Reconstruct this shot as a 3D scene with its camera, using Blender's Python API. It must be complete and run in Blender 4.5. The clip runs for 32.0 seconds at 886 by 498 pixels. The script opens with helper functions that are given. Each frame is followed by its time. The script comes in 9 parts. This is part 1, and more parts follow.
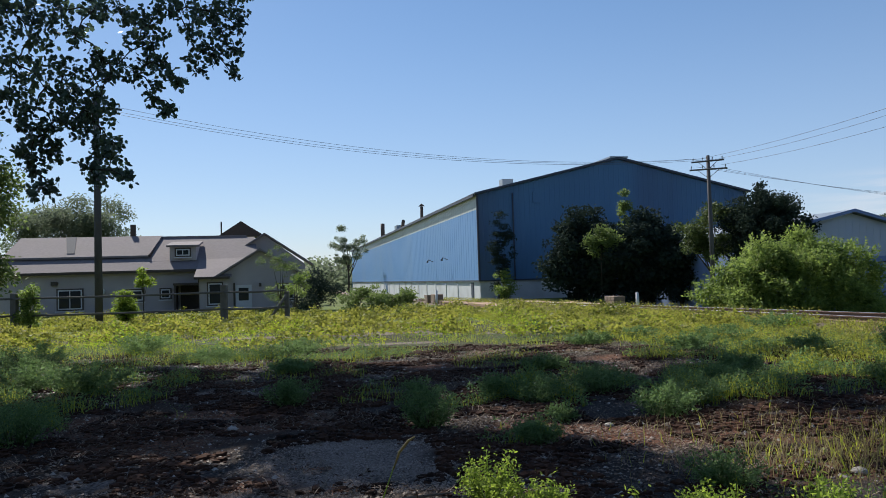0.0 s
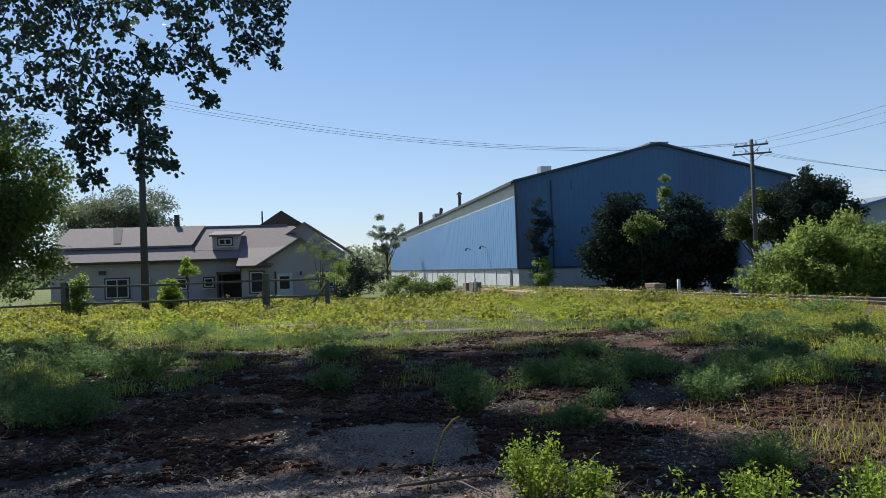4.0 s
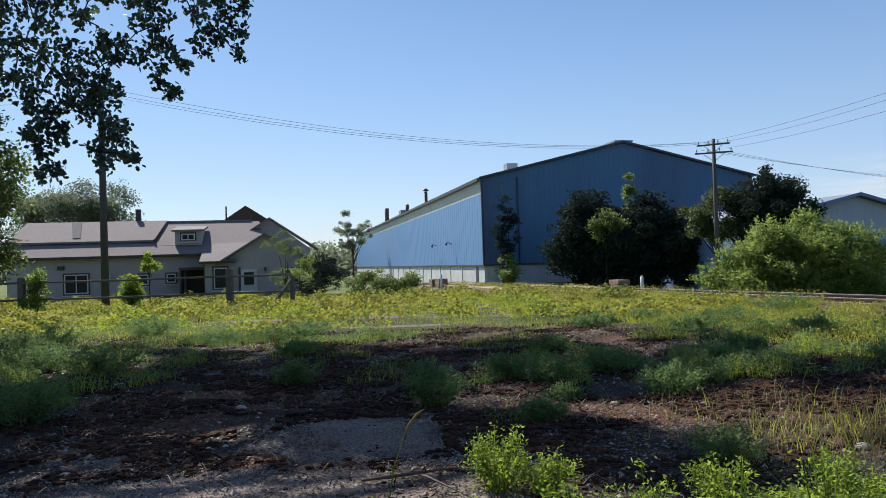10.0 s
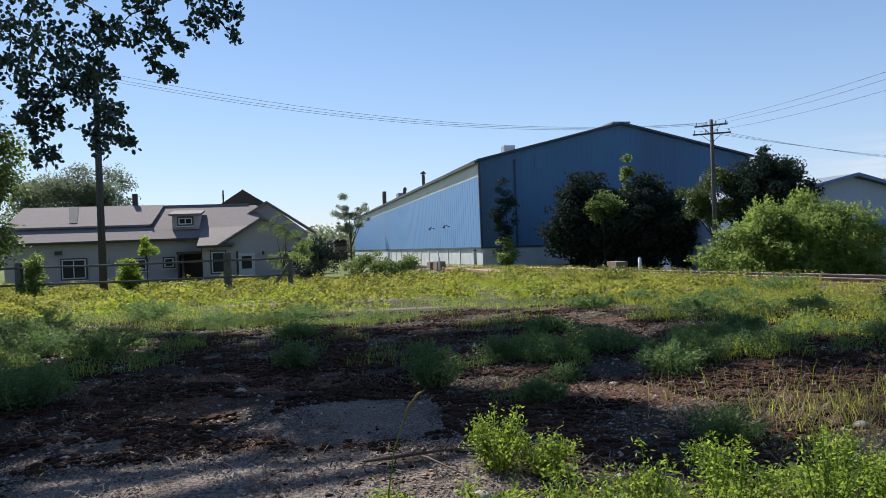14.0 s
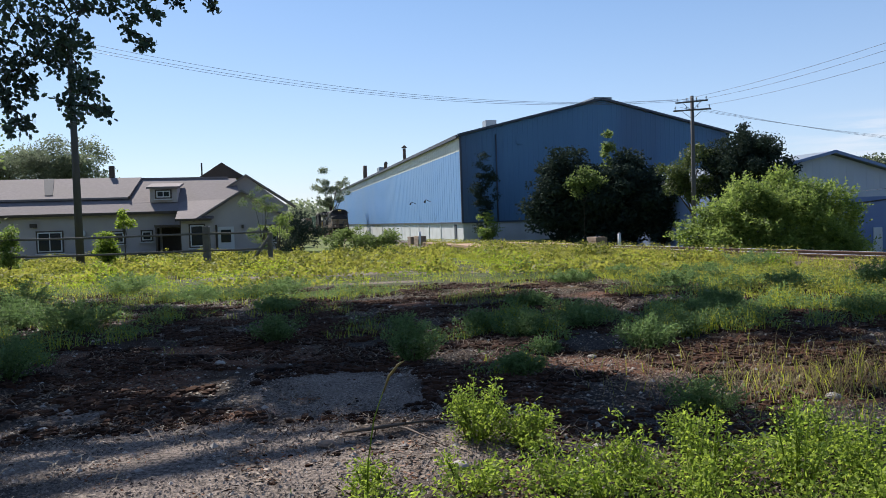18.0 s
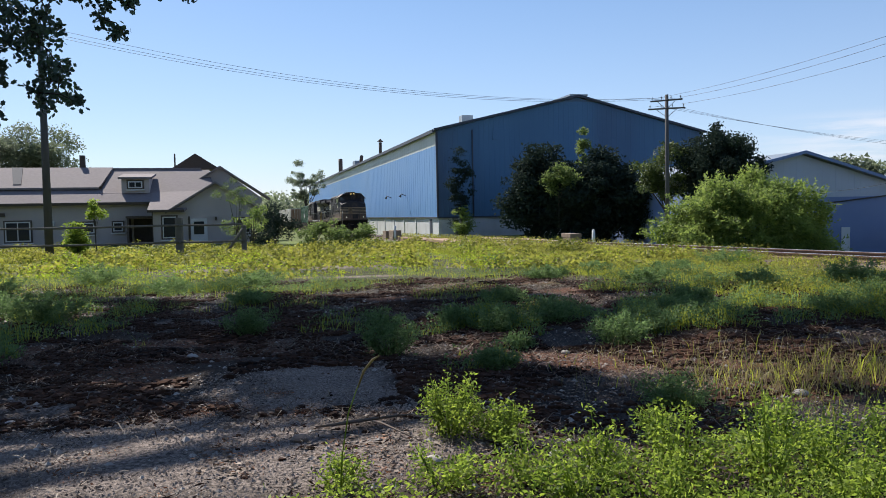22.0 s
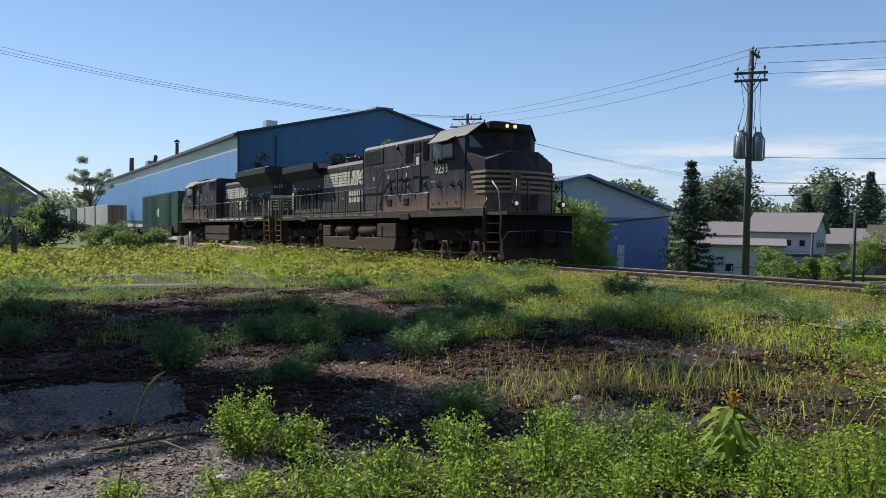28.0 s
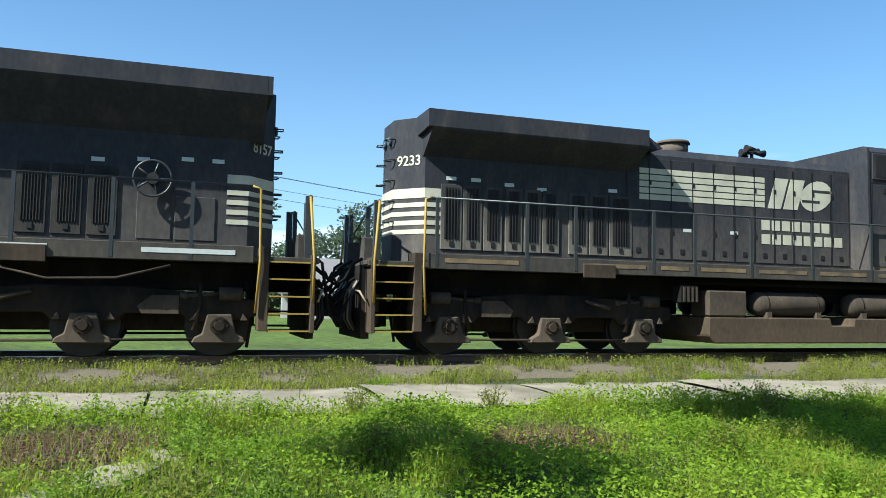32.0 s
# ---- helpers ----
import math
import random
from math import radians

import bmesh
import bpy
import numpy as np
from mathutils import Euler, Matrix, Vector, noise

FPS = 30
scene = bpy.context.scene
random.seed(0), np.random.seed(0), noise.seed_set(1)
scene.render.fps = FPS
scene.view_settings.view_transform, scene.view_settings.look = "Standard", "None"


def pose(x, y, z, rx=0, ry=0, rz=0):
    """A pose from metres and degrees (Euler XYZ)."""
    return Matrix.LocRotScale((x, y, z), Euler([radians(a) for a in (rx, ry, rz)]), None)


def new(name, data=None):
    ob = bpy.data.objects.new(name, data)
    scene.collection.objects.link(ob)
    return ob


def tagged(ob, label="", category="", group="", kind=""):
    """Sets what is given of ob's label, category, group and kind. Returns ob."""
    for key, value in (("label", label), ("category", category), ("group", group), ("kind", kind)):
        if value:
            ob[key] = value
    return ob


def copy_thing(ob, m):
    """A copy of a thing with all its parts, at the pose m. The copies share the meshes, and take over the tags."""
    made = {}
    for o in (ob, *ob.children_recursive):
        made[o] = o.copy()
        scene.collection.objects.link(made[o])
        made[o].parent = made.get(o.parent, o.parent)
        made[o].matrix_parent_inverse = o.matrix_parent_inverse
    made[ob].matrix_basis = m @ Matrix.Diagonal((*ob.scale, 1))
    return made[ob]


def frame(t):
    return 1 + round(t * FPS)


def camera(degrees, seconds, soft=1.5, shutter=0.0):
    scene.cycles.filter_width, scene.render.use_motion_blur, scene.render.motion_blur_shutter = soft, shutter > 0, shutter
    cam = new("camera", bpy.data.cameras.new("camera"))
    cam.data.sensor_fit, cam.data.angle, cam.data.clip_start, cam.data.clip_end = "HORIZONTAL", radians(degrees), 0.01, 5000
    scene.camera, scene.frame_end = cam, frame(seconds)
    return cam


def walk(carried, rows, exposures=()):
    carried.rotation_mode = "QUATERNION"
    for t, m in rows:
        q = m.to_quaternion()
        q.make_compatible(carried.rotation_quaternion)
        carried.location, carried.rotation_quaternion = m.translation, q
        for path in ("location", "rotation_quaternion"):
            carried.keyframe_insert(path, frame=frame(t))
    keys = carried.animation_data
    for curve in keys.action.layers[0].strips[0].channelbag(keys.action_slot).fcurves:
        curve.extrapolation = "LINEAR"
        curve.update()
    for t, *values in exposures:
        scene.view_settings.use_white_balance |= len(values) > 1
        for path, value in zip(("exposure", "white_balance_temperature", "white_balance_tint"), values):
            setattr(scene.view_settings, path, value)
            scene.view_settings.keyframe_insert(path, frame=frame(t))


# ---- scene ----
cam = camera(60.26, 32.0, soft=0.8, shutter=0.03)
PATH = [
    (0.0, pose(0.027, 0.035, 1.658, 92.16, 1.78, -0.76)),
    (0.5, pose(0.011, 0.025, 1.647, 91.77, 1.56, -0.65)),
    (1.0, pose(0.010, 0.030, 1.640, 91.71, 1.61, -0.66)),
    (1.5, pose(0.001, 0.016, 1.644, 91.42, 1.91, -0.43)),
    (2.0, pose(0.001, 0.006, 1.639, 91.04, 2.11, 0.77)),
    (2.5, pose(0.000, 0.003, 1.640, 91.03, 2.23, 1.25)),
    (3.0, pose(-0.002, -0.003, 1.631, 91.23, 2.11, 1.60)),
    (3.5, pose(-0.003, -0.009, 1.626, 91.43, 2.00, 1.98)),
    (5.5, pose(-0.005, -0.017, 1.623, 91.08, 2.06, 2.18)),
    (6.0, pose(0.003, -0.001, 1.616, 91.07, 2.12, 1.90)),
    (6.5, pose(-0.006, 0.002, 1.605, 91.07, 1.85, 1.74)),
    (7.0, pose(-0.004, 0.000, 1.598, 91.23, 1.70, 1.77)),
    (7.5, pose(-0.002, 0.000, 1.592, 91.35, 1.64, 1.51)),
    (8.0, pose(-0.007, -0.001, 1.598, 91.39, 1.69, 1.00)),
    (8.5, pose(-0.002, 0.005, 1.608, 91.40, 1.68, 0.58)),
    (9.0, pose(0.002, -0.000, 1.605, 91.18, 1.88, 0.35)),
    (9.5, pose(0.002, 0.007, 1.601, 91.04, 1.95, -0.15)),
    (10.0, pose(-0.000, -0.002, 1.604, 91.04, 1.85, -0.44)),
    (10.5, pose(-0.001, -0.001, 1.608, 91.06, 1.84, -0.35)),
    (11.0, pose(0.001, 0.008, 1.604, 90.95, 1.97, -0.17)),
    (11.5, pose(0.001, 0.011, 1.602, 90.71, 2.01, -0.03)),
    (12.0, pose(0.002, 0.018, 1.598, 90.51, 2.12, -0.00)),
    (12.5, pose(0.001, 0.009, 1.597, 90.36, 2.21, -0.01)),
    (13.0, pose(-0.000, 0.000, 1.600, 90.30, 2.29, 0.01)),
    (13.5, pose(0.002, 0.020, 1.590, 89.97, 2.34, -0.23)),
    (14.0, pose(-0.009, 0.018, 1.593, 89.75, 2.19, -0.61)),
    (14.5, pose(-0.005, 0.029, 1.583, 89.34, 2.12, -0.98)),
    (16.5, pose(-0.010, 0.020, 1.583, 88.16, 1.57, -1.74)),
    (17.0, pose(-0.004, 0.021, 1.579, 87.98, 1.58, -1.78)),
    (17.5, pose(-0.008, 0.016, 1.583, 87.72, 1.69, -1.83)),
    (18.0, pose(-0.006, 0.022, 1.574, 87.82, 1.88, -2.05)),
    (18.5, pose(-0.009, 0.021, 1.578, 87.79, 1.85, -2.02)),
    (19.0, pose(-0.010, 0.016, 1.580, 87.80, 1.70, -2.02)),
    (19.5, pose(-0.014, 0.018, 1.580, 87.86, 1.53, -2.35)),
    (20.0, pose(-0.012, 0.025, 1.581, 87.94, 1.34, -2.58)),
    (20.5, pose(-0.012, 0.026, 1.579, 87.94, 1.22, -2.96)),
    (21.0, pose(-0.016, 0.022, 1.580, 87.91, 1.15, -3.31)),
    (21.5, pose(-0.014, 0.023, 1.577, 87.73, 1.14, -3.60)),
    (22.0, pose(-0.014, 0.018, 1.577, 87.37, 1.15, -3.90)),
    (22.5, pose(-0.016, 0.016, 1.579, 87.33, 1.03, -4.21)),
    (23.0, pose(-0.013, 0.026, 1.576, 87.30, 1.05, -4.58)),
    (23.5, pose(-0.016, 0.025, 1.576, 87.37, 1.00, -4.90)),
    (24.0, pose(-0.017, 0.027, 1.576, 87.26, 1.01, -5.25)),
    (24.5, pose(-0.016, 0.033, 1.573, 87.12, 0.98, -5.94)),
    (26.5, pose(-0.016, 0.018, 1.587, 87.62, 0.01, -11.18)),
    (27.0, pose(-0.004, 0.034, 1.586, 87.62, -0.33, -13.63)),
    (27.5, pose(0.005, 0.022, 1.597, 87.76, -0.70, -16.11)),
    (28.0, pose(0.010, 0.024, 1.595, 88.06, -0.81, -18.53)),
    (28.5, pose(0.028, 0.020, 1.606, 88.20, -1.19, -22.51)),
    (29.0, pose(0.059, 0.026, 1.621, 88.07, -1.67, -27.56)),
    (29.5, pose(0.161, 0.050, 1.633, 89.17, -1.86, -34.17)),
    (30.0, pose(0.369, -0.004, 1.678, 89.86, -2.13, -45.70)),
    (30.5, pose(0.508, -0.077, 1.693, 90.61, -2.23, -58.85)),
    (31.0, pose(0.812, -0.240, 1.629, 92.41, -1.85, -72.47)),
    (31.5, pose(1.020, -0.730, 1.591, 93.34, -1.70, -84.85)),
    (32.0, pose(1.047, -0.927, 1.562, 94.14, -1.69, -97.53)),
]
walk(cam, PATH, [(0.0, 0.58, 6200, 9), (3.0, 0.60, 6200, 9), (7.0, 0.70, 6250, 9), (14.0, 0.76, 6250, 10), (17.0, 0.84, 6300, 11), (24.0, 0.84, 6300, 11), (27.0, 0.66, 6050, 8), (28.0, 0.66, 6000, 7), (29.0, 0.78, 6000, 7), (30.0, 0.98, 6000, 5), (31.0, 1.25, 5900, 0), (32.0, 1.15, 5500, -7)])

# ---- world and sun ----
SUN_EL, SUN_AZ = 43.0, 31.0          # height, and degrees to the left of +y
world = bpy.data.worlds.new("world")
scene.world = world
world.use_nodes = True
wn, wl = world.node_tree.nodes, world.node_tree.links
wn.clear()
w_out = wn.new("ShaderNodeOutputWorld")
w_bg = wn.new("ShaderNodeBackground")
w_sky = wn.new("ShaderNodeTexSky")
w_sky.sky_type = "NISHITA"
w_sky.sun_disc = False
w_sky.sun_elevation = radians(SUN_EL)
w_sky.sun_rotation = radians(360.0 - SUN_AZ)
w_sky.altitude, w_sky.air_density, w_sky.dust_density, w_sky.ozone_density = 200, 1.0, 0.25, 1.2
w_bg.inputs["Strength"].default_value = 0.064
w_sat = wn.new("ShaderNodeHueSaturation")
w_sat.inputs["Saturation"].default_value = 1.32
wl.new(w_sky.outputs[0], w_sat.inputs["Color"])
# thin cloud streaks and a low bank of cloud
w_geo = wn.new("ShaderNodeTexCoord")
w_map = wn.new("ShaderNodeMapping")
w_map.inputs["Scale"].default_value = (3.0, 3.0, 26.0)
wl.new(w_geo.outputs["Generated"], w_map.inputs["Vector"])
w_ns = wn.new("ShaderNodeTexNoise")
w_ns.inputs["Scale"].default_value, w_ns.inputs["Detail"].default_value, w_ns.inputs["Roughness"].default_value = 1.6, 7, 0.6
wl.new(w_map.outputs[0], w_ns.inputs["Vector"])
w_sep = wn.new("ShaderNodeSeparateXYZ")
wl.new(w_geo.outputs["Generated"], w_sep.inputs[0])


def w_math(op, a, b=None, c=None, clamp=False):
    m = wn.new("ShaderNodeMath")
    m.operation, m.use_clamp = op, clamp
    for k, v in enumerate((a, b, c)):
        if v is None:
            continue
        if isinstance(v, (int, float)):
            m.inputs[k].default_value = v
        else:
            wl.new(v, m.inputs[k])
    return m.outputs[0]


def w_range(v, a, b, lo, hi):
    r = wn.new("ShaderNodeMapRange")
    r.interpolation_type = "SMOOTHSTEP"
    for k, x in ((1, a), (2, b), (3, lo), (4, hi)):
        r.inputs[k].default_value = x
    wl.new(v, r.inputs[0])
    return r.outputs[0]


w_low = w_math("MULTIPLY", w_range(w_sep.outputs["Z"], 0.035, 0.06, 0, 1), w_range(w_sep.outputs["Z"], 0.085, 0.115, 1, 0))
w_wisp = w_math("MULTIPLY", w_range(w_sep.outputs["Z"], 0.155, 0.168, 0, 1), w_range(w_sep.outputs["Z"], 0.18, 0.195, 1, 0))
w_side = w_range(w_sep.outputs["X"], 0.40, 0.62, 0, 1)
w_side2 = w_math("MULTIPLY", w_range(w_sep.outputs["X"], 0.66, 0.70, 0, 1), w_range(w_sep.outputs["X"], 0.80, 0.88, 1, 0))
w_den = w_math("ADD", w_math("MULTIPLY", w_low, w_side), w_math("MULTIPLY", w_wisp, w_side2), clamp=True)
w_fac = w_math("MULTIPLY", w_math("MULTIPLY", w_range(w_ns.outputs["Fac"], 0.42, 0.60, 0, 1), w_den), 0.8, clamp=True)
# pale summer haze towards the horizon
w_haze = wn.new("ShaderNodeMix")
w_haze.data_type = "RGBA"
w_haze.inputs[7].default_value = (5.3, 6.4, 9.1, 1)
wl.new(w_range(w_sep.outputs["Z"], -0.02, 0.42, 0.56, 0.2), w_haze.inputs[0])
wl.new(w_sat.outputs[0], w_haze.inputs[6])
w_mix = wn.new("ShaderNodeMix")
w_mix.data_type = "RGBA"
w_mix.inputs[7].default_value = (9.0, 8.6, 8.6, 1)
wl.new(w_fac, w_mix.inputs[0])
wl.new(w_haze.outputs[2], w_mix.inputs[6])
wl.new(w_mix.outputs[2], w_bg.inputs["Color"])
wl.new(w_bg.outputs[0], w_out.inputs["Surface"])

sun = new("sun", bpy.data.lights.new("sun", "SUN"))
sun.data.energy, sun.data.angle, sun.data.color = 5.0, radians(0.53), (1.0, 0.93, 0.82)
_e, _a = radians(SUN_EL), radians(SUN_AZ)
sun_way = Vector((-math.sin(_a) * math.cos(_e), math.cos(_a) * math.cos(_e), math.sin(_e)))
sun.matrix_world = Matrix.Translation((0, 0, 60)) @ sun_way.to_track_quat("Z", "Y").to_matrix().to_4x4()

# ---- the railway's frame: a metres along the track (away), n metres across it (beyond), from the spot nearest the viewer ----
TRACK_TURN, TRACK_FAR, RAIL_Z, GRADE = radians(11.11), 15.38, 0.546, -0.0124
AX = Vector((-math.sin(TRACK_TURN), math.cos(TRACK_TURN), 0))
AN = Vector((math.cos(TRACK_TURN), math.sin(TRACK_TURN), 0))


def rail_z(a):
    return RAIL_Z + GRADE * max(-150.0, min(a, 110.0))


def at(a, n, z):
    """The world point a along, n across and at height z."""
    return AX * a + AN * (n + TRACK_FAR) + Vector((0, 0, z))


def bend(a):
    """How far the track swings towards the viewer in the distance."""
    return -2.3 * sstep(a, 15.0, 95.0)


def track_pose(a, n, z, turn=0.0):
    """A pose whose x runs along the track (away) and whose y points to the viewer's side."""
    p = at(a, n, z)
    return pose(p.x, p.y, p.z, 0, 0, 90 + math.degrees(TRACK_TURN) + turn)


def sstep(x, lo, hi):
    t = min(1.0, max(0.0, (x - lo) / (hi - lo)))
    return t * t * (3 - 2 * t)


def ground_z(x, y):
    """Height of the one sheet of ground."""
    p = Vector((x, y, 0))
    a, n = p.dot(AX), p.dot(AN) - TRACK_FAR
    bed = rail_z(a) - 0.30
    k = sstep(n, -13.0, -2.6)
    z = bed * k
    if n > 1.9:
        z = bed - 2.2 * sstep(n, 2.5, 34.0) * sstep(a, 5, 30) * (1 - sstep(a, 60, 82)) - 0.25 * sstep(n, 1.9, 4.0)
    far = sstep(a, 15, 45) * (1 - k)
    z += -0.12 * far
    z += 0.05 * noise.noise((x * 0.23, y * 0.23, 0.3)) + 0.03 * noise.noise((x * 0.9, y * 0.9, 4.0))
    return z


# ---- materials ----
def mat(name, color, rough=0.7, metal=0.0, spec=0.4, var=0.25, scale=6.0, bump=0.15, bscale=40.0, stain=None, stain_scale=1.3, stain_amt=0.0, streak=False, emit=0.0, piece=0.0):
    """A surface with grain and stains at two scales. piece: how far single pieces differ."""
    m = bpy.data.materials.new(name)
    m.use_nodes = True
    nt = m.node_tree
    n, l = nt.nodes, nt.links
    b = n["Principled BSDF"]
    b.inputs["Roughness"].default_value = rough
    b.inputs["Metallic"].default_value = metal
    b.inputs["Specular IOR Level"].default_value = spec
    tc = n.new("ShaderNodeTexCoord")
    mp = n.new("ShaderNodeMapping")
    l.new(tc.outputs["Object"], mp.inputs["Vector"])
    if streak:
        mp.inputs["Scale"].default_value = (1, 1, 0.12)
    n1 = n.new("ShaderNodeTexNoise")
    n1.inputs["Scale"].default_value, n1.inputs["Detail"].default_value = scale, 6
    l.new(mp.outputs[0], n1.inputs["Vector"])
    mx = n.new("ShaderNodeMix")
    mx.data_type = "RGBA"
    lo = tuple(c * (1 - var) for c in color)
    hi = tuple(min(1.0, c * (1 + var)) for c in color)
    mx.inputs[6].default_value, mx.inputs[7].default_value = (*lo, 1), (*hi, 1)
    l.new(n1.outputs["Fac"], mx.inputs[0])
    col = mx.outputs[2]
    if stain is not None:
        n2 = n.new("ShaderNodeTexNoise")
        n2.inputs["Scale"].default_value, n2.inputs["Detail"].default_value = stain_scale, 5
        l.new(mp.outputs[0], n2.inputs["Vector"])
        rp = n.new("ShaderNodeMapRange")
        rp.inputs[1].default_value, rp.inputs[2].default_value = 0.42, 0.72
        rp.inputs[3].default_value, rp.inputs[4].default_value = 0.0, stain_amt
        l.new(n2.outputs["Fac"], rp.inputs[0])
        m2 = n.new("ShaderNodeMix")
        m2.data_type = "RGBA"
        m2.inputs[7].default_value = (*stain, 1)
        l.new(rp.outputs[0], m2.inputs[0])
        l.new(col, m2.inputs[6])
        col = m2.outputs[2]
    if piece:
        oi = n.new("ShaderNodeObjectInfo")
        r2 = n.new("ShaderNodeMapRange")
        r2.inputs[3].default_value, r2.inputs[4].default_value = 1 - piece, 1 + piece
        l.new(oi.outputs["Random"], r2.inputs[0])
        hs = n.new("ShaderNodeHueSaturation")
        l.new(r2.outputs[0], hs.inputs["Value"])
        l.new(col, hs.inputs["Color"])
        col = hs.outputs[0]
    l.new(col, b.inputs["Base Color"])
    if bump:
        n3 = n.new("ShaderNodeTexNoise")
        n3.inputs["Scale"].default_value, n3.inputs["Detail"].default_value = bscale, 4
        l.new(mp.outputs[0], n3.inputs["Vector"])
        bp = n.new("ShaderNodeBump")
        bp.inputs["Strength"].default_value, bp.inputs["Distance"].default_value = bump, 0.02
        l.new(n3.outputs["Fac"], bp.inputs["Height"])
        l.new(bp.outputs[0], b.inputs["Normal"])
    if emit:
        b.inputs["Emission Color"].default_value = (*color, 1)
        b.inputs["Emission Strength"].default_value = emit
    return m


def leaf_mat(name, dark, light, trans=0.35, scale=0.6, each=0.45, rough=0.6, spec=0.22):
    """Foliage: each leaf its own shade, light passing through."""
    m = bpy.data.materials.new(name)
    m.use_nodes = True
    n, l = m.node_tree.nodes, m.node_tree.links
    n.clear()
    out = n.new("ShaderNodeOutputMaterial")
    ge = n.new("ShaderNodeNewGeometry")
    tc = n.new("ShaderNodeTexCoord")
    ns = n.new("ShaderNodeTexNoise")
    ns.inputs["Scale"].default_value, ns.inputs["Detail"].default_value = scale, 3
    l.new(tc.outputs["Object"], ns.inputs["Vector"])
    ad = n.new("ShaderNodeMath")
    ad.operation = "MULTIPLY_ADD"
    ad.inputs[1].default_value = each
    l.new(ge.outputs["Random Per Island"], ad.inputs[0])
    sub = n.new("ShaderNodeMath")
    sub.operation = "MULTIPLY_ADD"
    sub.inputs[1].default_value, sub.inputs[2].default_value = 1.5, -0.52
    l.new(ns.outputs["Fac"], sub.inputs[0])
    l.new(sub.outputs[0], ad.inputs[2])
    mx = n.new("ShaderNodeMix")
    mx.data_type = "RGBA"
    mx.inputs[6].default_value, mx.inputs[7].default_value = (*dark, 1), (*light, 1)
    l.new(ad.outputs[0], mx.inputs[0])
    bs = n.new("ShaderNodeBsdfPrincipled")
    bs.inputs["Roughness"].default_value = rough
    bs.inputs["Specular IOR Level"].default_value = spec
    l.new(mx.outputs[2], bs.inputs["Base Color"])
    tr = n.new("ShaderNodeBsdfTranslucent")
    br = n.new("ShaderNodeHueSaturation")
    br.inputs["Value"].default_value, br.inputs["Saturation"].default_value = 1.45, 1.0
    l.new(mx.outputs[2], br.inputs["Color"])
    l.new(br.outputs[0], tr.inputs["Color"])
    ms = n.new("ShaderNodeMixShader")
    ms.inputs[0].default_value = trans
    l.new(bs.outputs[0], ms.inputs[1])
    l.new(tr.outputs[0], ms.inputs[2])
    l.new(ms.outputs[0], out.inputs["Surface"])
    return m


def glass_mat(name, tint=(0.02, 0.025, 0.03)):
    m = bpy.data.materials.new(name)
    m.use_nodes = True
    b = m.node_tree.nodes["Principled BSDF"]
    b.inputs["Base Color"].default_value = (*tint, 1)
    b.inputs["Roughness"].default_value = 0.08
    b.inputs["Specular IOR Level"].default_value = 0.4
    return m


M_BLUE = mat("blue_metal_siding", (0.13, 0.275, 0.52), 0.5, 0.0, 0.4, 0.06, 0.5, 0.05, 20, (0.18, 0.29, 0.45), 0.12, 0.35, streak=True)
# the side wall's paint again, stained, with the gable's shade put into a darker blue
M_GABLE = mat("shaded_stained_siding", (0.075, 0.165, 0.29), 0.6, 0.0, 0.25, 0.12, 0.35, 0.05, 20, (0.06, 0.07, 0.12), 0.09, 0.75, streak=True)
M_PALE = mat("pale_metal_band", (0.50, 0.52, 0.50), 0.55, 0.0, 0.4, 0.12, 0.6, 0.05, 20, (0.42, 0.40, 0.36), 0.2, 0.5, streak=True)
M_BLOCK = mat("painted_block", (0.55, 0.56, 0.58), 0.85, 0, 0.2, 0.15, 0.6, 0.3, 12, (0.3, 0.29, 0.27), 0.4, 0.5)
M_DARKTRIM = mat("dark_trim", (0.045, 0.055, 0.08), 0.6)
M_ROOF_METAL = mat("metal_roof", (0.22, 0.25, 0.29), 0.45, 0.3)
M_GALV = mat("galvanised", (0.42, 0.43, 0.44), 0.45, 0.6, var=0.2)
M_RUSTPIPE = mat("rusted_pipe", (0.10, 0.07, 0.055), 0.8)
M_STUCCO = mat("house_siding", (0.38, 0.345, 0.34), 0.85, 0, 0.2, 0.1, 2.0, 0.2, 25, (0.33, 0.28, 0.24), 0.5, 0.5)
M_SHINGLE = mat("roof_shingle", (0.19, 0.165, 0.168), 0.9, 0, 0.2, 0.2, 5.0, 0.4, 30, (0.18, 0.16, 0.15), 0.6, 0.5)
M_ROOFPATCH = mat("roof_patch", (0.03, 0.035, 0.05), 0.9)
M_TRIMW = mat("white_trim", (0.5, 0.5, 0.5), 0.6, var=0.08)
M_BROWN = mat("brown_trim", (0.06, 0.045, 0.035), 0.7)
M_GLASS = glass_mat("window_glass")
M_POLE = mat("weathered_pole_wood", (0.088, 0.084, 0.086), 0.9, 0, 0.2, 0.35, 3.0, 0.4, 25, streak=True)
M_FENCE = mat("weathered_fence", (0.13, 0.12, 0.11), 0.9, 0, 0.2, 0.3, 5.0, 0.4, 30)
M_WIRE = mat("wire", (0.02, 0.02, 0.022), 0.6, bump=0)
M_CERAMIC = mat("transformer_grey", (0.20, 0.23, 0.26), 0.45, var=0.1)
M_BARNW = mat("barn_metal", (0.40, 0.44, 0.54), 0.6, 0, 0.4, 0.08, 0.6, 0.05, 20, (0.42, 0.42, 0.46), 0.2, 0.5, streak=True)
M_BARNB = mat("barn_blue_metal", (0.14, 0.20, 0.38), 0.6, 0, 0.4, 0.08, 0.6)
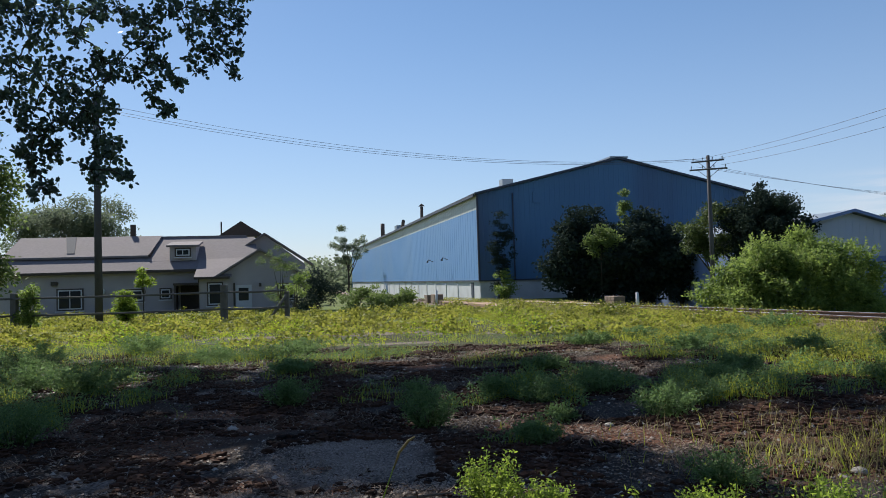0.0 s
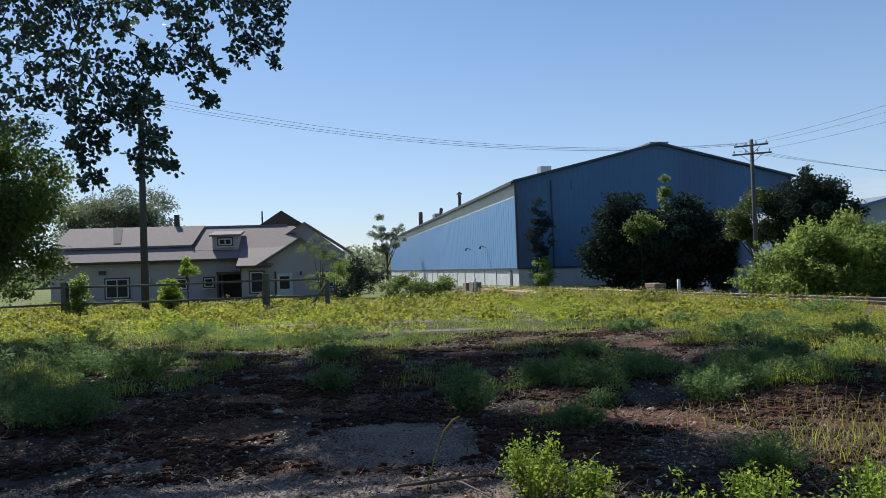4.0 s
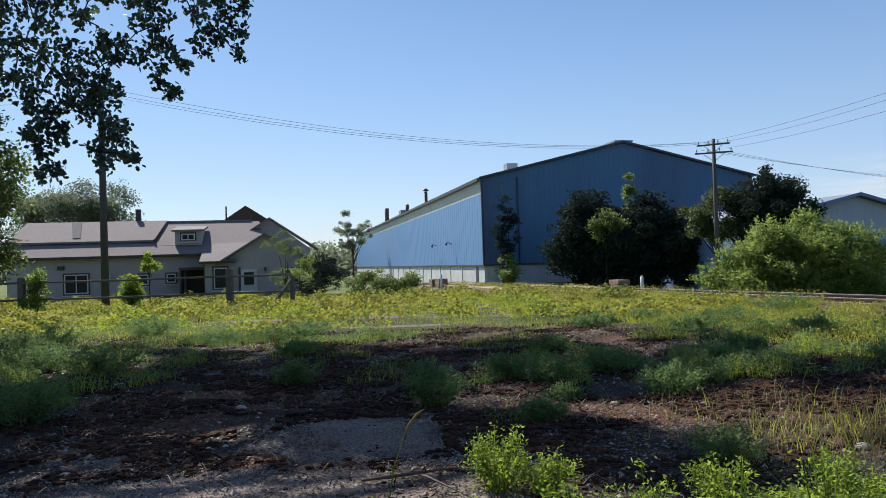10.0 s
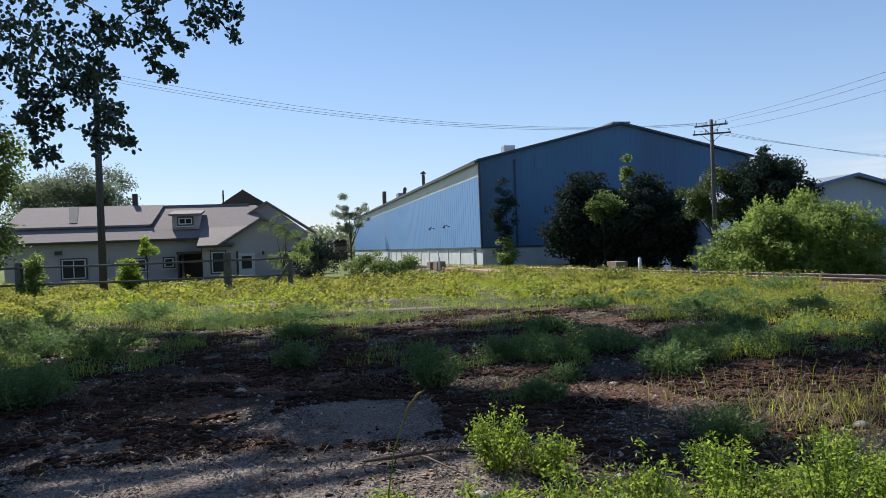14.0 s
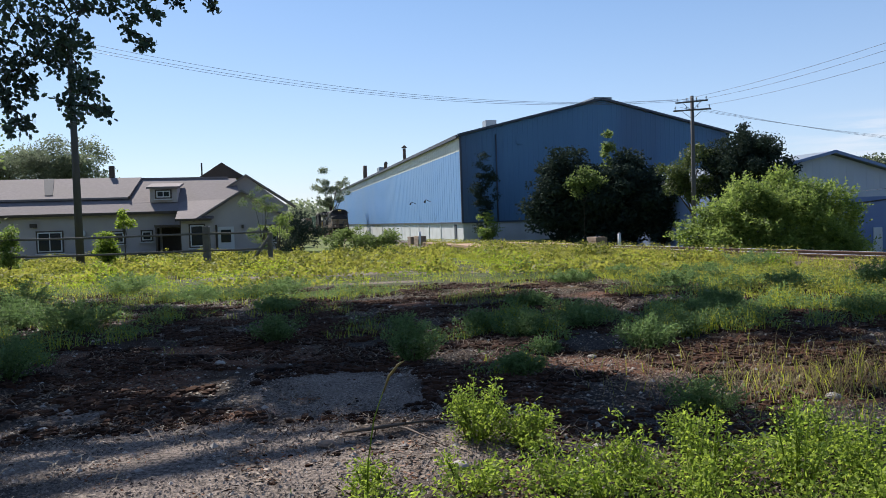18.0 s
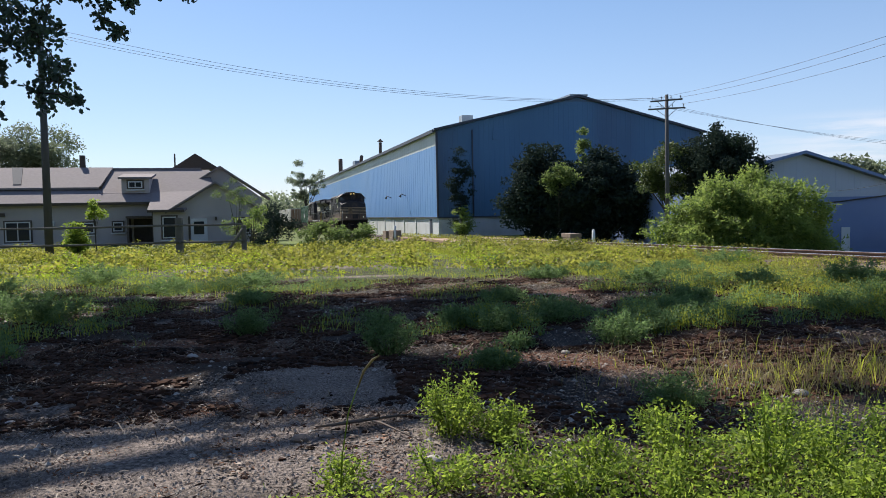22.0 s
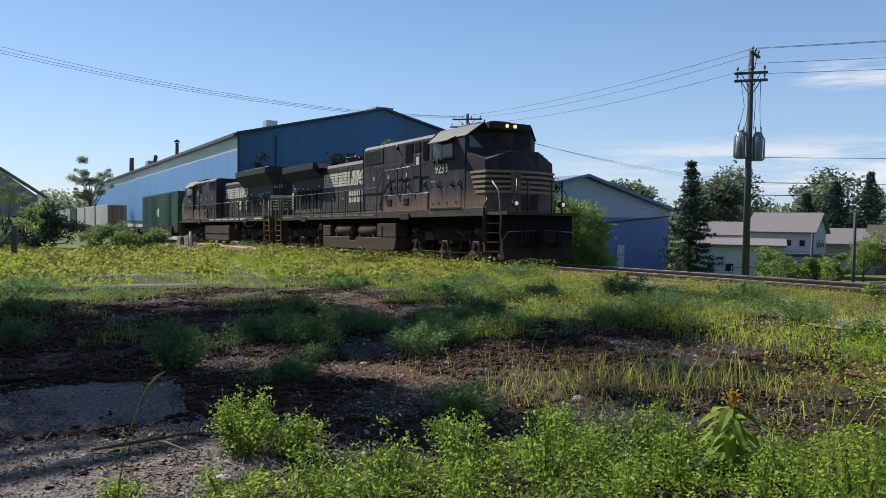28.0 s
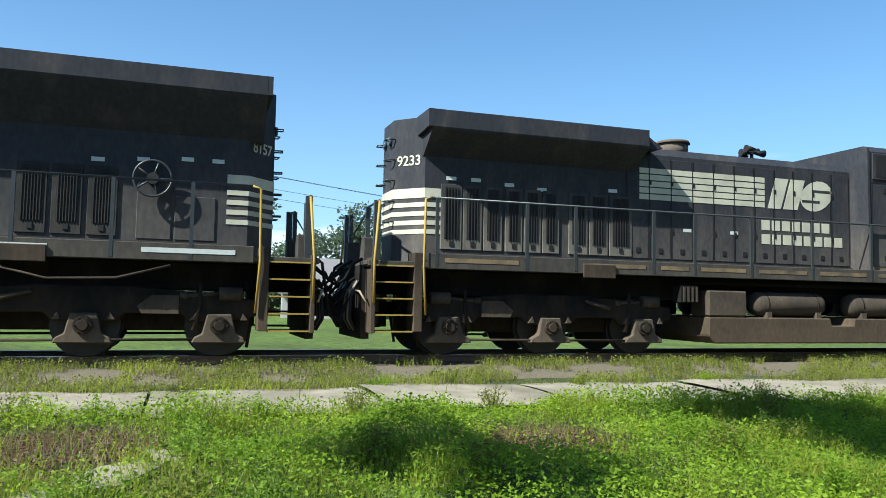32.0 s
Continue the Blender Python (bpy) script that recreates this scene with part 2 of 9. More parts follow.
M_WHITE = mat("white_paint", (0.58, 0.59, 0.61), 0.7, var=0.08, scale=1.5, stain=(0.42, 0.42, 0.43), stain_scale=0.5, stain_amt=0.5)
M_CONCRETE = mat("old_concrete", (0.29, 0.235, 0.18), 0.9, 0, 0.2, 0.35, 4.0, 0.6, 30, (0.13, 0.105, 0.075), 1.1, 0.8)
M_TIMBER = mat("stacked_timber", (0.30, 0.20, 0.135), 0.9, 0, 0.2, 0.3, 3.0, 0.3, 30, piece=0.3)
M_TIE = mat("creosote_tie", (0.07, 0.055, 0.045), 0.9, 0, 0.2, 0.3, 4.0, 0.4, 30, piece=0.3)
M_RAIL = mat("rail_steel", (0.16, 0.10, 0.07), 0.6, 0.4)
M_RAILTOP = mat("polished_rail_head", (0.55, 0.55, 0.56), 0.28, 1.0, bump=0.02)
M_BALLAST = mat("ballast", (0.135, 0.105, 0.075), 0.95, 0, 0.2, 0.35, 12, 0.8, 30)
M_BRICK = mat("brown_block", (0.22, 0.16, 0.12), 0.9, var=0.3, scale=4)
M_BARK = mat("bark", (0.07, 0.06, 0.05), 0.95, 0, 0.15, 0.4, 4.0, 0.8, 18, streak=True)
M_STONE = mat("loose_stone", (0.32, 0.29, 0.26), 0.9, var=0.25, scale=9)
M_STICK = mat("dead_wood", (0.13, 0.10, 0.08), 0.9, var=0.3, scale=8)


# ---- mesh helpers ----
def part(name, bm, material, parent=None, label=""):
    """Link a bmesh as one mesh object, under a thing or a part."""
    me = bpy.data.meshes.new(name)
    bm.to_mesh(me)
    bm.free()
    mats = material if isinstance(material, (list, tuple)) else [material]
    for m in mats:
        me.materials.append(m)
    ob = new(name, me)
    if parent is not None:
        ob.parent = parent
    if label:
        ob["label"] = label
    return ob


def raw_part(name, verts, faces, material, parent=None, label="", smooth=False):
    me = bpy.data.meshes.new(name)
    me.from_pydata(verts, [], faces)
    me.materials.append(material)
    if smooth:
        me.polygons.foreach_set("use_smooth", [True] * len(me.polygons))
    me.update()
    ob = new(name, me)
    if parent is not None:
        ob.parent = parent
    if label:
        ob["label"] = label
    return ob


def empty(name, m, label="", category="", group="", kind=""):
    ob = new(name)
    ob.empty_display_size = 0.2
    ob.matrix_world = m
    return tagged(ob, label, category, group, kind)


def add_box(bm, x0, x1, y0, y1, z0, z1, bevel=0.0, m=None, mi=0):
    vs = [bm.verts.new(p) for p in ((x0, y0, z0), (x1, y0, z0), (x1, y1, z0), (x0, y1, z0), (x0, y0, z1), (x1, y0, z1), (x1, y1, z1), (x0, y1, z1))]
    fs = [bm.faces.new([vs[i] for i in f]) for f in ((3, 2, 1, 0), (4, 5, 6, 7), (0, 1, 5, 4), (1, 2, 6, 5), (2, 3, 7, 6), (3, 0, 4, 7))]
    for f in fs:
        f.material_index = mi
    if bevel:
        es = list({e for f in fs for e in f.edges})
        r = bmesh.ops.bevel(bm, geom=es, offset=bevel, segments=1, affect="EDGES", profile=0.5)
        vs = list({v for f in r["faces"] for v in f.verts} | {v for v in vs if v.is_valid})
    if m is not None:
        bmesh.ops.transform(bm, matrix=m, verts=vs)
    return vs


def box(x0, x1, y0, y1, z0, z1, bevel=0.0):
    bm = bmesh.new()
    add_box(bm, x0, x1, y0, y1, z0, z1, bevel)
    return bm


def add_tube(bm, p0, p1, r0, r1=None, seg=10, cap=True):
    p0, p1 = Vector(p0), Vector(p1)
    r1 = r0 if r1 is None else r1
    d = p1 - p0
    q = d.to_track_quat("Z", "Y")
    rings = []
    for p, r in ((p0, r0), (p1, r1)):
        rings.append([bm.verts.new(p + q @ Vector((r * math.cos(2 * math.pi * i / seg), r * math.sin(2 * math.pi * i / seg), 0))) for i in range(seg)])
    for i in range(seg):
        f = bm.faces.new((rings[0][i], rings[0][(i + 1) % seg], rings[1][(i + 1) % seg], rings[1][i]))
        f.smooth = True
    if cap:
        bm.faces.new(rings[0][::-1])
        bm.faces.new(rings[1])


def tube(p0, p1, r0, r1=None, seg=10):
    bm = bmesh.new()
    add_tube(bm, p0, p1, r0, r1, seg)
    return bm


def add_path(bm, pts, r, seg=6):
    """A bent rod through points."""
    pts = [Vector(p) for p in pts]
    rings = []
    for i, p in enumerate(pts):
        d = (pts[min(i + 1, len(pts) - 1)] - pts[max(i - 1, 0)]).normalized()
        q = d.to_track_quat("Z", "Y")
        rr = r[i] if isinstance(r, (list, tuple)) else r
        rings.append([bm.verts.new(p + q @ Vector((rr * math.cos(2 * math.pi * k / seg), rr * math.sin(2 * math.pi * k / seg), 0))) for k in range(seg)])
    for a, b in zip(rings, rings[1:]):
        best = min(range(seg), key=lambda s: sum((a[k].co - b[(k + s) % seg].co).length_squared for k in range(seg)))
        for k in range(seg):
            f = bm.faces.new((a[k], a[(k + 1) % seg], b[(k + 1 + best) % seg], b[(k + best) % seg]))
            f.smooth = True
    bm.faces.new(rings[0][::-1])
    bm.faces.new(rings[-1])


def rod(pts, r, seg=6):
    bm = bmesh.new()
    add_path(bm, pts, r, seg)
    return bm


def prism(outline, y0, y1, axis="y", bevel=0.0):
    """A plate: an outline in (x, z), thick from y0 to y1."""
    bm = bmesh.new()
    a = [bm.verts.new((x, y0, z)) for x, z in outline]
    b = [bm.verts.new((x, y1, z)) for x, z in outline]
    bm.faces.new(a)
    bm.faces.new(b[::-1])
    k = len(a)
    for i in range(k):
        bm.faces.new((a[(i + 1) % k], a[i], b[i], b[(i + 1) % k]))
    bmesh.ops.recalc_face_normals(bm, faces=bm.faces)
    if bevel:
        bmesh.ops.bevel(bm, geom=list(bm.edges), offset=bevel, segments=1, affect="EDGES", profile=0.5)
    return bm


# ---- ground: one sheet to the horizon ----
def ground_material():
    m = bpy.data.materials.new("ground_soil")
    m.use_nodes = True
    n, l = m.node_tree.nodes, m.node_tree.links
    b = n["Principled BSDF"]
    b.inputs["Roughness"].default_value, b.inputs["Specular IOR Level"].default_value = 0.95, 0.15
    tc = n.new("ShaderNodeTexCoord")

    def nz(scale, detail=5, rough=0.6):
        t = n.new("ShaderNodeTexNoise")
        t.inputs["Scale"].default_value, t.inputs["Detail"].default_value, t.inputs["Roughness"].default_value = scale, detail, rough
        l.new(tc.outputs["Object"], t.inputs["Vector"])
        return t.outputs["Fac"]

    def ramp(fac, lo, hi):
        r = n.new("ShaderNodeMapRange")
        r.inputs[1].default_value, r.inputs[2].default_value = lo, hi
        l.new(fac, r.inputs[0])
        return r.outputs[0]

    def mix(fac, a, c):
        x = n.new("ShaderNodeMix")
        x.data_type = "RGBA"
        for s, v in ((6, a), (7, c)):
            if isinstance(v, tuple):
                x.inputs[s].default_value = (*v, 1)
            else:
                l.new(v, x.inputs[s])
        if isinstance(fac, float):
            x.inputs[0].default_value = fac
        else:
            l.new(fac, x.inputs[0])
        return x.outputs[2]

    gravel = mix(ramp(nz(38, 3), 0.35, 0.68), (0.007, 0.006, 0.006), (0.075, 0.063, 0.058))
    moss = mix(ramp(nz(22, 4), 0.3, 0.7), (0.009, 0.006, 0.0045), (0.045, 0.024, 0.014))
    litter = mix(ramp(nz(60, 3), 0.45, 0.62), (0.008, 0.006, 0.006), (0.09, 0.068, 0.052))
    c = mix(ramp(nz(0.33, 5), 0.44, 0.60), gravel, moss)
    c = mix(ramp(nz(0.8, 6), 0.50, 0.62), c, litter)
    at_n = n.new("ShaderNodeVertexColor")
    at_n.layer_name = "cover"
    sep = n.new("ShaderNodeSeparateColor")
    l.new(at_n.outputs["Color"], sep.inputs["Color"])
    c = mix(sep.outputs["Blue"], c, mix(ramp(nz(26, 4), 0.35, 0.65), (0.03, 0.014, 0.009), (0.16, 0.070, 0.038)))
    turf = mix(ramp(nz(3.0, 5), 0.3, 0.7), (0.055, 0.08, 0.018), (0.16, 0.20, 0.042))
    c = mix(sep.outputs["Red"], c, turf)
    slab = mix(ramp(nz(34, 4), 0.36, 0.66), mix(ramp(nz(1.6, 6), 0.35, 0.7), (0.035, 0.029, 0.026), (0.11, 0.088, 0.076)), (0.27, 0.22, 0.19))
    c = mix(sep.outputs["Green"], c, slab)
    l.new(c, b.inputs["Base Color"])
    bp = n.new("ShaderNodeBump")
    bp.inputs["Strength"].default_value, bp.inputs["Distance"].default_value = 0.9, 0.03
    l.new(nz(45, 5), bp.inputs["Height"])
    l.new(bp.outputs[0], b.inputs["Normal"])
    return m


def turf_share(x, y):
    """How much of the soil is green turf there, and how much worn paving."""
    p = Vector((x, y, 0))
    a, n = p.dot(AX), p.dot(AN) - TRACK_FAR
    d = math.hypot(x, y)
    t = 0.0
    if n > 2.2 or d > 30:
        t = 1.0
    elif n > -3.6:
        t = 0.55
    else:
        t = sstep(y + 0.25 * x, 15, 19) * 0.3
        t = max(t, sstep(x - 0.9 * y, 1.5, 4.5) * 0.85)
    t *= 0.8 + 0.5 * noise.noise((x * 0.4, y * 0.4, 7.0))
    # worn spots in the turf
    for cx, cy, rx, ry in ((8.2, 1.5, 1.1, 1.3), (8.9, -3.2, 0.8, 0.9), (9.6, 5.4, 1.2, 1.0)):
        t *= sstep(math.hypot((x - cx) / rx, (y - cy) / ry) + 0.5 * noise.noise((x * 1.6, y * 1.6, 71.0)), 0.7, 1.1)
    s = 0.0
    for cx, cy, rx, ry in ((-0.8, 7.1, 0.95, 1.05), (-1.3, 5.15, 2.1, 0.95), (-2.95, 6.75, 0.5, 0.42), (-3.4, 11.6, 0.9, 0.4), (-3.4, 24.0, 4.5, 0.7), (1.6, 22.8, 2.6, 0.5), (-1.0, 20.3, 2.0, 0.4)):
        q = math.hypot((x - cx) / rx, (y - cy) / ry) + 0.35 * noise.noise((x * 1.6, y * 1.6, 2.0))
        s = max(s, 1 - sstep(q, 0.75, 1.0))
    red = 0.0
    for cx, cy, rx, ry in ((1.9, 17.0, 1.7, 1.3), (4.2, 14.6, 1.6, 0.8), (0.3, 14.6, 0.8, 0.6), (-1.6, 6.4, 0.75, 0.3), (2.2, 7.6, 1.1, 0.5), (3.6, 6.2, 1.0, 0.5), (-2.9, 8.1, 0.7, 0.6), (6.0, 6.7, 0.9, 0.5), (6.0, 6.3, 1.5, 0.7), (3.2, 7.6, 1.6, 0.5), (-3.0, 9.5, 2.0, 1.0), (1.2, 8.0, 1.5, 0.7), (8.2, 1.5, 1.2, 1.4), (8.9, -3.2, 0.9, 1.0), (9.6, 5.4, 1.3, 1.1)):
        q = math.hypot((x - cx) / rx, (y - cy) / ry) + 0.5 * noise.noise((x * 1.3, y * 1.3, 12.0))
        red = max(red, 1 - sstep(q, 0.7, 1.05))
    return max(0.0, min(1.0, t)) * (1 - s), s, red


def build_ground():
    def axis(fine_lo, fine_hi, step, lo, hi):
        v = list(np.arange(fine_lo, fine_hi, step))
        s, x = step, fine_hi
        while x < hi:
            v.append(x)
            s *= 1.14
            x += s
        v.append(hi)
        s, x, low = step, fine_lo, []
        while x > lo:
            s *= 1.14
            x -= s
            low.append(max(x, lo))
        return low[::-1] + v

    xs, ys = axis(-12, 20, 0.25, -2500, 2500), axis(-8, 34, 0.25, -2500, 2500)
    verts = [(x, y, ground_z(x, y)) for y in ys for x in xs]
    w = len(xs)
    faces = [(j * w + i, j * w + i + 1, (j + 1) * w + i + 1, (j + 1) * w + i) for j in range(len(ys) - 1) for i in range(w - 1)]
    g = raw_part("ground", verts, faces, ground_material(), smooth=True)
    ca = g.data.color_attributes.new("cover", "FLOAT_COLOR", "POINT")
    cols = []
    for x, y, _ in verts:
        t, s, red = turf_share(x, y)
        cols += [t, s, red, 1]
    ca.data.foreach_set("color", cols)
    return tagged(g, "rough lot of gravel, moss, litter and turf", "ground", kind="structure")


build_ground()


# ---- track ----
def build_track():
    bed_v, bed_f = [], []
    stations = [-120 + 4 * i for i in range(106)]
    prof = ((-2.6, -0.34), (-1.75, -0.16), (1.75, -0.16), (2.6, -0.36))
    for a in stations:
        for n, z in prof:
            p = at(a, n + bend(a), rail_z(a) + z + 0.02 * noise.noise((a, n, 1)))
            bed_v.append(tuple(p))
    for i in range(len(stations) - 1):
        for k in range(3):
            bed_f.append((i * 4 + k, i * 4 + k + 1, i * 4 + 5 + k, i * 4 + 4 + k))
    tagged(raw_part("trackbed", bed_v, [f[::-1] for f in bed_f], M_BALLAST), "weedy grey ballast bed under the track", "track bed", kind="structure")
    prof = ((-0.07, -0.155), (0.07, -0.155), (0.07, -0.14), (0.012, -0.12), (0.012, -0.045), (0.036, -0.035), (0.036, -0.004), (0.03, 0), (-0.03, 0), (-0.036, -0.004), (-0.036, -0.035), (-0.012, -0.045), (-0.012, -0.12), (-0.07, -0.14))
    for off in (-0.7535, 0.7535):
        v, f = [], []
        st = [-120, -60, 0] + [15 + 3 * i for i in range(28)] + [110, 200, 300]
        for a in st:
            for n, z in prof:
                v.append(tuple(at(a, off + n + bend(a), rail_z(a) + z)))
        k = len(prof)
        for i in range(len(st) - 1):
            for j in range(k):
                f.append((i * k + j, i * k + (j + 1) % k, (i + 1) * k + (j + 1) % k, (i + 1) * k + j))
        r = raw_part("rail", v, f, M_RAIL)
        r.data.materials.append(M_RAILTOP)
        for pl in r.data.polygons:
            if pl.index % k in (6, 7, 8):
                pl.material_index = 1
        tagged(r, "long steel rail, rusty web and bright polished head", "rail", "rails of the track")


build_track()


# ---- long blue warehouse beyond the track ----
def build_warehouse():
    a0, a1, n0, n1, nr = 82.0, 239.0, 6.0, 39.5, 23.0
    base, mid, band, eave, ridge = -0.9, 1.25, 9.15, 10.8, 14.75
    w = empty("warehouse", Matrix.Identity(4), "long blue corrugated metal warehouse with a pale band under the eaves", "warehouse")

    def ribbed(name, pts, material, label="", pitch=0.6, deep=0.05):
        """A corrugated sheet between two uprights: pts = (a, n) of both ends, then z range at each."""
        (aa, na, z0a, z1a), (ab, nb, z0b, z1b) = pts
        run = math.hypot(ab - aa, nb - na)
        k = max(2, int(run / pitch))
        nx, ny = -(nb - na) / run, (ab - aa) / run
        v, f = [], []
        for i in range(k):
            for t, d in ((i / k, 0.0), ((i + 0.72) / k, 0.0), ((i + 0.79) / k, -deep), ((i + 0.93) / k, -deep)):
                a, n = aa + (ab - aa) * t, na + (nb - na) * t
                zl, zh = z0a + (z0b - z0a) * t, z1a + (z1b - z1a) * t
                a, n = a + nx * -d * 0 + d * nx, n + d * ny
                v += [tuple(at(a, n, zl)), tuple(at(a, n, zh))]
        v += [tuple(at(ab, nb, z0b)), tuple(at(ab, nb, z1b))]
        f = [(2 * i, 2 * i + 2, 2 * i + 3, 2 * i + 1) for i in range(len(v) // 2 - 1)]
        return raw_part(name, v, f, material, w, label)

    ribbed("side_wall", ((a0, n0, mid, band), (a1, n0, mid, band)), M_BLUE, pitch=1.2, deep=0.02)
    ribbed("eave_band", ((a0, n0, band, eave), (a1, n0, band, eave)), M_PALE, "pale weathered metal band", pitch=1.2, deep=0.02)
    ribbed("gable_wall", ((a0, nr, mid, ridge), (a0, n0, mid, eave)), M_GABLE, "stained blue gable with shade in its darker colour", deep=0.018)
    ribbed("gable_wall", ((a0, n1, mid, eave), (a0, nr, mid, ridge)), M_GABLE, "stained blue gable with shade in its darker colour", deep=0.018)
    ribbed("back_wall", ((a1, n1, base, eave), (a0, n1, base, eave)), M_BLUE, pitch=3)
    ribbed("end_wall", ((a1, n0, base, eave), (a1, nr, base, ridge)), M_BLUE, pitch=3)
    ribbed("end_wall", ((a1, nr, base, ridge), (a1, n1, base, eave)), M_BLUE, pitch=3)

    def slab(name, a_0, a_1, n_0, n_1, z0, z1, m, label=""):
        bm = box(a_0, a_1, n_0, n_1, z0, z1)
        for vtx in bm.verts:
            vtx.co = at(vtx.co.x, vtx.co.y, vtx.co.z)
        bmesh.ops.recalc_face_normals(bm, faces=bm.faces)
        return part(name, bm, m, w, label)

    # block plinth with piers, and its dark ledge
    slab("plinth", a0 + 0.1, a1, n0 + 0.1, n0 + 0.5, base - 1, mid, M_BLOCK, "painted block plinth")
    slab("plinth", a0 + 0.1, a0 + 0.5, n0 + 0.52, n1, base - 1, mid, M_BLOCK)
    slab("ledge", a0 - 0.08, a1, n0 - 0.08, n0 + 0.1, mid - 0.14, mid + 0.02, M_DARKTRIM)
    slab("ledge", a0 - 0.08, a0 + 0.1, n0 + 0.1, n1, mid - 0.14, mid + 0.02, M_DARKTRIM)
    slab("corner_trim", a0 - 0.08, a0 + 0.14, n0 - 0.08, n0 + 0.14, mid + 0.03, eave - 0.05, M_DARKTRIM)
    for i in range(22):
        a = a0 + 4 + i * 7
        slab("pier", a, a + 0.35, n0 + 0.02, n0 + 0.1, base - 1, mid - 0.16, M_BLOCK)
    # roof planes with a dark rake edge
    for s, (na, za, nb, zb) in enumerate(((n0 - 0.35, eave - 0.02, nr, ridge + 0.08), (nr, ridge + 0.08, n1 + 0.35, eave - 0.02))):
        v = [tuple(at(a, n, z + d)) for a in (a0 - 0.35, a1 + 0.3) for n, z in ((na, za), (nb, zb)) for d in (0.0, 0.16)]
        f = [(0, 2, 3, 1), (4, 5, 7, 6), (1, 3, 7, 5), (0, 4, 6, 2), (0, 1, 5, 4), (2, 6, 7, 3)]
        raw_part("roof", v, f, M_ROOF_METAL, w)
        v = [tuple(at(a0 + da, n, z + d)) for da in (-0.42, -0.36) for n, z in ((na, za), (nb, zb)) for d in (-0.04, 0.2)]
        raw_part("rake_trim", v, f, M_DARKTRIM, w)
    slab("ridge_cap", a0 - 0.4, a1, nr - 1.1, nr + 1.1, ridge + 0.1, ridge + 0.3, M_ROOF_METAL)
    slab("gutter", a0, a1, n0 - 0.45, n0 - 0.3, eave - 0.25, eave + 0.12, M_DARKTRIM)
    # box vent and stacks on the roof
    slab("roof_vent", 92, 93.5, 12.0, 13.4, 12.2, 13.85, M_GALV, "square galvanised roof vent")

    def smoke_pipe(a, n, z0, z1, r, cap):
        bm = tube(at(a, n, z0), at(a, n, z1), r)
        if cap:
            add_tube(bm, at(a, n, z1 + 0.1), at(a, n, z1 + 0.55), r * 2.1, r * 0.2)
        part("smoke_pipe", bm, M_RUSTPIPE, w)

    smoke_pipe(121, 6.9, 10.5, 13.2, 0.25, True)
    smoke_pipe(170, 6.9, 10.5, 14.2, 0.45, False)
    part("bent_pipe", rod([at(141, 6.9, 10.6), at(141, 6.9, 11.6), at(139.5, 6.8, 12.4)], 0.32), M_RUSTPIPE, w)
    slab("roof_box", 146, 149, 6.5, 8.0, 10.7, 12.1, M_ROOF_METAL)
    slab("gable_louver", a0 - 0.12, a0 - 0.03, 12.5, 13.4, 9.8, 11.0, M_GABLE)
    part("downpipe", rod([at(a0 - 0.12, 10.1, mid), at(a0 - 0.12, 10.1, 10.9)], 0.08), M_DARKTRIM, w)
    for a in (98.0, 108.0):
        part("wall_lamp", rod([at(a, n0 - 0.05, 4.0), at(a, n0 - 0.7, 4.3), at(a, n0 - 0.9, 3.9)], [0.05, 0.05, 0.18]), M_DARKTRIM, w)
    # a dark drainpipe bracket and a low man door in the plinth
    slab("plinth_door", 85.0, 86.2, n0 + 0.03, n0 + 0.09, -0.75, 1.0, M_DARKTRIM)


build_warehouse()


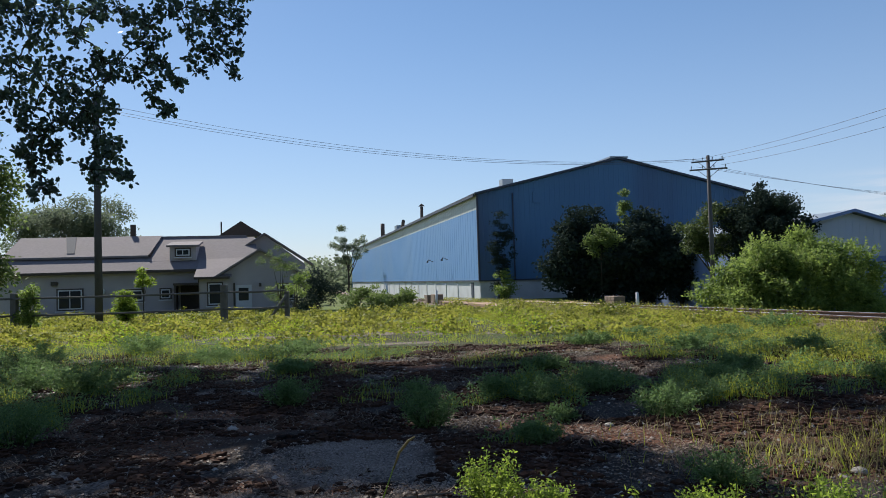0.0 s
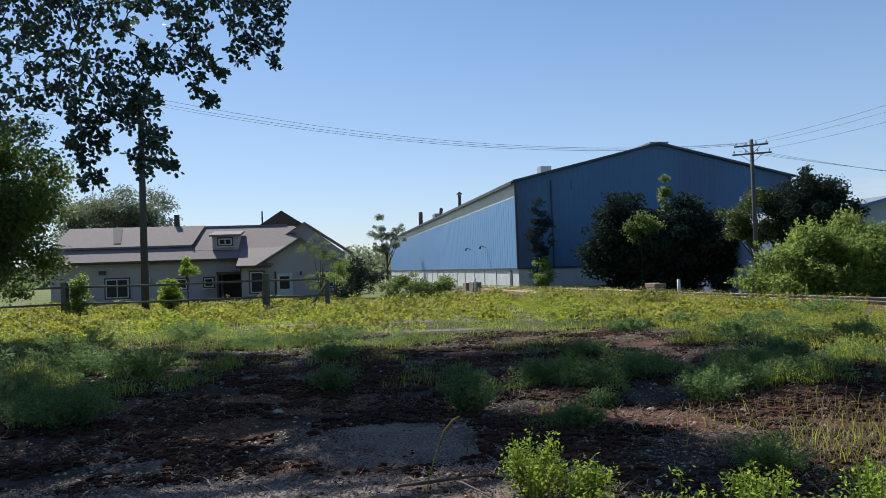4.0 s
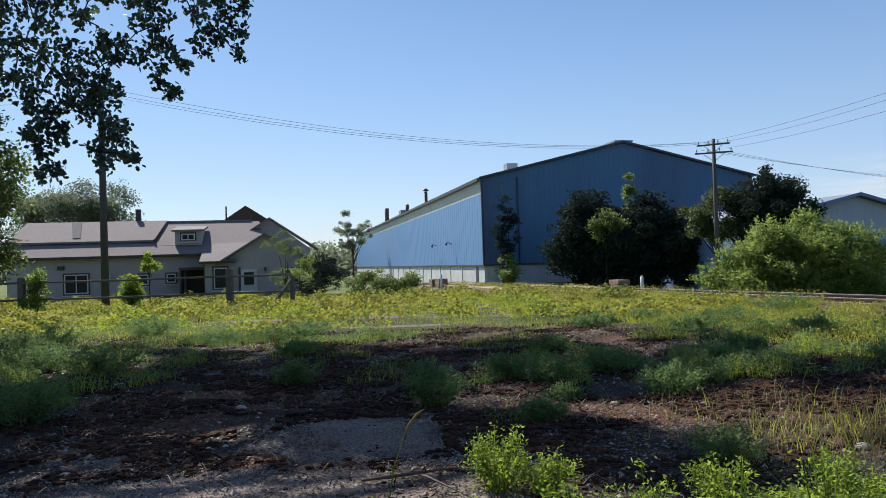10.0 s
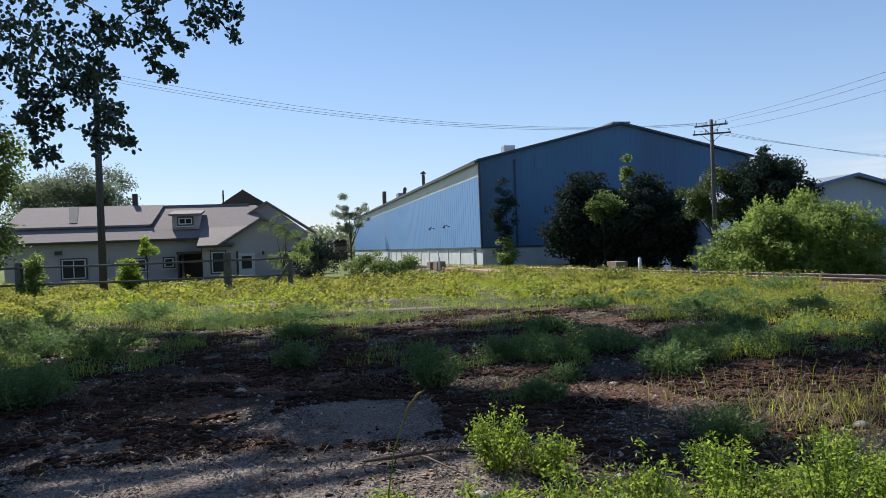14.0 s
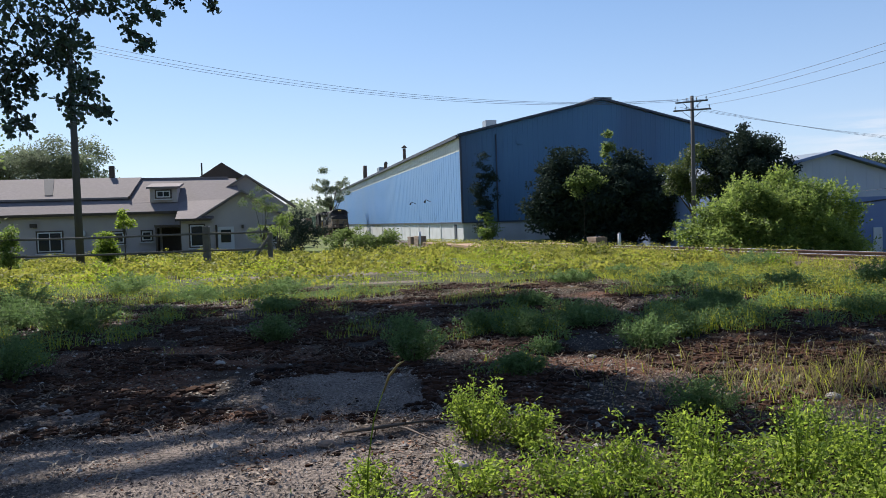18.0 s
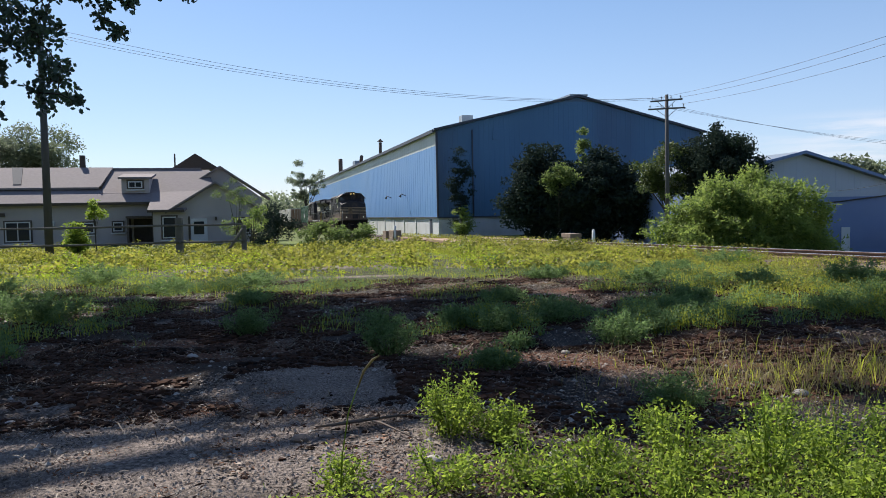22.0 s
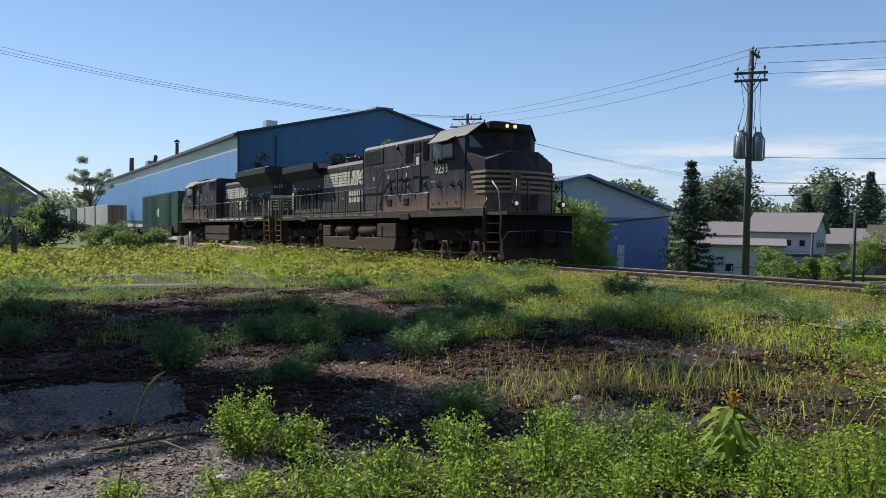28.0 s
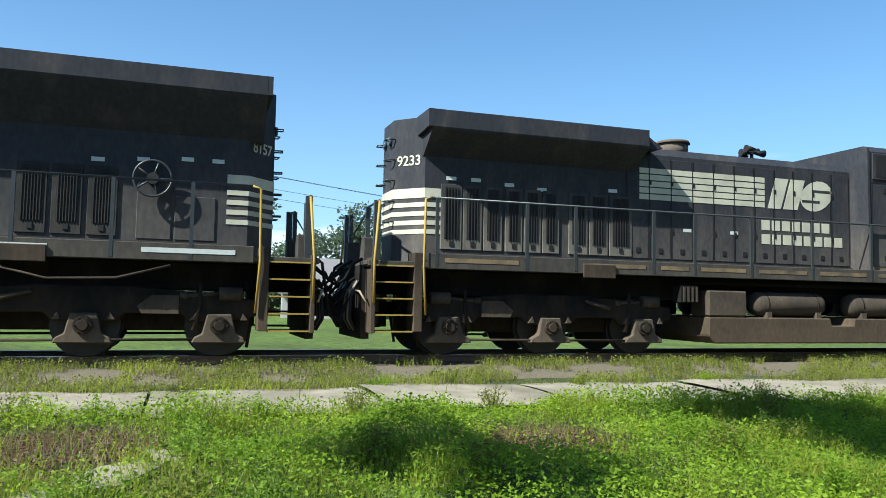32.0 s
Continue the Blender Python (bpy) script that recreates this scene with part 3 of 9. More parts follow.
# ---- grey metal barn and its blue lean-to ----
def build_barn():
    b = empty("metal_barn", Matrix.Identity(4), "pale lilac-grey metal barn with a low gable and blue lower walls", "barn")
    a0, a1, n_l, n_r, n_p = 50.0, 78.0, 20.0, 36.6, 26.7
    z0, low, el, er, zp = -3.0, 2.3, 4.2, 3.0, 5.6

    def plate(name, pts, m, th=0.15, label=""):
        bm = bmesh.new()
        f0 = [bm.verts.new(at(*p)) for p in pts]
        f1 = [bm.verts.new(at(p[0] + th, p[1], p[2])) for p in pts]
        bm.faces.new(f0)
        bm.faces.new(f1[::-1])
        for i in range(len(pts)):
            j = (i + 1) % len(pts)
            bm.faces.new((f0[j], f0[i], f1[i], f1[j]))
        bmesh.ops.recalc_face_normals(bm, faces=bm.faces)
        return part(name, bm, m, b, label)

    plate("gable_upper", [(a0, n_l, low), (a0, n_r, low), (a0, n_r, er), (a0, n_p, zp), (a0, n_l, el)], M_BARNW)
    plate("gable_lower", [(a0 - 0.02, n_l, z0), (a0 - 0.02, n_r, z0), (a0 - 0.02, n_r, low), (a0 - 0.02, n_l, low)], M_BARNB)
    plate("back_gable", [(a1, n_l, z0), (a1, n_r, z0), (a1, n_r, er), (a1, n_p, zp), (a1, n_l, el)], M_BARNW)
    for name, n in (("side_wall", n_l), ("side_wall", n_r)):
        bm = box(a0 + 0.16, a1, n, n + 0.15, z0, er)
        for v in bm.verts:
            v.co = at(*v.co)
        bmesh.ops.recalc_face_normals(bm, faces=bm.faces)
        part(name, bm, M_BARNB, b)
    for na, za, nb, zb in ((n_l - 0.4, el - 0.1, n_p, zp + 0.06), (n_p, zp + 0.06, n_r + 0.4, er - 0.1)):
        v = [tuple(at(a, n, z + d)) for a in (a0 - 0.5, a1 + 0.3) for n, z in ((na, za), (nb, zb)) for d in (0.0, 0.18)]
        f = [(0, 2, 3, 1), (4, 5, 7, 6), (1, 3, 7, 5), (0, 4, 6, 2), (0, 1, 5, 4), (2, 6, 7, 3)]
        raw_part("roof", v, f, M_ROOF_METAL, b)
        v = [tuple(at(a0 + da, n, z + d)) for da in (-0.6, -0.51) for n, z in ((na, za), (nb, zb)) for d in (-0.02, 0.22)]
        raw_part("rake_trim", v, f, M_BARNB, b)
    # sloping flashing across the gable, a side door with pale frame
    bm = bmesh.new()
    add_path(bm, [at(a0 - 0.12, n_l, 1.0), at(a0 - 0.12, n_r, 2.5)], 0.06, 5)
    part("flashing", bm, M_WIRE, b)
    bm = box(a0 - 0.14, a0 - 0.04, 30.4, 31.2, -2.2, -0.1, 0.02)
    for v in bm.verts:
        v.co = at(*v.co)
    part("door", bm, M_WHITE, b, "small white door")
    for i in range(27):
        n = n_l + 0.3 + i * 0.6
        top = el + (zp - el) * (n - n_l) / (n_p - n_l) if n < n_p else er + (zp - er) * (n_r - n) / (n_r - n_p)
        bm = box(a0 - 0.012, a0 - 0.002, n, n + 0.05, low + 0.05, top - 0.15)
        for v in bm.verts:
            v.co = at(*v.co)
        part("rib", bm, M_BARNW, b)


build_barn()
# ---- old house on the near side of the track ----
def build_house():
    # x runs across (n), y towards the viewer, z up; the front wall stands at y = 0
    hm = at(56.0, -24.0, -0.55)
    h = empty("house", pose(hm.x, hm.y, hm.z, 0, 0, math.degrees(TRACK_TURN)), "long low tan house with brown shingle roofs, dormer and gabled wing", "house")

    def B(name, x0, x1, y0, y1, z0, z1, m, par=h, label="", bev=0.0):
        return part(name, box(x0, x1, y0, y1, z0, z1, bev), m, par, label)

    def roof(name, pts, m, th=0.14, par=h):
        bm = bmesh.new()
        up = [bm.verts.new(p) for p in pts]
        dn = [bm.verts.new((p[0], p[1], p[2] - th)) for p in pts]
        bm.faces.new(up)
        bm.faces.new(dn[::-1])
        for i in range(len(pts)):
            j = (i + 1) % len(pts)
            bm.faces.new((up[j], up[i], dn[i], dn[j]))
        bmesh.ops.recalc_face_normals(bm, faces=bm.faces)
        return part(name, bm, m, par)

    def window(x, z, w, ht, y, mull=True):
        f = B("window_frame", x, x + w, y - 0.08, y + 0.02, z, z + ht, M_BROWN, h)
        B("pane", x + 0.09, x + w - 0.09, y - 0.10, y - 0.083, z + 0.09, z + ht - 0.09, M_TRIMW, f)
        B("pane", x + 0.17, x + w - 0.17, y - 0.115, y - 0.103, z + 0.17, z + ht - 0.17, M_GLASS, f)
        if mull:
            B("mullion", x + w / 2 - 0.03, x + w / 2 + 0.03, y - 0.13, y - 0.116, z + 0.17, z + ht - 0.17, M_TRIMW, f)
        B("sill", x - 0.06, x + w + 0.06, y - 0.2, y - 0.02, z - 0.08, z, M_TRIMW, f)

    # main body: wall, low shed roof strip, steep roof behind
    B("wall", -9.8, 3.0, 0.0, 0.25, 0.0, 3.35, M_STUCCO)
    B("wall", -9.8, -9.55, 0.25, 8.0, 0.0, 3.35, M_STUCCO)
    B("wall", -9.8, 9.2, 8.0, 8.25, 0.0, 3.35, M_STUCCO)
    roof("lower_roof", [(-10.2, -0.45, 3.35), (3.1, -0.45, 3.35), (3.1, 1.6, 4.35), (-10.2, 1.6, 4.35)], M_SHINGLE)
    roof("upper_roof", [(-10.2, 1.3, 4.45), (-0.6, 1.3, 4.45), (-0.2, 5.0, 6.05), (-10.0, 5.0, 6.05)], M_SHINGLE)
    roof("back_roof", [(-10.2, 8.6, 4.3), (6.0, 8.6, 4.3), (6.0, 5.0, 6.0), (-10.2, 5.0, 6.0)], M_SHINGLE)
    roof("main_roof", [(-0.6, 0.9, 4.02), (7.0, 0.9, 4.02), (6.6, 5.0, 5.85), (-0.3, 5.0, 5.85)], M_SHINGLE)
    B("eave_board", -10.2, 3.1, -0.5, -0.46, 3.18, 3.36, M_BROWN)
    B("rake_board", -0.62, -0.5, 1.25, 5.0, 4.35, 4.5, M_BROWN)
    # a darker patch stripped down the roof
    roof("roof_patch", [(-6.1, 1.8, 4.72), (-5.6, 1.8, 4.72), (-6.2, 4.9, 6.06), (-6.9, 4.9, 6.06)], M_ROOFPATCH, 0.03)
    B("chimney", -2.5, -2.15, 5.2, 5.55, 5.5, 6.95, M_BROWN)
    # dormer
    B("dormer", 3.2 - 2.3, 5.0 - 2.3, 0.75, 3.2, 4.0, 5.1, M_STUCCO)
    roof("dormer_roof", [(0.7, 0.55, 5.1), (2.9, 0.55, 5.1), (2.9, 3.6, 5.5), (0.7, 3.6, 5.5)], M_SHINGLE)
    window(1.25, 4.25, 1.1, 0.65, 0.75)
    # gabled wing towards the viewer
    B("wing_wall", 5.1, 9.4, -2.6, -2.35, 0.0, 2.7, M_STUCCO)
    B("wing_wall", 3.2, 5.1, -2.62, -2.35, 0.0, 2.7, M_STUCCO)
    B("wing_side", 3.2, 3.45, -2.35, 0.0, 0.0, 2.9, M_STUCCO)
    B("wing_side", 9.15, 9.4, -2.35, 8.0, 0.0, 2.9, M_STUCCO)
    part("wing_gable", prism([(4.4, 2.7), (10.0, 2.7), (7.2, 4.45)], -2.6, -2.35), M_STUCCO, h)
    roof("wing_roof", [(4.0, -2.95, 2.65), (7.2, -2.95, 4.6), (7.2, 5.0, 4.6), (4.0, 5.0, 2.65)], M_SHINGLE)
    roof("wing_roof", [(7.2, -2.95, 4.6), (10.4, -2.95, 2.65), (10.4, 5.0, 2.65), (7.2, 5.0, 4.6)], M_SHINGLE)
    roof("porch_roof", [(2.9, -3.0, 2.75), (5.2, -3.0, 2.75), (6.6, 1.0, 4.15), (2.9, 1.0, 4.05)], M_SHINGLE)
    B("wing_eave", 2.9, 5.2, -3.05, -3.01, 2.6, 2.76, M_BROWN)
    # taller gable behind
    part("rear_gable", prism([(4.2, 3.2), (10.4, 3.2), (10.4, 3.6), (7.4, 5.9), (4.6, 4.4)], 3.6, 3.85), M_STUCCO, h)
    roof("rear_roof", [(4.2, 3.3, 4.0), (7.4, 3.3, 6.05), (7.4, 6.0, 6.05), (4.2, 6.0, 4.0)], M_SHINGLE)
    roof("rear_roof", [(7.4, 3.3, 6.05), (11.0, 3.3, 3.6), (11.0, 6.0, 3.6), (7.4, 6.0, 6.05)], M_SHINGLE)
    part("gable_dark", prism([(3.6, 6.0), (7.4, 6.0), (5.5, 7.25)], 7.0, 9.5), M_BROWN, h)
    part("vent_pipe", tube((4.0, 6.8, 5.4), (4.0, 6.8, 7.2), 0.06), M_BROWN, h)
    # openings along the front
    window(-8.3, 1.3, 0.9, 0.6, 0.0, False)
    window(-6.3, 0.75, 1.7, 1.5, 0.0)
    window(-1.9, 1.2, 1.2, 0.9, 0.0, False)
    window(0.3, 1.3, 0.8, 0.8, 0.0, False)
    window(3.7, 0.8, 1.05, 1.6, -2.62, False)
    window(8.3, 1.0, 1.2, 1.2, -2.6)
    # dark recessed porch entry with a small canopy
    B("porch_back", 1.7, 3.15, -0.06, -0.01, 0.0, 2.2, M_BROWN)
    B("porch_canopy", 1.4, 3.3, -1.6, 0.0, 2.25, 2.4, M_BROWN)
    B("porch_post", 1.45, 1.57, -1.55, -1.43, 0.0, 2.25, M_BROWN)
    B("porch_side", 1.45, 1.53, -1.4, 0.0, 0.0, 2.2, M_BROWN)
    d = B("door", 5.55, 6.6, -2.68, -2.6, 0.05, 2.15, M_TRIMW, h, "white half-glazed door")
    B("door_pane", 5.75, 6.4, -2.70, -2.683, 1.1, 1.95, M_GLASS, d)
    B("door_post", 5.4, 5.52, -2.7, -2.6, 0.0, 2.3, M_BROWN, h)
    B("wall_light", 7.1, 7.25, -2.75, -2.6, 2.0, 2.25, M_BROWN, h)
    B("wall_light", -6.6, -6.2, -0.25, 0.0, 2.5, 2.75, M_BROWN, h)
    part("vent_cap", tube((-3.4, -0.3, 2.0), (-3.4, 0.0, 2.0), 0.2), M_TRIMW, h)
    B("corner_board", 9.38, 9.44, -2.64, -2.5, 0, 2.7, M_BROWN)
    B("corner_board", 3.14, 3.2, -2.66, -2.5, 0, 2.7, M_BROWN)


build_house()


# ---- utility poles and wires ----
def cross_arm(par, z, half, turn, thick=0.1, pins=4):
    q = Matrix.Rotation(radians(turn), 4, "Z")
    bm = box(-half, half, -thick / 2 - 0.16, thick / 2 - 0.16, z - thick / 2, z + thick / 2, 0.012)
    bmesh.ops.transform(bm, matrix=q, verts=bm.verts)
    arm = part("cross_arm", bm, M_POLE, par)
    for i in range(pins):
        x = -half + 0.12 + (2 * half - 0.24) * i / (pins - 1)
        bm = tube((x, -0.16, z + thick / 2), (x, -0.16, z + thick / 2 + 0.12), 0.018, seg=6)
        add_tube(bm, (x, -0.16, z + thick / 2 + 0.1), (x, -0.16, z + thick / 2 + 0.22), 0.05, 0.03, 8)
        bmesh.ops.transform(bm, matrix=q, verts=bm.verts)
        part("insulator", bm, M_CERAMIC, arm)
    for s in (-1, 1):
        bm = rod([(s * half * 0.55, -0.12, z - 0.05), (s * 0.05, -0.12, z - 0.55)], 0.018, 5)
        bmesh.ops.transform(bm, matrix=q, verts=bm.verts)
        part("brace", bm, M_POLE, arm)
    return arm


def utility_pole(x, y, top, r, label):
    z = ground_z(x, y) - 0.3
    p = empty("utility_pole", pose(x, y, z), label, "utility pole", "utility poles")
    part("shaft", tube((0, 0, 0), (0, 0, top - z), r, r * 0.66, 12), M_POLE, p)
    return p, z


LP, MP, RP = (-16.7, 38.5), (18.7, 50.7), (21.3, 25.2)
p, z = utility_pole(*LP, 11.1, 0.2, "tall weathered wooden utility pole beside the house fence")
cross_arm(p, 10.7 - z, 1.2, 20)
p, z = utility_pole(*MP, 9.3, 0.17, "wooden utility pole with two cross arms in front of the warehouse")
cross_arm(p, 8.9 - z, 1.05, -30)
cross_arm(p, 8.35 - z, 1.2, -20)
p, z = utility_pole(*RP, 8.65, 0.15, "wooden utility pole with cross arms and grey transformers")
cross_arm(p, 8.45 - z, 0.55, 35, 0.1, 3)
cross_arm(p, 7.72 - z, 0.62, -38, 0.1, 3)
cross_arm(p, 7.42 - z, 0.62, -38, 0.1, 3)
for sx, tz in ((-0.31, 4.35), (0.33, 4.25)):
    bm = tube((sx, 0, tz - z), (sx, 0, tz + 1.05 - z), 0.185, seg=16)
    add_tube(bm, (sx, 0, tz + 1.05 - z), (sx, 0, tz + 1.15 - z), 0.17, 0.08, 16)
    bmesh.ops.transform(bm, matrix=Matrix.Rotation(radians(-38), 4, "Z"), verts=bm.verts)
    tr = part("transformer", bm, M_CERAMIC, p, "grey cylindrical transformer")
    for k in range(2):
        bm = tube((sx + (k - 0.5) * 0.2, 0, tz + 1.1 - z), (sx + (k - 0.5) * 0.2, 0, tz + 1.35 - z), 0.03, 0.02, 6)
        bmesh.ops.transform(bm, matrix=Matrix.Rotation(radians(-38), 4, "Z"), verts=bm.verts)
        part("bushing", bm, M_CERAMIC, tr)
    for k in range(9):
        an = radians(40 * k + 10)
        fx, fy = sx + 0.25 * math.cos(an), 0.25 * math.sin(an)
        bm = rod([(sx + 0.18 * math.cos(an), 0.18 * math.sin(an), tz + 0.95 - z), (fx, fy, tz + 0.88 - z), (fx, fy, tz + 0.08 - z), (sx + 0.18 * math.cos(an), 0.18 * math.sin(an), tz + 0.02 - z)], 0.024, 6)
        bmesh.ops.transform(bm, matrix=Matrix.Rotation(radians(-38), 4, "Z"), verts=bm.verts)
        part("cooling_tube", bm, M_CERAMIC, tr)
bm = bmesh.new()
for k, sx in enumerate((-0.42, -0.18, 0.15, 0.4)):
    q = Matrix.Rotation(radians(-38), 4, "Z")
    add_path(bm, [q @ Vector((sx, -0.1, 5.5 - z)), q @ Vector((sx * 0.7 + 0.08, -0.12, 6.4 - z)), q @ Vector((sx * 0.9, -0.16, 7.5 - z))], 0.012, 4)
part("drop_wire", bm, M_WIRE, p)


def wire(p0, p1, sag, r=0.0085, label="thin black overhead wire between the poles"):
    p0, p1 = Vector(p0), Vector(p1)
    pts = []
    for i in range(25):
        t = i / 24
        q = p0.lerp(p1, t)
        q.z -= sag * 4 * t * (1 - t)
        pts.append(q)
    w = part("overhead_wire", rod(pts, r, 4), M_WIRE)
    return tagged(w, label, "wire", "overhead wires")


# left pole to the middle pole, and on behind the leaves to the left
for off, zl, zm in ((-1.05, 11.22, 9.16), (0.0, 10.80, 9.1), (1.05, 10.48, 9.0)):
    wire((LP[0] + off * 0.9, LP[1] + off * 0.3, zl), (MP[0] + off * 0.9, MP[1] - off * 0.5, zm), 1.27)
    wire((LP[0] + off * 0.9, LP[1] + off * 0.3, zl), (-60 + off, 22, 8.6 - 0.3 * off), 0.8)
# middle pole to the pole with the transformers
for off, zm, zr in ((-1.0, 9.1, 8.6), (0.9, 8.6, 8.0), (1.0, 9.05, 8.55)):
    wire((MP[0] + off * 0.8, MP[1] - off * 0.5, zm), (RP[0] + off * 0.3, RP[1] + off * 0.3, zr), 0.35)
# a second line that runs off behind the trees
for off, zz in ((-0.8, 8.55), (0.0, 8.5), (0.8, 8.45)):
    wire((MP[0] + off, MP[1], zz), (78, 82 + off * 3, 7.6), 1.2)
# from the transformer pole onwards, past the viewer to the right
for off, zz in ((-0.5, 8.65), (0.0, 8.7), (0.5, 8.2), (0.3, 7.75)):
    wire((RP[0] + off * 0.6, RP[1] + off * 0.5, zz), (45 + off, -12, zz - 2.1), 0.35)
# low service lines over the lots beyond the track
for k, (za, zb) in enumerate(((3.6, 4.4), (3.1, 3.9), (4.6, 5.6))):
    wire((RP[0] + 0.1, RP[1], za - 0.2), (80, 14 - 3 * k, zb + 1.6), 0.6, 0.016 if k == 1 else 0.011)
wire((RP[0] + 0.1, RP[1], 3.5), at(50.2, 24, 3.2), 0.9)


# ---- white-sided houses and far roofs beyond the track ----
def small_house(name, cx, cy, turn, lx, ly, eave, ridge, wall_m, roof_m, label, wins):
    z = ground_z(cx, cy) - 0.3
    eave, ridge = eave - z, ridge - z
    h = empty(name, pose(cx, cy, z, 0, 0, turn), label, "house", "houses beyond the track")
    part("wall", box(-lx / 2, lx / 2, -ly / 2, -ly / 2 + 0.2, 0, eave), wall_m, h)
    part("wall", box(-lx / 2, lx / 2, ly / 2 - 0.2, ly / 2, 0, eave), wall_m, h)
    for s in (-1, 1):
        part("gable", prism([(-ly / 2 + 0.01, 0), (ly / 2 - 0.01, 0), (ly / 2 - 0.01, eave), (0, ridge), (-ly / 2 + 0.01, eave)], s * lx / 2 - 0.1, s * lx / 2 + 0.1), wall_m, h).matrix_local = Matrix.Rotation(radians(90), 4, "Z")
        y0 = s * (ly / 2 + 0.45)
        v = [(x, y, zz + d) for x in (-lx / 2 - 0.4, lx / 2 + 0.4) for y, zz in ((y0, eave - 0.2), (0, ridge + 0.1)) for d in (0, 0.15)]
        raw_part("roof", v, [(0, 2, 3, 1), (4, 5, 7, 6), (1, 3, 7, 5), (0, 4, 6, 2), (0, 1, 5, 4), (2, 6, 7, 3)], roof_m, h)
    for side, x, zz, w, ht in wins:
        if side == "f":
            f = part("window", box(x, x + w, -ly / 2 - 0.07, -ly / 2 + 0.03, zz, zz + ht), M_TRIMW, h)
            part("pane", box(x + 0.09, x + w - 0.09, -ly / 2 - 0.085, -ly / 2 - 0.073, zz + 0.09, zz + ht - 0.09), M_GLASS, f)
        else:
            f = part("window", box(lx / 2 + 0.1, lx / 2 + 0.17, x, x + w, zz, zz + ht) if side == "r" else box(-lx / 2 - 0.17, -lx / 2 - 0.1, x, x + w, zz, zz + ht), M_TRIMW, h)
            xx = lx / 2 + 0.173 if side == "r" else -lx / 2 - 0.185
            part("pane", box(xx, xx + 0.012, x + 0.09, x + w - 0.09, zz + 0.09, zz + ht - 0.09), M_GLASS, f)
    return h
# ---- houses beyond the track ----
small_house("white_house", 51.85, 55.94, -56, 5.2, 5.0, 1.3, 2.75, M_WHITE, M_SHINGLE, "white-sided two-storey house with a brown shingle roof", (("f", -2.1, 3.0, 0.6, 0.7), ("f", -1.0, 3.0, 0.6, 0.7), ("f", 0.4, 3.0, 0.6, 0.7), ("f", 1.5, 3.0, 0.6, 0.7), ("r", -1.5, 2.9, 0.7, 0.8), ("r", -0.3, 2.9, 0.7, 0.8), ("r", 0.9, 2.9, 0.7, 0.8), ("r", -0.25, 4.6, 0.4, 0.8)))
small_house("rear_house", 51.6, 62.8, -45, 6.0, 4.5, 0.9, 1.9, M_WHITE, M_SHINGLE, "white rear wing with a low brown roof", (("f", -2.2, 2.6, 0.6, 0.7), ("f", 0.8, 2.6, 0.6, 0.7)))
small_house("low_annex", 44.6, 53.4, -41, 6.2, 4.0, 0.22, 0.45, M_WHITE, M_SHINGLE, "low white flat-roofed annex before the house", (("f", -2.6, 1.1, 0.6, 0.5), ("f", -1.2, 0.9, 0.8, 0.8), ("f", 1.2, 1.0, 0.9, 0.8)))
small_house("brown_house", 65.0, 55.8, -62, 4.6, 5.0, -0.2, 1.8, M_BRICK, M_BROWN, "dark brown gabled house among trees", (("f", -1.6, 1.0, 0.8, 0.9), ("f", 0.7, 1.0, 0.8, 0.9)))
small_house("tan_shed", 62.5, 59.0, -45, 5.0, 5.0, 0.2, 1.4, M_STUCCO, M_SHINGLE, "low tan shed with a wide roof", (("f", -1.6, 0.8, 0.8, 0.7), ("f", 0.6, 0.8, 0.8, 0.7)))
small_house("far_house", 66.5, 0.5, -85, 7.0, 7.0, 2.2, 4.9, M_STUCCO, M_SHINGLE, "pale gabled house across the lawn", (("f", -3.0, 1.2, 1.0, 1.2), ("f", 1.8, 1.2, 1.0, 1.2)))
# blue shop front below the white house, and a hand rail before it
shop = empty("shop_front", pose(50.0, 52.3, ground_z(50.0, 52.3), 0, 0, -45), "low blue shop front with a pale sign band", "shop")
part("wall", box(-2.4, 2.4, -0.1, 1.6, -0.3, 2.0), M_BARNB, shop)
part("sign_band", box(-2.0, 2.0, -0.16, -0.1, 1.4, 1.85), M_BARNW, shop)
part("roof", box(-2.6, 2.6, -0.3, 1.8, 2.0, 2.15), M_SHINGLE, shop)
hrl = empty("hand_rail", pose(38.5, 44.5, ground_z(38.5, 44.5), 0, 0, -42), "dark metal hand rail on the slope", "hand rail")
for xx in (-1.6, 0.0, 1.6):
    part("post", tube((xx, 0, -0.2), (xx, 0, 1.3), 0.03, seg=6), M_WIRE, hrl)
for zz in (0.7, 1.3):
    part("rail", rod([(-1.6, 0, zz), (1.6, 0, zz)], 0.03, 6), M_WIRE, hrl)

M_SIGNRED = mat("sign_red", (0.5, 0.05, 0.04), 0.6)
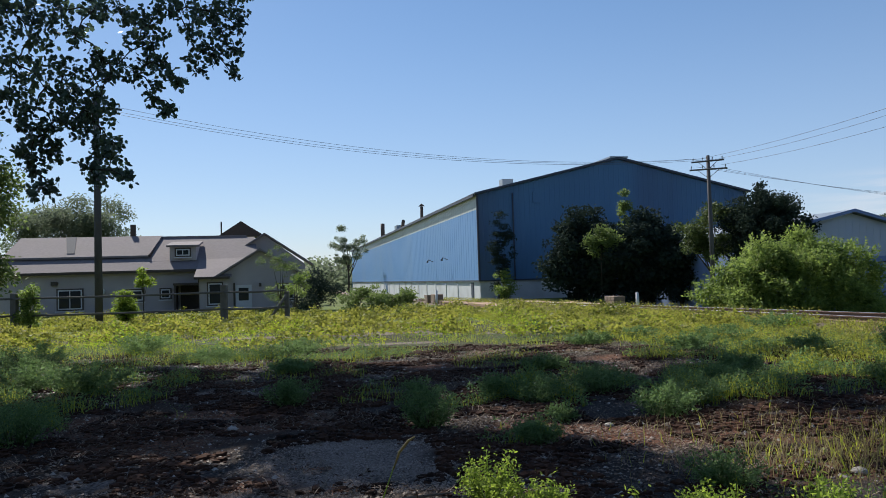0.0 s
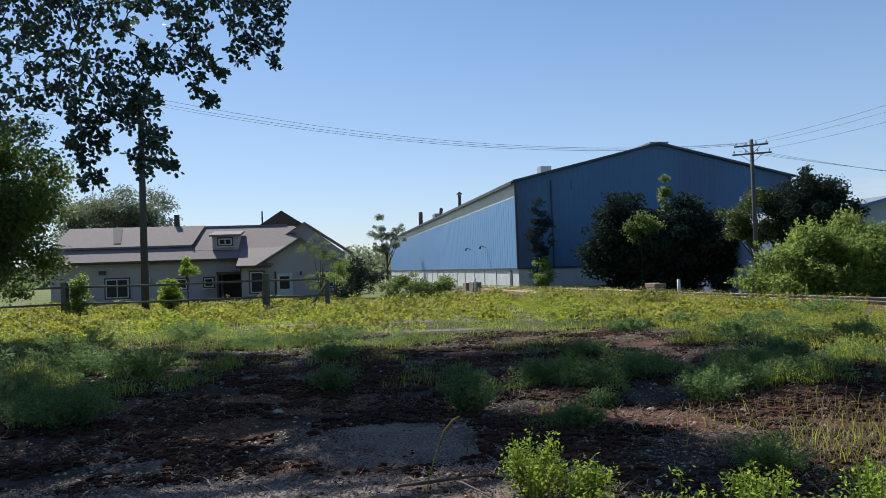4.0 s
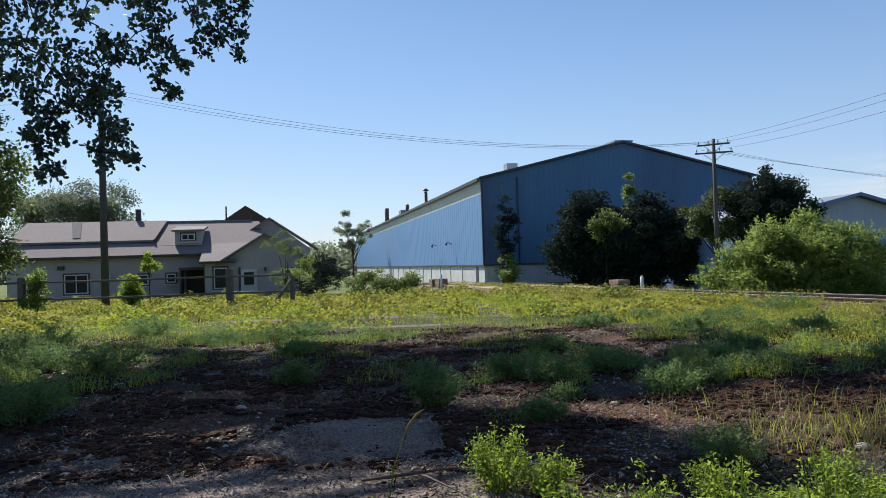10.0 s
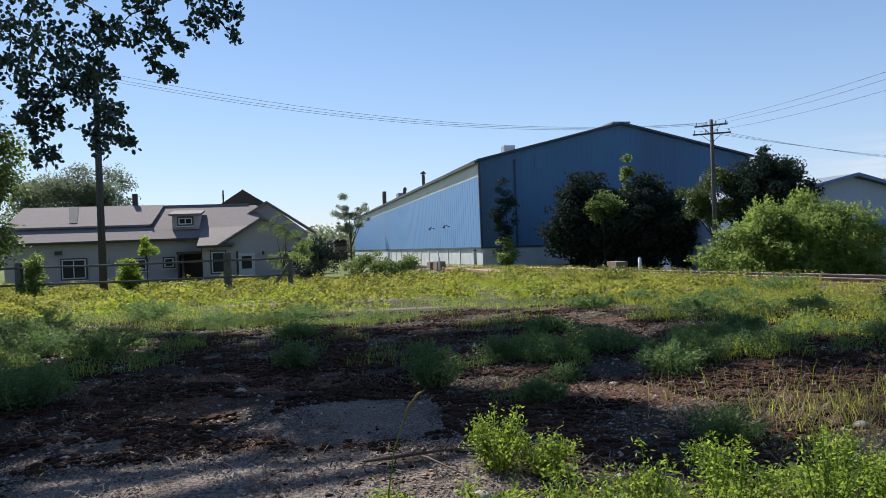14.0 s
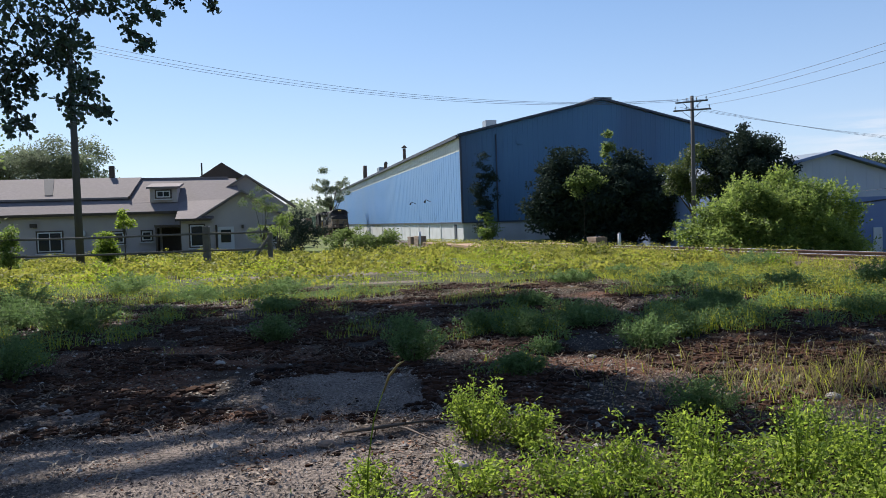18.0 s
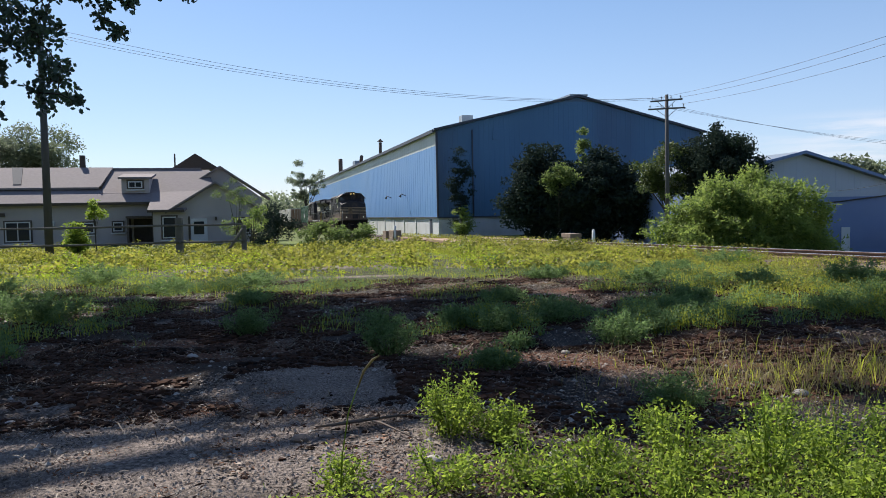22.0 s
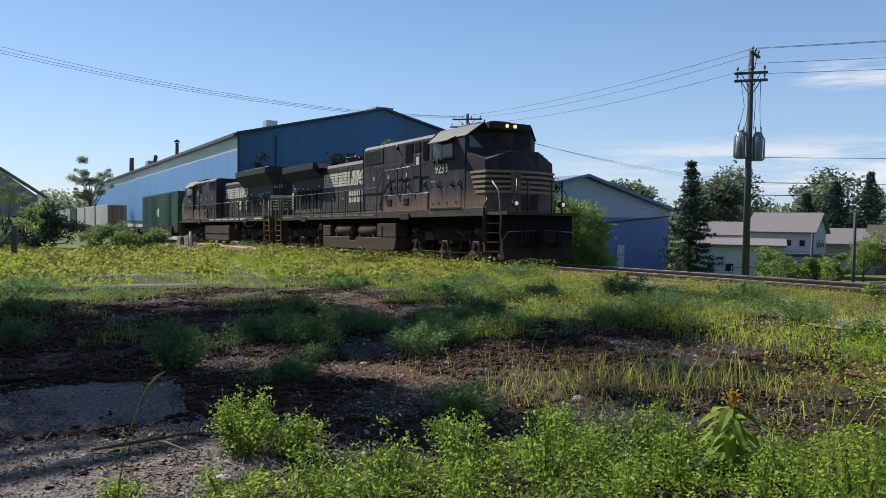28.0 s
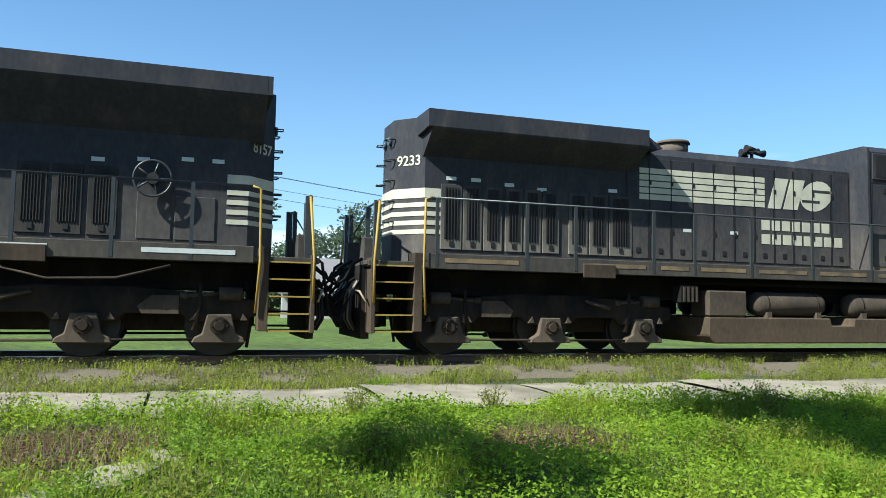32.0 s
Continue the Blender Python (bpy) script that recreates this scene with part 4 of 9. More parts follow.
# sign board and small posts on the lawn
sz = ground_z(47.3, 40.0)
sg = empty("sign_board", pose(47.3, 40.0, sz, 0, 0, -48), "white lawn sign board with red unreadable writing", "sign")
part("board", box(-0.66, 0.66, -0.06, 0.06, 0.3, 1.2, 0.02), M_WHITE, sg)
for k in range(5):
    part("lettering_bar", box(-0.5 + k * 0.2, -0.34 + k * 0.2, -0.075, -0.062, 0.7, 0.98), M_SIGNRED, sg)
for x in (-0.6, 0.6):
    part("post", box(x - 0.04, x + 0.04, 0.06, 0.14, -0.2, 1.2), M_WHITE, sg)
for k, (x, y, top) in enumerate(((36.5, 34.2, 2.6), (46.3, 38.2, 2.9), (44.0, 45.0, 1.2))):
    z = ground_z(x, y)
    t = empty("wooden_post", pose(x, y, z), "slim grey wooden post by the track lots", "post", "posts beyond the track")
    part("shaft", tube((0, 0, -0.2), (0, 0, top - z), 0.1, 0.08, 8), M_POLE, t)

# board fence in front of the house
fence = empty("rail_fence", Matrix.Identity(4), "weathered post and rail fence grown with vines", "fence")
FENCE = [(-27.0, 33.4), (-19.1, 35.2), (-9.7, 35.7), (-6.9, 36.3)]
for (x, y), hgt, r in zip(FENCE, (1.5, 1.65, 1.75, 1.35), (0.13, 0.14, 0.15, 0.11)):
    z = ground_z(x, y)
    part("post", box(x - r, x + r, y - r, y + r, z - 0.2, z + hgt, 0.03), M_FENCE, fence)
for a, b in zip(FENCE, FENCE[1:]):
    for hgt in (0.62, 1.4):
        za, zb = ground_z(*a) + hgt, ground_z(*b) + hgt
        bm = bmesh.new()
        add_path(bm, [(a[0], a[1] - 0.14, za), ((a[0] + b[0]) / 2, (a[1] + b[1]) / 2 - 0.14, (za + zb) / 2 - 0.03), (b[0], b[1] - 0.14, zb)], 0.055, 6)
        part("rail", bm, M_FENCE, fence)
part("brace", rod([(-6.9, 36.2, ground_z(-6.9, 36.2) + 1.2), (-7.7, 36.0, ground_z(-7.7, 36.0))], 0.07, 6), M_FENCE, fence)

# stacked timbers, blocks and white marker posts along the track
for k, (a, n, L, w, h, turn) in enumerate(((43.0, -3.4, 7.6, 1.2, 0.36, 0), (51.5, -3.4, 8.2, 1.2, 0.36, 0), (46.5, 3.6, 7.4, 1.2, 0.34, 0), (54.6, 3.6, 7.6, 1.2, 0.34, 0))):
    z = ground_z(*at(a, n, 0).to_2d())
    st = empty("timber_stack", track_pose(a, n, z, turn), "low stack of reddish-brown used timbers beside the track", "timber stack", "timber stacks by the track")
    rows = max(1, round(h / 0.16))
    for r in range(rows):
        for c in range(int(w / 0.24)):
            y = -w / 2 + c * 0.24
            j = random.uniform(-0.25, 0.25)
            part("timber", box(-L / 2 + j, L / 2 + j * 0.5, y, y + 0.22, r * 0.165, r * 0.165 + 0.155, 0.012), M_TIMBER, st)
for a, n, w, h in ((60.5, -3.2, 1.6, 0.85), (63.5, -3.2, 1.4, 0.8), (41.0, 3.3, 1.3, 0.75)):
    z = ground_z(*at(a, n, 0).to_2d())
    b = empty("block_pile", track_pose(a, n, z), "squat pile of brown blocks beside the track", "block pile", "block piles by the track")
    for r in range(3):
        for c in range(3):
            part("block", box(-w / 2 + c * w / 3, -w / 2 + (c + 1) * w / 3 - 0.02, -0.35, 0.35, r * h / 3, (r + 1) * h / 3 - 0.012, 0.015), M_BRICK, b)
for a, n, h in ((37.3, 2.9, 0.95), (55.6, -4.2, 1.25)):
    z = ground_z(*at(a, n, 0).to_2d())
    b = empty("marker_post", track_pose(a, n, z - 0.1), "short white marker post beside the track", "post", "white marker posts")
    bm = tube((0, 0, 0), (0, 0, h), 0.09, 0.085, 12)
    add_tube(bm, (0, 0, h), (0, 0, h + 0.06), 0.085, 0.03, 12)
    part("shaft", bm, M_WHITE, b)

# ---- concrete strip along the track ----
slab_parent = empty("concrete_path", Matrix.Identity(4), "cracked pale concrete strip beside the track", "path", kind="structure")
a = -40.0
k = 0
while a < 8.0:
    L = random.uniform(2.2, 3.0)
    slim = 0.9 * sstep(a, 1.5, 7.0)
    n0, n1 = -5.55 + slim + random.uniform(-0.12, 0.12), -3.5 + random.uniform(-0.08, 0.08)
    v = []
    cells = [(a + 0.02 + (L - 0.04) * i / 6, n0 + (n1 - n0) * j / 4) for i in range(7) for j in range(5)]
    tilt = random.uniform(-0.015, 0.015)
    for ca, cn in cells:
        p = at(ca, cn, 0)
        strip = ground_z(p.x, p.y) + 0.035 + tilt * (ca - a)
        v.append((p.x, p.y, strip))
    f = [(i * 5 + j, (i + 1) * 5 + j, (i + 1) * 5 + j + 1, i * 5 + j + 1) for i in range(6) for j in range(4)]
    raw_part("slab", v, [q[::-1] for q in f], M_CONCRETE, slab_parent)
    a += L

# ---- ties under the rails ----
ties = empty("sleepers", Matrix.Identity(4), "dark creosoted wooden ties half sunk in ballast", "ties", kind="structure")
me = None
for i in range(210):
    a = -42 + i * 0.56
    if me is None:
        bm = box(-0.11, 0.11, -1.3, 1.3, -0.18, 0.0, 0.012)
        ob = part("tie", bm, M_TIE, ties)
        me = ob.data
    else:
        ob = new("tie", me)
        ob.parent = ties
    p = at(a, bend(a) + random.uniform(-0.05, 0.05), rail_z(a) - 0.150)
    ob.matrix_local = pose(p.x, p.y, p.z, 0, 0, 90 + math.degrees(TRACK_TURN) + random.uniform(-1.5, 1.5))


# ---- plants ----
RNG = np.random.default_rng(7)


def mesh_from_arrays(name, co, counts, material, parent=None):
    """Faces in vertex order; counts = corners of each face."""
    me = bpy.data.meshes.new(name)
    nv = len(co)
    me.vertices.add(nv)
    me.vertices.foreach_set("co", np.asarray(co, np.float32).ravel())
    me.loops.add(nv)
    me.loops.foreach_set("vertex_index", np.arange(nv, dtype=np.int32))
    me.polygons.add(len(counts))
    starts = np.concatenate(([0], np.cumsum(counts)[:-1])).astype(np.int32)
    me.polygons.foreach_set("loop_start", starts)
    me.update(calc_edges=True)
    me.materials.append(material)
    ob = new(name, me)
    if parent is not None:
        ob.parent = parent
    return ob


def unit(v):
    return v / np.maximum(np.linalg.norm(v, axis=1, keepdims=True), 1e-9)


def leaf_co(P, size, wide=0.6, droop=0.25, flat=0.0):
    """Corners of one pointed leaf at each point."""
    n = len(P)
    u = unit(RNG.normal(size=(n, 3)) * np.array([1, 1, 0.7 * (1 - flat)]) - np.array([0, 0, droop]))
    v = unit(np.cross(u, RNG.normal(size=(n, 3)) * np.array([1, 1, 1 - flat]) + np.array([0, 0, 2.5 * flat])))
    L = np.asarray(size).reshape(-1, 1) * RNG.uniform(0.65, 1.3, (n, 1))
    a = P
    b = P + u * L * 0.45 + v * L * wide * 0.5
    c = P + u * L
    d = P + u * L * 0.45 - v * L * wide * 0.5
    return np.stack([a, b, c, d], 1).reshape(-1, 3)


def leaves(name, P, size, material, parent=None, wide=0.6, droop=0.25, flat=0.0):
    co = leaf_co(np.asarray(P), size, wide, droop, flat)
    return mesh_from_arrays(name, co, np.full(len(P), 4, np.int32), material, parent)


def lobed_leaves(name, P, size, material, parent=None):
    """Broad rounded leaves with shallow lobes."""
    P = np.asarray(P)
    n = len(P)
    u = unit(RNG.normal(size=(n, 3)) - np.array([0, 0, 0.35]))
    v = unit(np.cross(u, RNG.normal(size=(n, 3))))
    L = size * RNG.uniform(0.65, 1.25, (n, 1))
    ring = []
    for k in range(12):
        # five blunt lobes along a narrow leaf
        t = 2 * np.pi * k / 12
        r = L * (0.5 if k % 2 == 0 else 0.36)
        ring.append(P + u * (0.5 * L + r * np.cos(t)) + v * r * 0.72 * np.sin(t))
    return mesh_from_arrays(name, np.stack(ring, 1).reshape(-1, 3), np.full(n, 12, np.int32), material, parent)


def blob_points(blobs, count, shell=0.55):
    """Points inside ellipsoids (x, y, z, rx, ry, rz), thicker towards their skins, lumpy."""
    vol = np.array([b[3] * b[4] + b[4] * b[5] + b[3] * b[5] for b in blobs])
    pick = RNG.choice(len(blobs), count, p=vol / vol.sum())
    B = np.array(blobs)[pick]
    d = unit(RNG.normal(size=(count, 3)))
    r = shell + (1 - shell) * RNG.random((count, 1)) ** 0.7
    lump = 1 + 0.22 * np.sin(d[:, :1] * 5 + B[:, :1]) * np.sin(d[:, 1:2] * 6 + B[:, 1:2] * 3) + 0.12 * np.sin(d[:, 2:3] * 11 + B[:, 2:3])
    return B[:, :3] + d * B[:, 3:6] * r * lump


def clumps_of(cx, cy, z0, z1, rx, ry, count, size):
    """Smaller lumps over the outside of a big crown."""
    out = []
    cz, rz = (z0 + z1) / 2, (z1 - z0) / 2
    for _ in range(count):
        d = RNG.normal(size=3)
        d /= np.linalg.norm(d)
        k = RNG.uniform(0.45, 1.1)
        s = size * RNG.uniform(0.45, 1.45)
        out.append((cx + d[0] * rx * k, cy + d[1] * ry * k, cz + d[2] * rz * k, s, s, s * 0.75))
    return out


def tree(name, x, y, top, crown_base, rx, ry, n_clumps, clump, n_leaves, leaf, material, label, category="tree", group="", trunk_r=0.16, limbs=6, wide=0.6, core=0.0):
    """core: how much of the crown one dense inner mass fills."""
    g = ground_z(x, y)
    t = empty(name, pose(x, y, g - 0.1), label, category, group)
    H = top - g
    cb = crown_base - g
    bl = clumps_of(0, 0, cb, H, rx, ry, n_clumps, clump)
    if core:
        bl += [(0, 0, (cb + H) / 2, rx * core, ry * core, (H - cb) / 2 * core)] * 3
    bm = bmesh.new()
    lean = RNG.uniform(-0.1, 0.1, 2)
    add_path(bm, [(0, 0, 0), (lean[0], lean[1], cb * 0.6 + 0.2), (lean[0] * 3, lean[1] * 3, cb + (H - cb) * 0.6)], [trunk_r, trunk_r * 0.8, trunk_r * 0.3], 8)
    for k in range(min(limbs, len(bl))):
        b = bl[k]
        z0 = cb * 0.7 + (H - cb) * 0.3 * k / max(1, limbs)
        add_path(bm, [(0, 0, z0), (b[0] * 0.5, b[1] * 0.5, (z0 + b[2]) / 2 + 0.1), (b[0], b[1], b[2])], [trunk_r * 0.5, trunk_r * 0.3, trunk_r * 0.1], 6)
    part("trunk", bm, M_BARK, t)
    leaves("crown", blob_points(bl, n_leaves, 0.25), leaf, material, t, wide)
    return t


M_LEAF_OAK = leaf_mat("oak_leaves", (0.028, 0.047, 0.042), (0.10, 0.15, 0.08), 0.34, 0.9, 0.45, 0.42, 0.4)
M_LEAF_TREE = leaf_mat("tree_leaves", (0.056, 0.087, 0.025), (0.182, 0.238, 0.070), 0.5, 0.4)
# half sun, half shade, put into the leaf colour
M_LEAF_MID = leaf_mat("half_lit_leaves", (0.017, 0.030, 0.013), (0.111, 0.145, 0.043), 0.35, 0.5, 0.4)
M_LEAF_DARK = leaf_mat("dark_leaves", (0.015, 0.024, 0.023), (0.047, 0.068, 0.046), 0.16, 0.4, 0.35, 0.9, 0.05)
M_LEAF_BUSH = leaf_mat("bush_leaves", (0.04, 0.08, 0.018), (0.25, 0.315, 0.075), 0.5, 0.6, 0.6)
M_LEAF_VINE = leaf_mat("vine_leaves", (0.07, 0.092, 0.017), (0.32, 0.305, 0.054), 0.5, 0.5, 0.5)
M_LEAF_WEED = leaf_mat("weed_leaves", (0.04, 0.085, 0.012), (0.26, 0.33, 0.045), 0.55, 1.6, 0.75)
M_LEAF_SAGE = leaf_mat("feathery_weed", (0.045, 0.085, 0.03), (0.17, 0.25, 0.085), 0.5, 1.2, 0.5)
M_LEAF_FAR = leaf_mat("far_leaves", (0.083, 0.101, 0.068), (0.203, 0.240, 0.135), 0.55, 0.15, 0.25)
M_NEEDLE = leaf_mat("spruce_needles", (0.018, 0.032, 0.024), (0.05, 0.075, 0.05), 0.15, 0.6)
M_GRASS = leaf_mat("grass_blades", (0.105, 0.14, 0.016), (0.40, 0.42, 0.05), 0.55, 0.7)
M_TURF = leaf_mat("turf_leaves", (0.088, 0.160, 0.012), (0.36, 0.44, 0.030), 0.55, 0.9)
M_DRYGRASS = leaf_mat("dry_grass", (0.120, 0.105, 0.045), (0.285, 0.240, 0.112), 0.4, 0.8)

# the large tree overhead: trunk beside the view, limbs, canopy and hanging sprays
big = empty("oak_tree", pose(-11.5, 11.0, ground_z(-11.5, 11.0) - 0.1), "large overhanging tree with lobed dark leaves and hanging sprays", "tree")
bo = Vector((-11.5, 11.0, ground_z(-11.5, 11.0) - 0.1))
canopy, sprays = [], []
SHADE = ((-2.9, 10.1, 2.7, 2.4, 42), (-0.7, 7.3, 0.9, 0.85, 14), (-1.3, 13.4, 3.4, 1.9, 24), (-0.15, 7.3, 0.8, 1.1, 9), (0.75, 7.1, 0.75, 0.7, 8), (1.45, 6.0, 0.5, 0.5, 5), (2.2, 5.3, 0.6, 0.35, 4), (-3.5, 6.5, 1.0, 0.5, 6), (-6.6, 15.6, 2.4, 1.2, 9), (-8.6, 11.2, 1.8, 1.5, 9), (3.2, 10.3, 2.4, 1.2, 14), (5.4, 9.2, 1.3, 0.9, 8), (4.2, 12.0, 1.4, 0.7, 5), (2.2, 8.9, 0.8, 0.5, 4), (4.1, 5.6, 0.5, 0.4, 2), (1.5, 13.0, 1.5, 0.9, 6), (5.6, 13.4, 1.6, 0.8, 5), (-1.5, 16.8, 5.0, 0.5, 8), (5.4, 6.5, 0.7, 0.5, 4), (9.0, 12.9, 0.9, 1.6, 4), (3.6, 4.5, 0.6, 0.4, 2))
for sx, sy, rx, ry, count in SHADE:
    for _ in range(count):
        an, k = RNG.uniform(0, 2 * math.pi), RNG.random() ** 0.5
        gx, gy = sx + rx * k * math.cos(an), sy + ry * k * math.sin(an)
        if math.hypot((gx + 1.5) / 1.5, (gy - 5.1) / 1.2) < 1 or math.hypot((gx - 2.4) / 1.1, (gy - 7.5) / 0.5) < 1:
            continue
        up, x, y, z = RNG.uniform(1.0, 2.8), gx, gy, 9.0
        for _ in range(12):
            x, y = gx - 0.5523 * z, gy + 0.9192 * z
            z = 1.6 + 0.435 * math.hypot(x, y) + up
        s = RNG.uniform(0.75, 1.2) * min(1.0, 0.22 + 0.55 * ry)
        canopy.append((x - bo.x, y - bo.y, z - bo.z, s, s, s * 0.45))
# sprays that hang into the view: (x, y, z, radius)
SPRAY = (
    (-6.48, 12.01, 6.06, 0.60), (-6.39, 12.49, 5.86, 0.51), (-6.57, 12.15, 5.30, 0.46), (-6.79, 12.37, 4.81, 0.42), (-6.06, 12.77, 6.33, 0.46), (-5.30, 12.33, 6.20, 0.34), (-5.58, 12.15, 5.72, 0.22), (-5.27, 13.39, 6.48, 0.37),
    (-4.68, 12.85, 6.08, 0.28), (-4.40, 12.91, 6.39, 0.31), (-4.29, 13.95, 6.64, 0.37), (-3.78, 13.42, 6.50, 0.36), (-3.52, 13.96, 6.73, 0.29), (-3.27, 13.56, 6.28, 0.19), (-3.66, 13.67, 6.28, 0.23), (-3.95, 12.95, 5.95, 0.25),
    (-3.91, 13.59, 5.89, 0.23), (-4.17, 13.82, 5.66, 0.17), (-3.67, 13.51, 5.72, 0.19), (-3.50, 13.84, 5.91, 0.16), (-3.49, 13.76, 5.52, 0.12), (-4.71, 12.58, 5.80, 0.20), (-4.80, 13.47, 5.99, 0.17), (-4.65, 13.30, 5.63, 0.19),
    (-4.37, 13.02, 5.29, 0.14), (-4.14, 12.74, 5.07, 0.09), (-4.94, 13.56, 5.66, 0.17), (-4.94, 13.03, 5.32, 0.17), (-4.80, 13.42, 5.21, 0.16), (-4.82, 13.62, 5.01, 0.12), (-4.63, 13.47, 4.76, 0.12), (-4.57, 13.76, 4.89, 0.09),
    (-5.39, 12.75, 5.54, 0.20), (-5.39, 13.30, 5.60, 0.16), (-5.27, 12.86, 5.23, 0.17), (-5.83, 13.30, 5.46, 0.23), (-6.20, 13.05, 5.30, 0.33), (-5.97, 12.09, 4.90, 0.25), (-5.58, 12.32, 4.85, 0.20), (-5.36, 12.52, 4.81, 0.22),
    (-5.59, 13.43, 4.84, 0.19), (-5.66, 12.69, 4.62, 0.26), (-5.64, 12.95, 4.50, 0.29), (-5.75, 12.46, 4.34, 0.22), (-6.12, 12.57, 4.42, 0.23), (-6.31, 12.30, 4.61, 0.25), (-6.43, 12.19, 4.36, 0.19), (-6.31, 12.58, 4.20, 0.20),
    (-6.46, 12.50, 4.09, 0.23), (-6.79, 12.78, 4.02, 0.16), (-6.18, 12.78, 4.09, 0.14), (-6.43, 13.00, 3.85, 0.22), (-6.62, 12.80, 3.82, 0.16), (-6.62, 12.99, 3.66, 0.12), (-6.37, 12.68, 3.37, 0.14), (-6.18, 12.06, 3.16, 0.09),
    (-6.40, 12.92, 3.40, 0.09), (-5.69, 13.39, 4.33, 0.17), (-5.50, 13.39, 4.23, 0.16), (-5.30, 13.02, 3.96, 0.19), (-5.58, 13.09, 3.94, 0.22), (-5.49, 12.46, 3.60, 0.16), (-5.35, 13.36, 3.72, 0.12), (-5.42, 12.97, 3.61, 0.20),
    (-5.44, 12.58, 3.43, 0.12), (-4.91, 12.50, 3.49, 0.08), (-6.18, 13.02, 4.85, 0.22), (-7.36, 12.58, 6.02, 0.65), (-6.91, 11.54, 5.06, 0.50), (-7.63, 12.13, 6.05, 0.64), (-7.07, 11.92, 4.62, 0.31), (-6.76, 11.73, 6.51, 0.60),
    (-5.94, 12.37, 6.84, 0.60), (-5.39, 13.25, 7.18, 0.53), (-4.56, 13.70, 7.24, 0.48), (-3.53, 12.94, 6.85, 0.40), (-3.16, 13.76, 7.02, 0.20), (-7.19, 11.31, 4.33, 0.40),
)
bm = bmesh.new()
add_path(bm, [(0, 0, 0), (0.2, 0.1, 2.5), (0.6, 0.3, 5.0), (1.2, 0.6, 8.0), (2.0, 1.5, 11.0)], [0.55, 0.45, 0.4, 0.3, 0.15], 10)
for k in range(14):
    c = canopy[k * len(canopy) // 14]
    add_path(bm, [(0.9, 0.45, 6.8 + 0.2 * k), (c[0] * 0.4, c[1] * 0.5, c[2] * 0.85 + 1.0), (c[0], c[1], c[2] + 0.3)], [0.16, 0.1, 0.03], 6)
add_path(bm, [(0.6, 0.3, 5.2), (2.5, 0.8, 7.0), (4.5, 1.5, 7.7), (6.6, 2.0, 8.0)], [0.2, 0.13, 0.08, 0.03], 7)
for x, y, z, r in SPRAY:
    # each clump hangs on the nearest one above it
    e = Vector((x, y, z))
    above = [Vector(q[:3]) for q in SPRAY if q[2] > z + 0.1]
    top = min(above, key=lambda q: (q - e).length) if above else e + Vector((-0.5, 0.1, 0.9))
    m1 = top.lerp(e, 0.55) + Vector((RNG.uniform(-0.05, 0.05), 0, 0.04))
    add_path(bm, [top - bo, m1 - bo, e - bo - Vector((0, 0, r * 0.5))], [0.016, 0.011, 0.006], 5)
part("trunk", bm, M_BARK, big)
leaves("canopy", blob_points(canopy, 40000, 0.1), 0.22, M_LEAF_OAK, big, 0.8)
pts = []
for x, y, z, r in SPRAY:
    # leaves gather in rosettes at the ends of short twigs
    for _ in range(int(4 + 66 * r * r + 16 * r)):
        d = RNG.normal(size=3)
        d /= np.linalg.norm(d)
        c = np.array((x, y, z)) - np.array(bo) + d * r * RNG.uniform(0.25, 1.12) * np.array([1, 1.6, 1])
        pts.append(c + RNG.normal(size=(int(RNG.integers(6, 11)), 3)) * 0.05)
lobed_leaves("spray_leaves", np.concatenate(pts), 0.105, M_LEAF_OAK, big)

# a second tree behind the viewer throws shade to the right
tree2 = empty("shade_tree", pose(-3.0, -6.0, ground_z(-3.0, -6.0) - 0.1), "tall leafy tree standing behind the lot", "tree")
cv = []
for sx, sy, rx, ry, count in ((8.2, -1.9, 0.8, 0.5, 2), (9.8, -7.2, 1.2, 1.8, 11), (7.2, -3.0, 0.5, 0.4, 1)):
    for _ in range(count):
        an, k = RNG.uniform(0, 2 * math.pi), RNG.random() ** 0.5
        z = RNG.uniform(8.6, 10.5)
        s = RNG.uniform(0.6, 1.0)
        cv.append((sx + rx * k * math.cos(an) - 0.5523 * z + 3.0, sy + ry * k * math.sin(an) + 0.9192 * z + 6.0, z, s, s, 0.5))
bm = bmesh.new()
add_path(bm, [(0, 0, 0), (0.5, 0.5, 4), (2.5, 2.5, 7.5), (5.5, 5.5, 9.0)], [0.4, 0.3, 0.2, 0.06], 8)
part("trunk", bm, M_BARK, tree2)
leaves("crown", blob_points(cv, 4200, 0.1), 0.22, M_LEAF_OAK, tree2, 0.8)

# trees and shrubs round the house and fence
tree("leafy_tree", -13.5, 20.5, 6.6, 1.3, 1.9, 1.6, 70, 0.62, 34000, 0.12, M_LEAF_TREE, "sunlit leafy tree at the edge of the lot", trunk_r=0.14)
tree("shade_tree", -36.0, 77.0, 11.2, 4.0, 5.2, 4.0, 60, 1.4, 36000, 0.24, M_LEAF_FAR, "grey-green tree behind the house", trunk_r=0.3)
tree("sapling", -8.8, 44.2, 4.4, 0.6, 1.15, 1.0, 26, 0.3, 2600, 0.08, M_LEAF_TREE, "thin airy sapling in front of the house", "sapling", trunk_r=0.05)
tree("sapling", -8.0, 45.0, 2.6, 0.2, 0.9, 0.8, 14, 0.35, 1300, 0.12, M_LEAF_BUSH, "low bushy sapling beside the fence", "sapling", trunk_r=0.05)
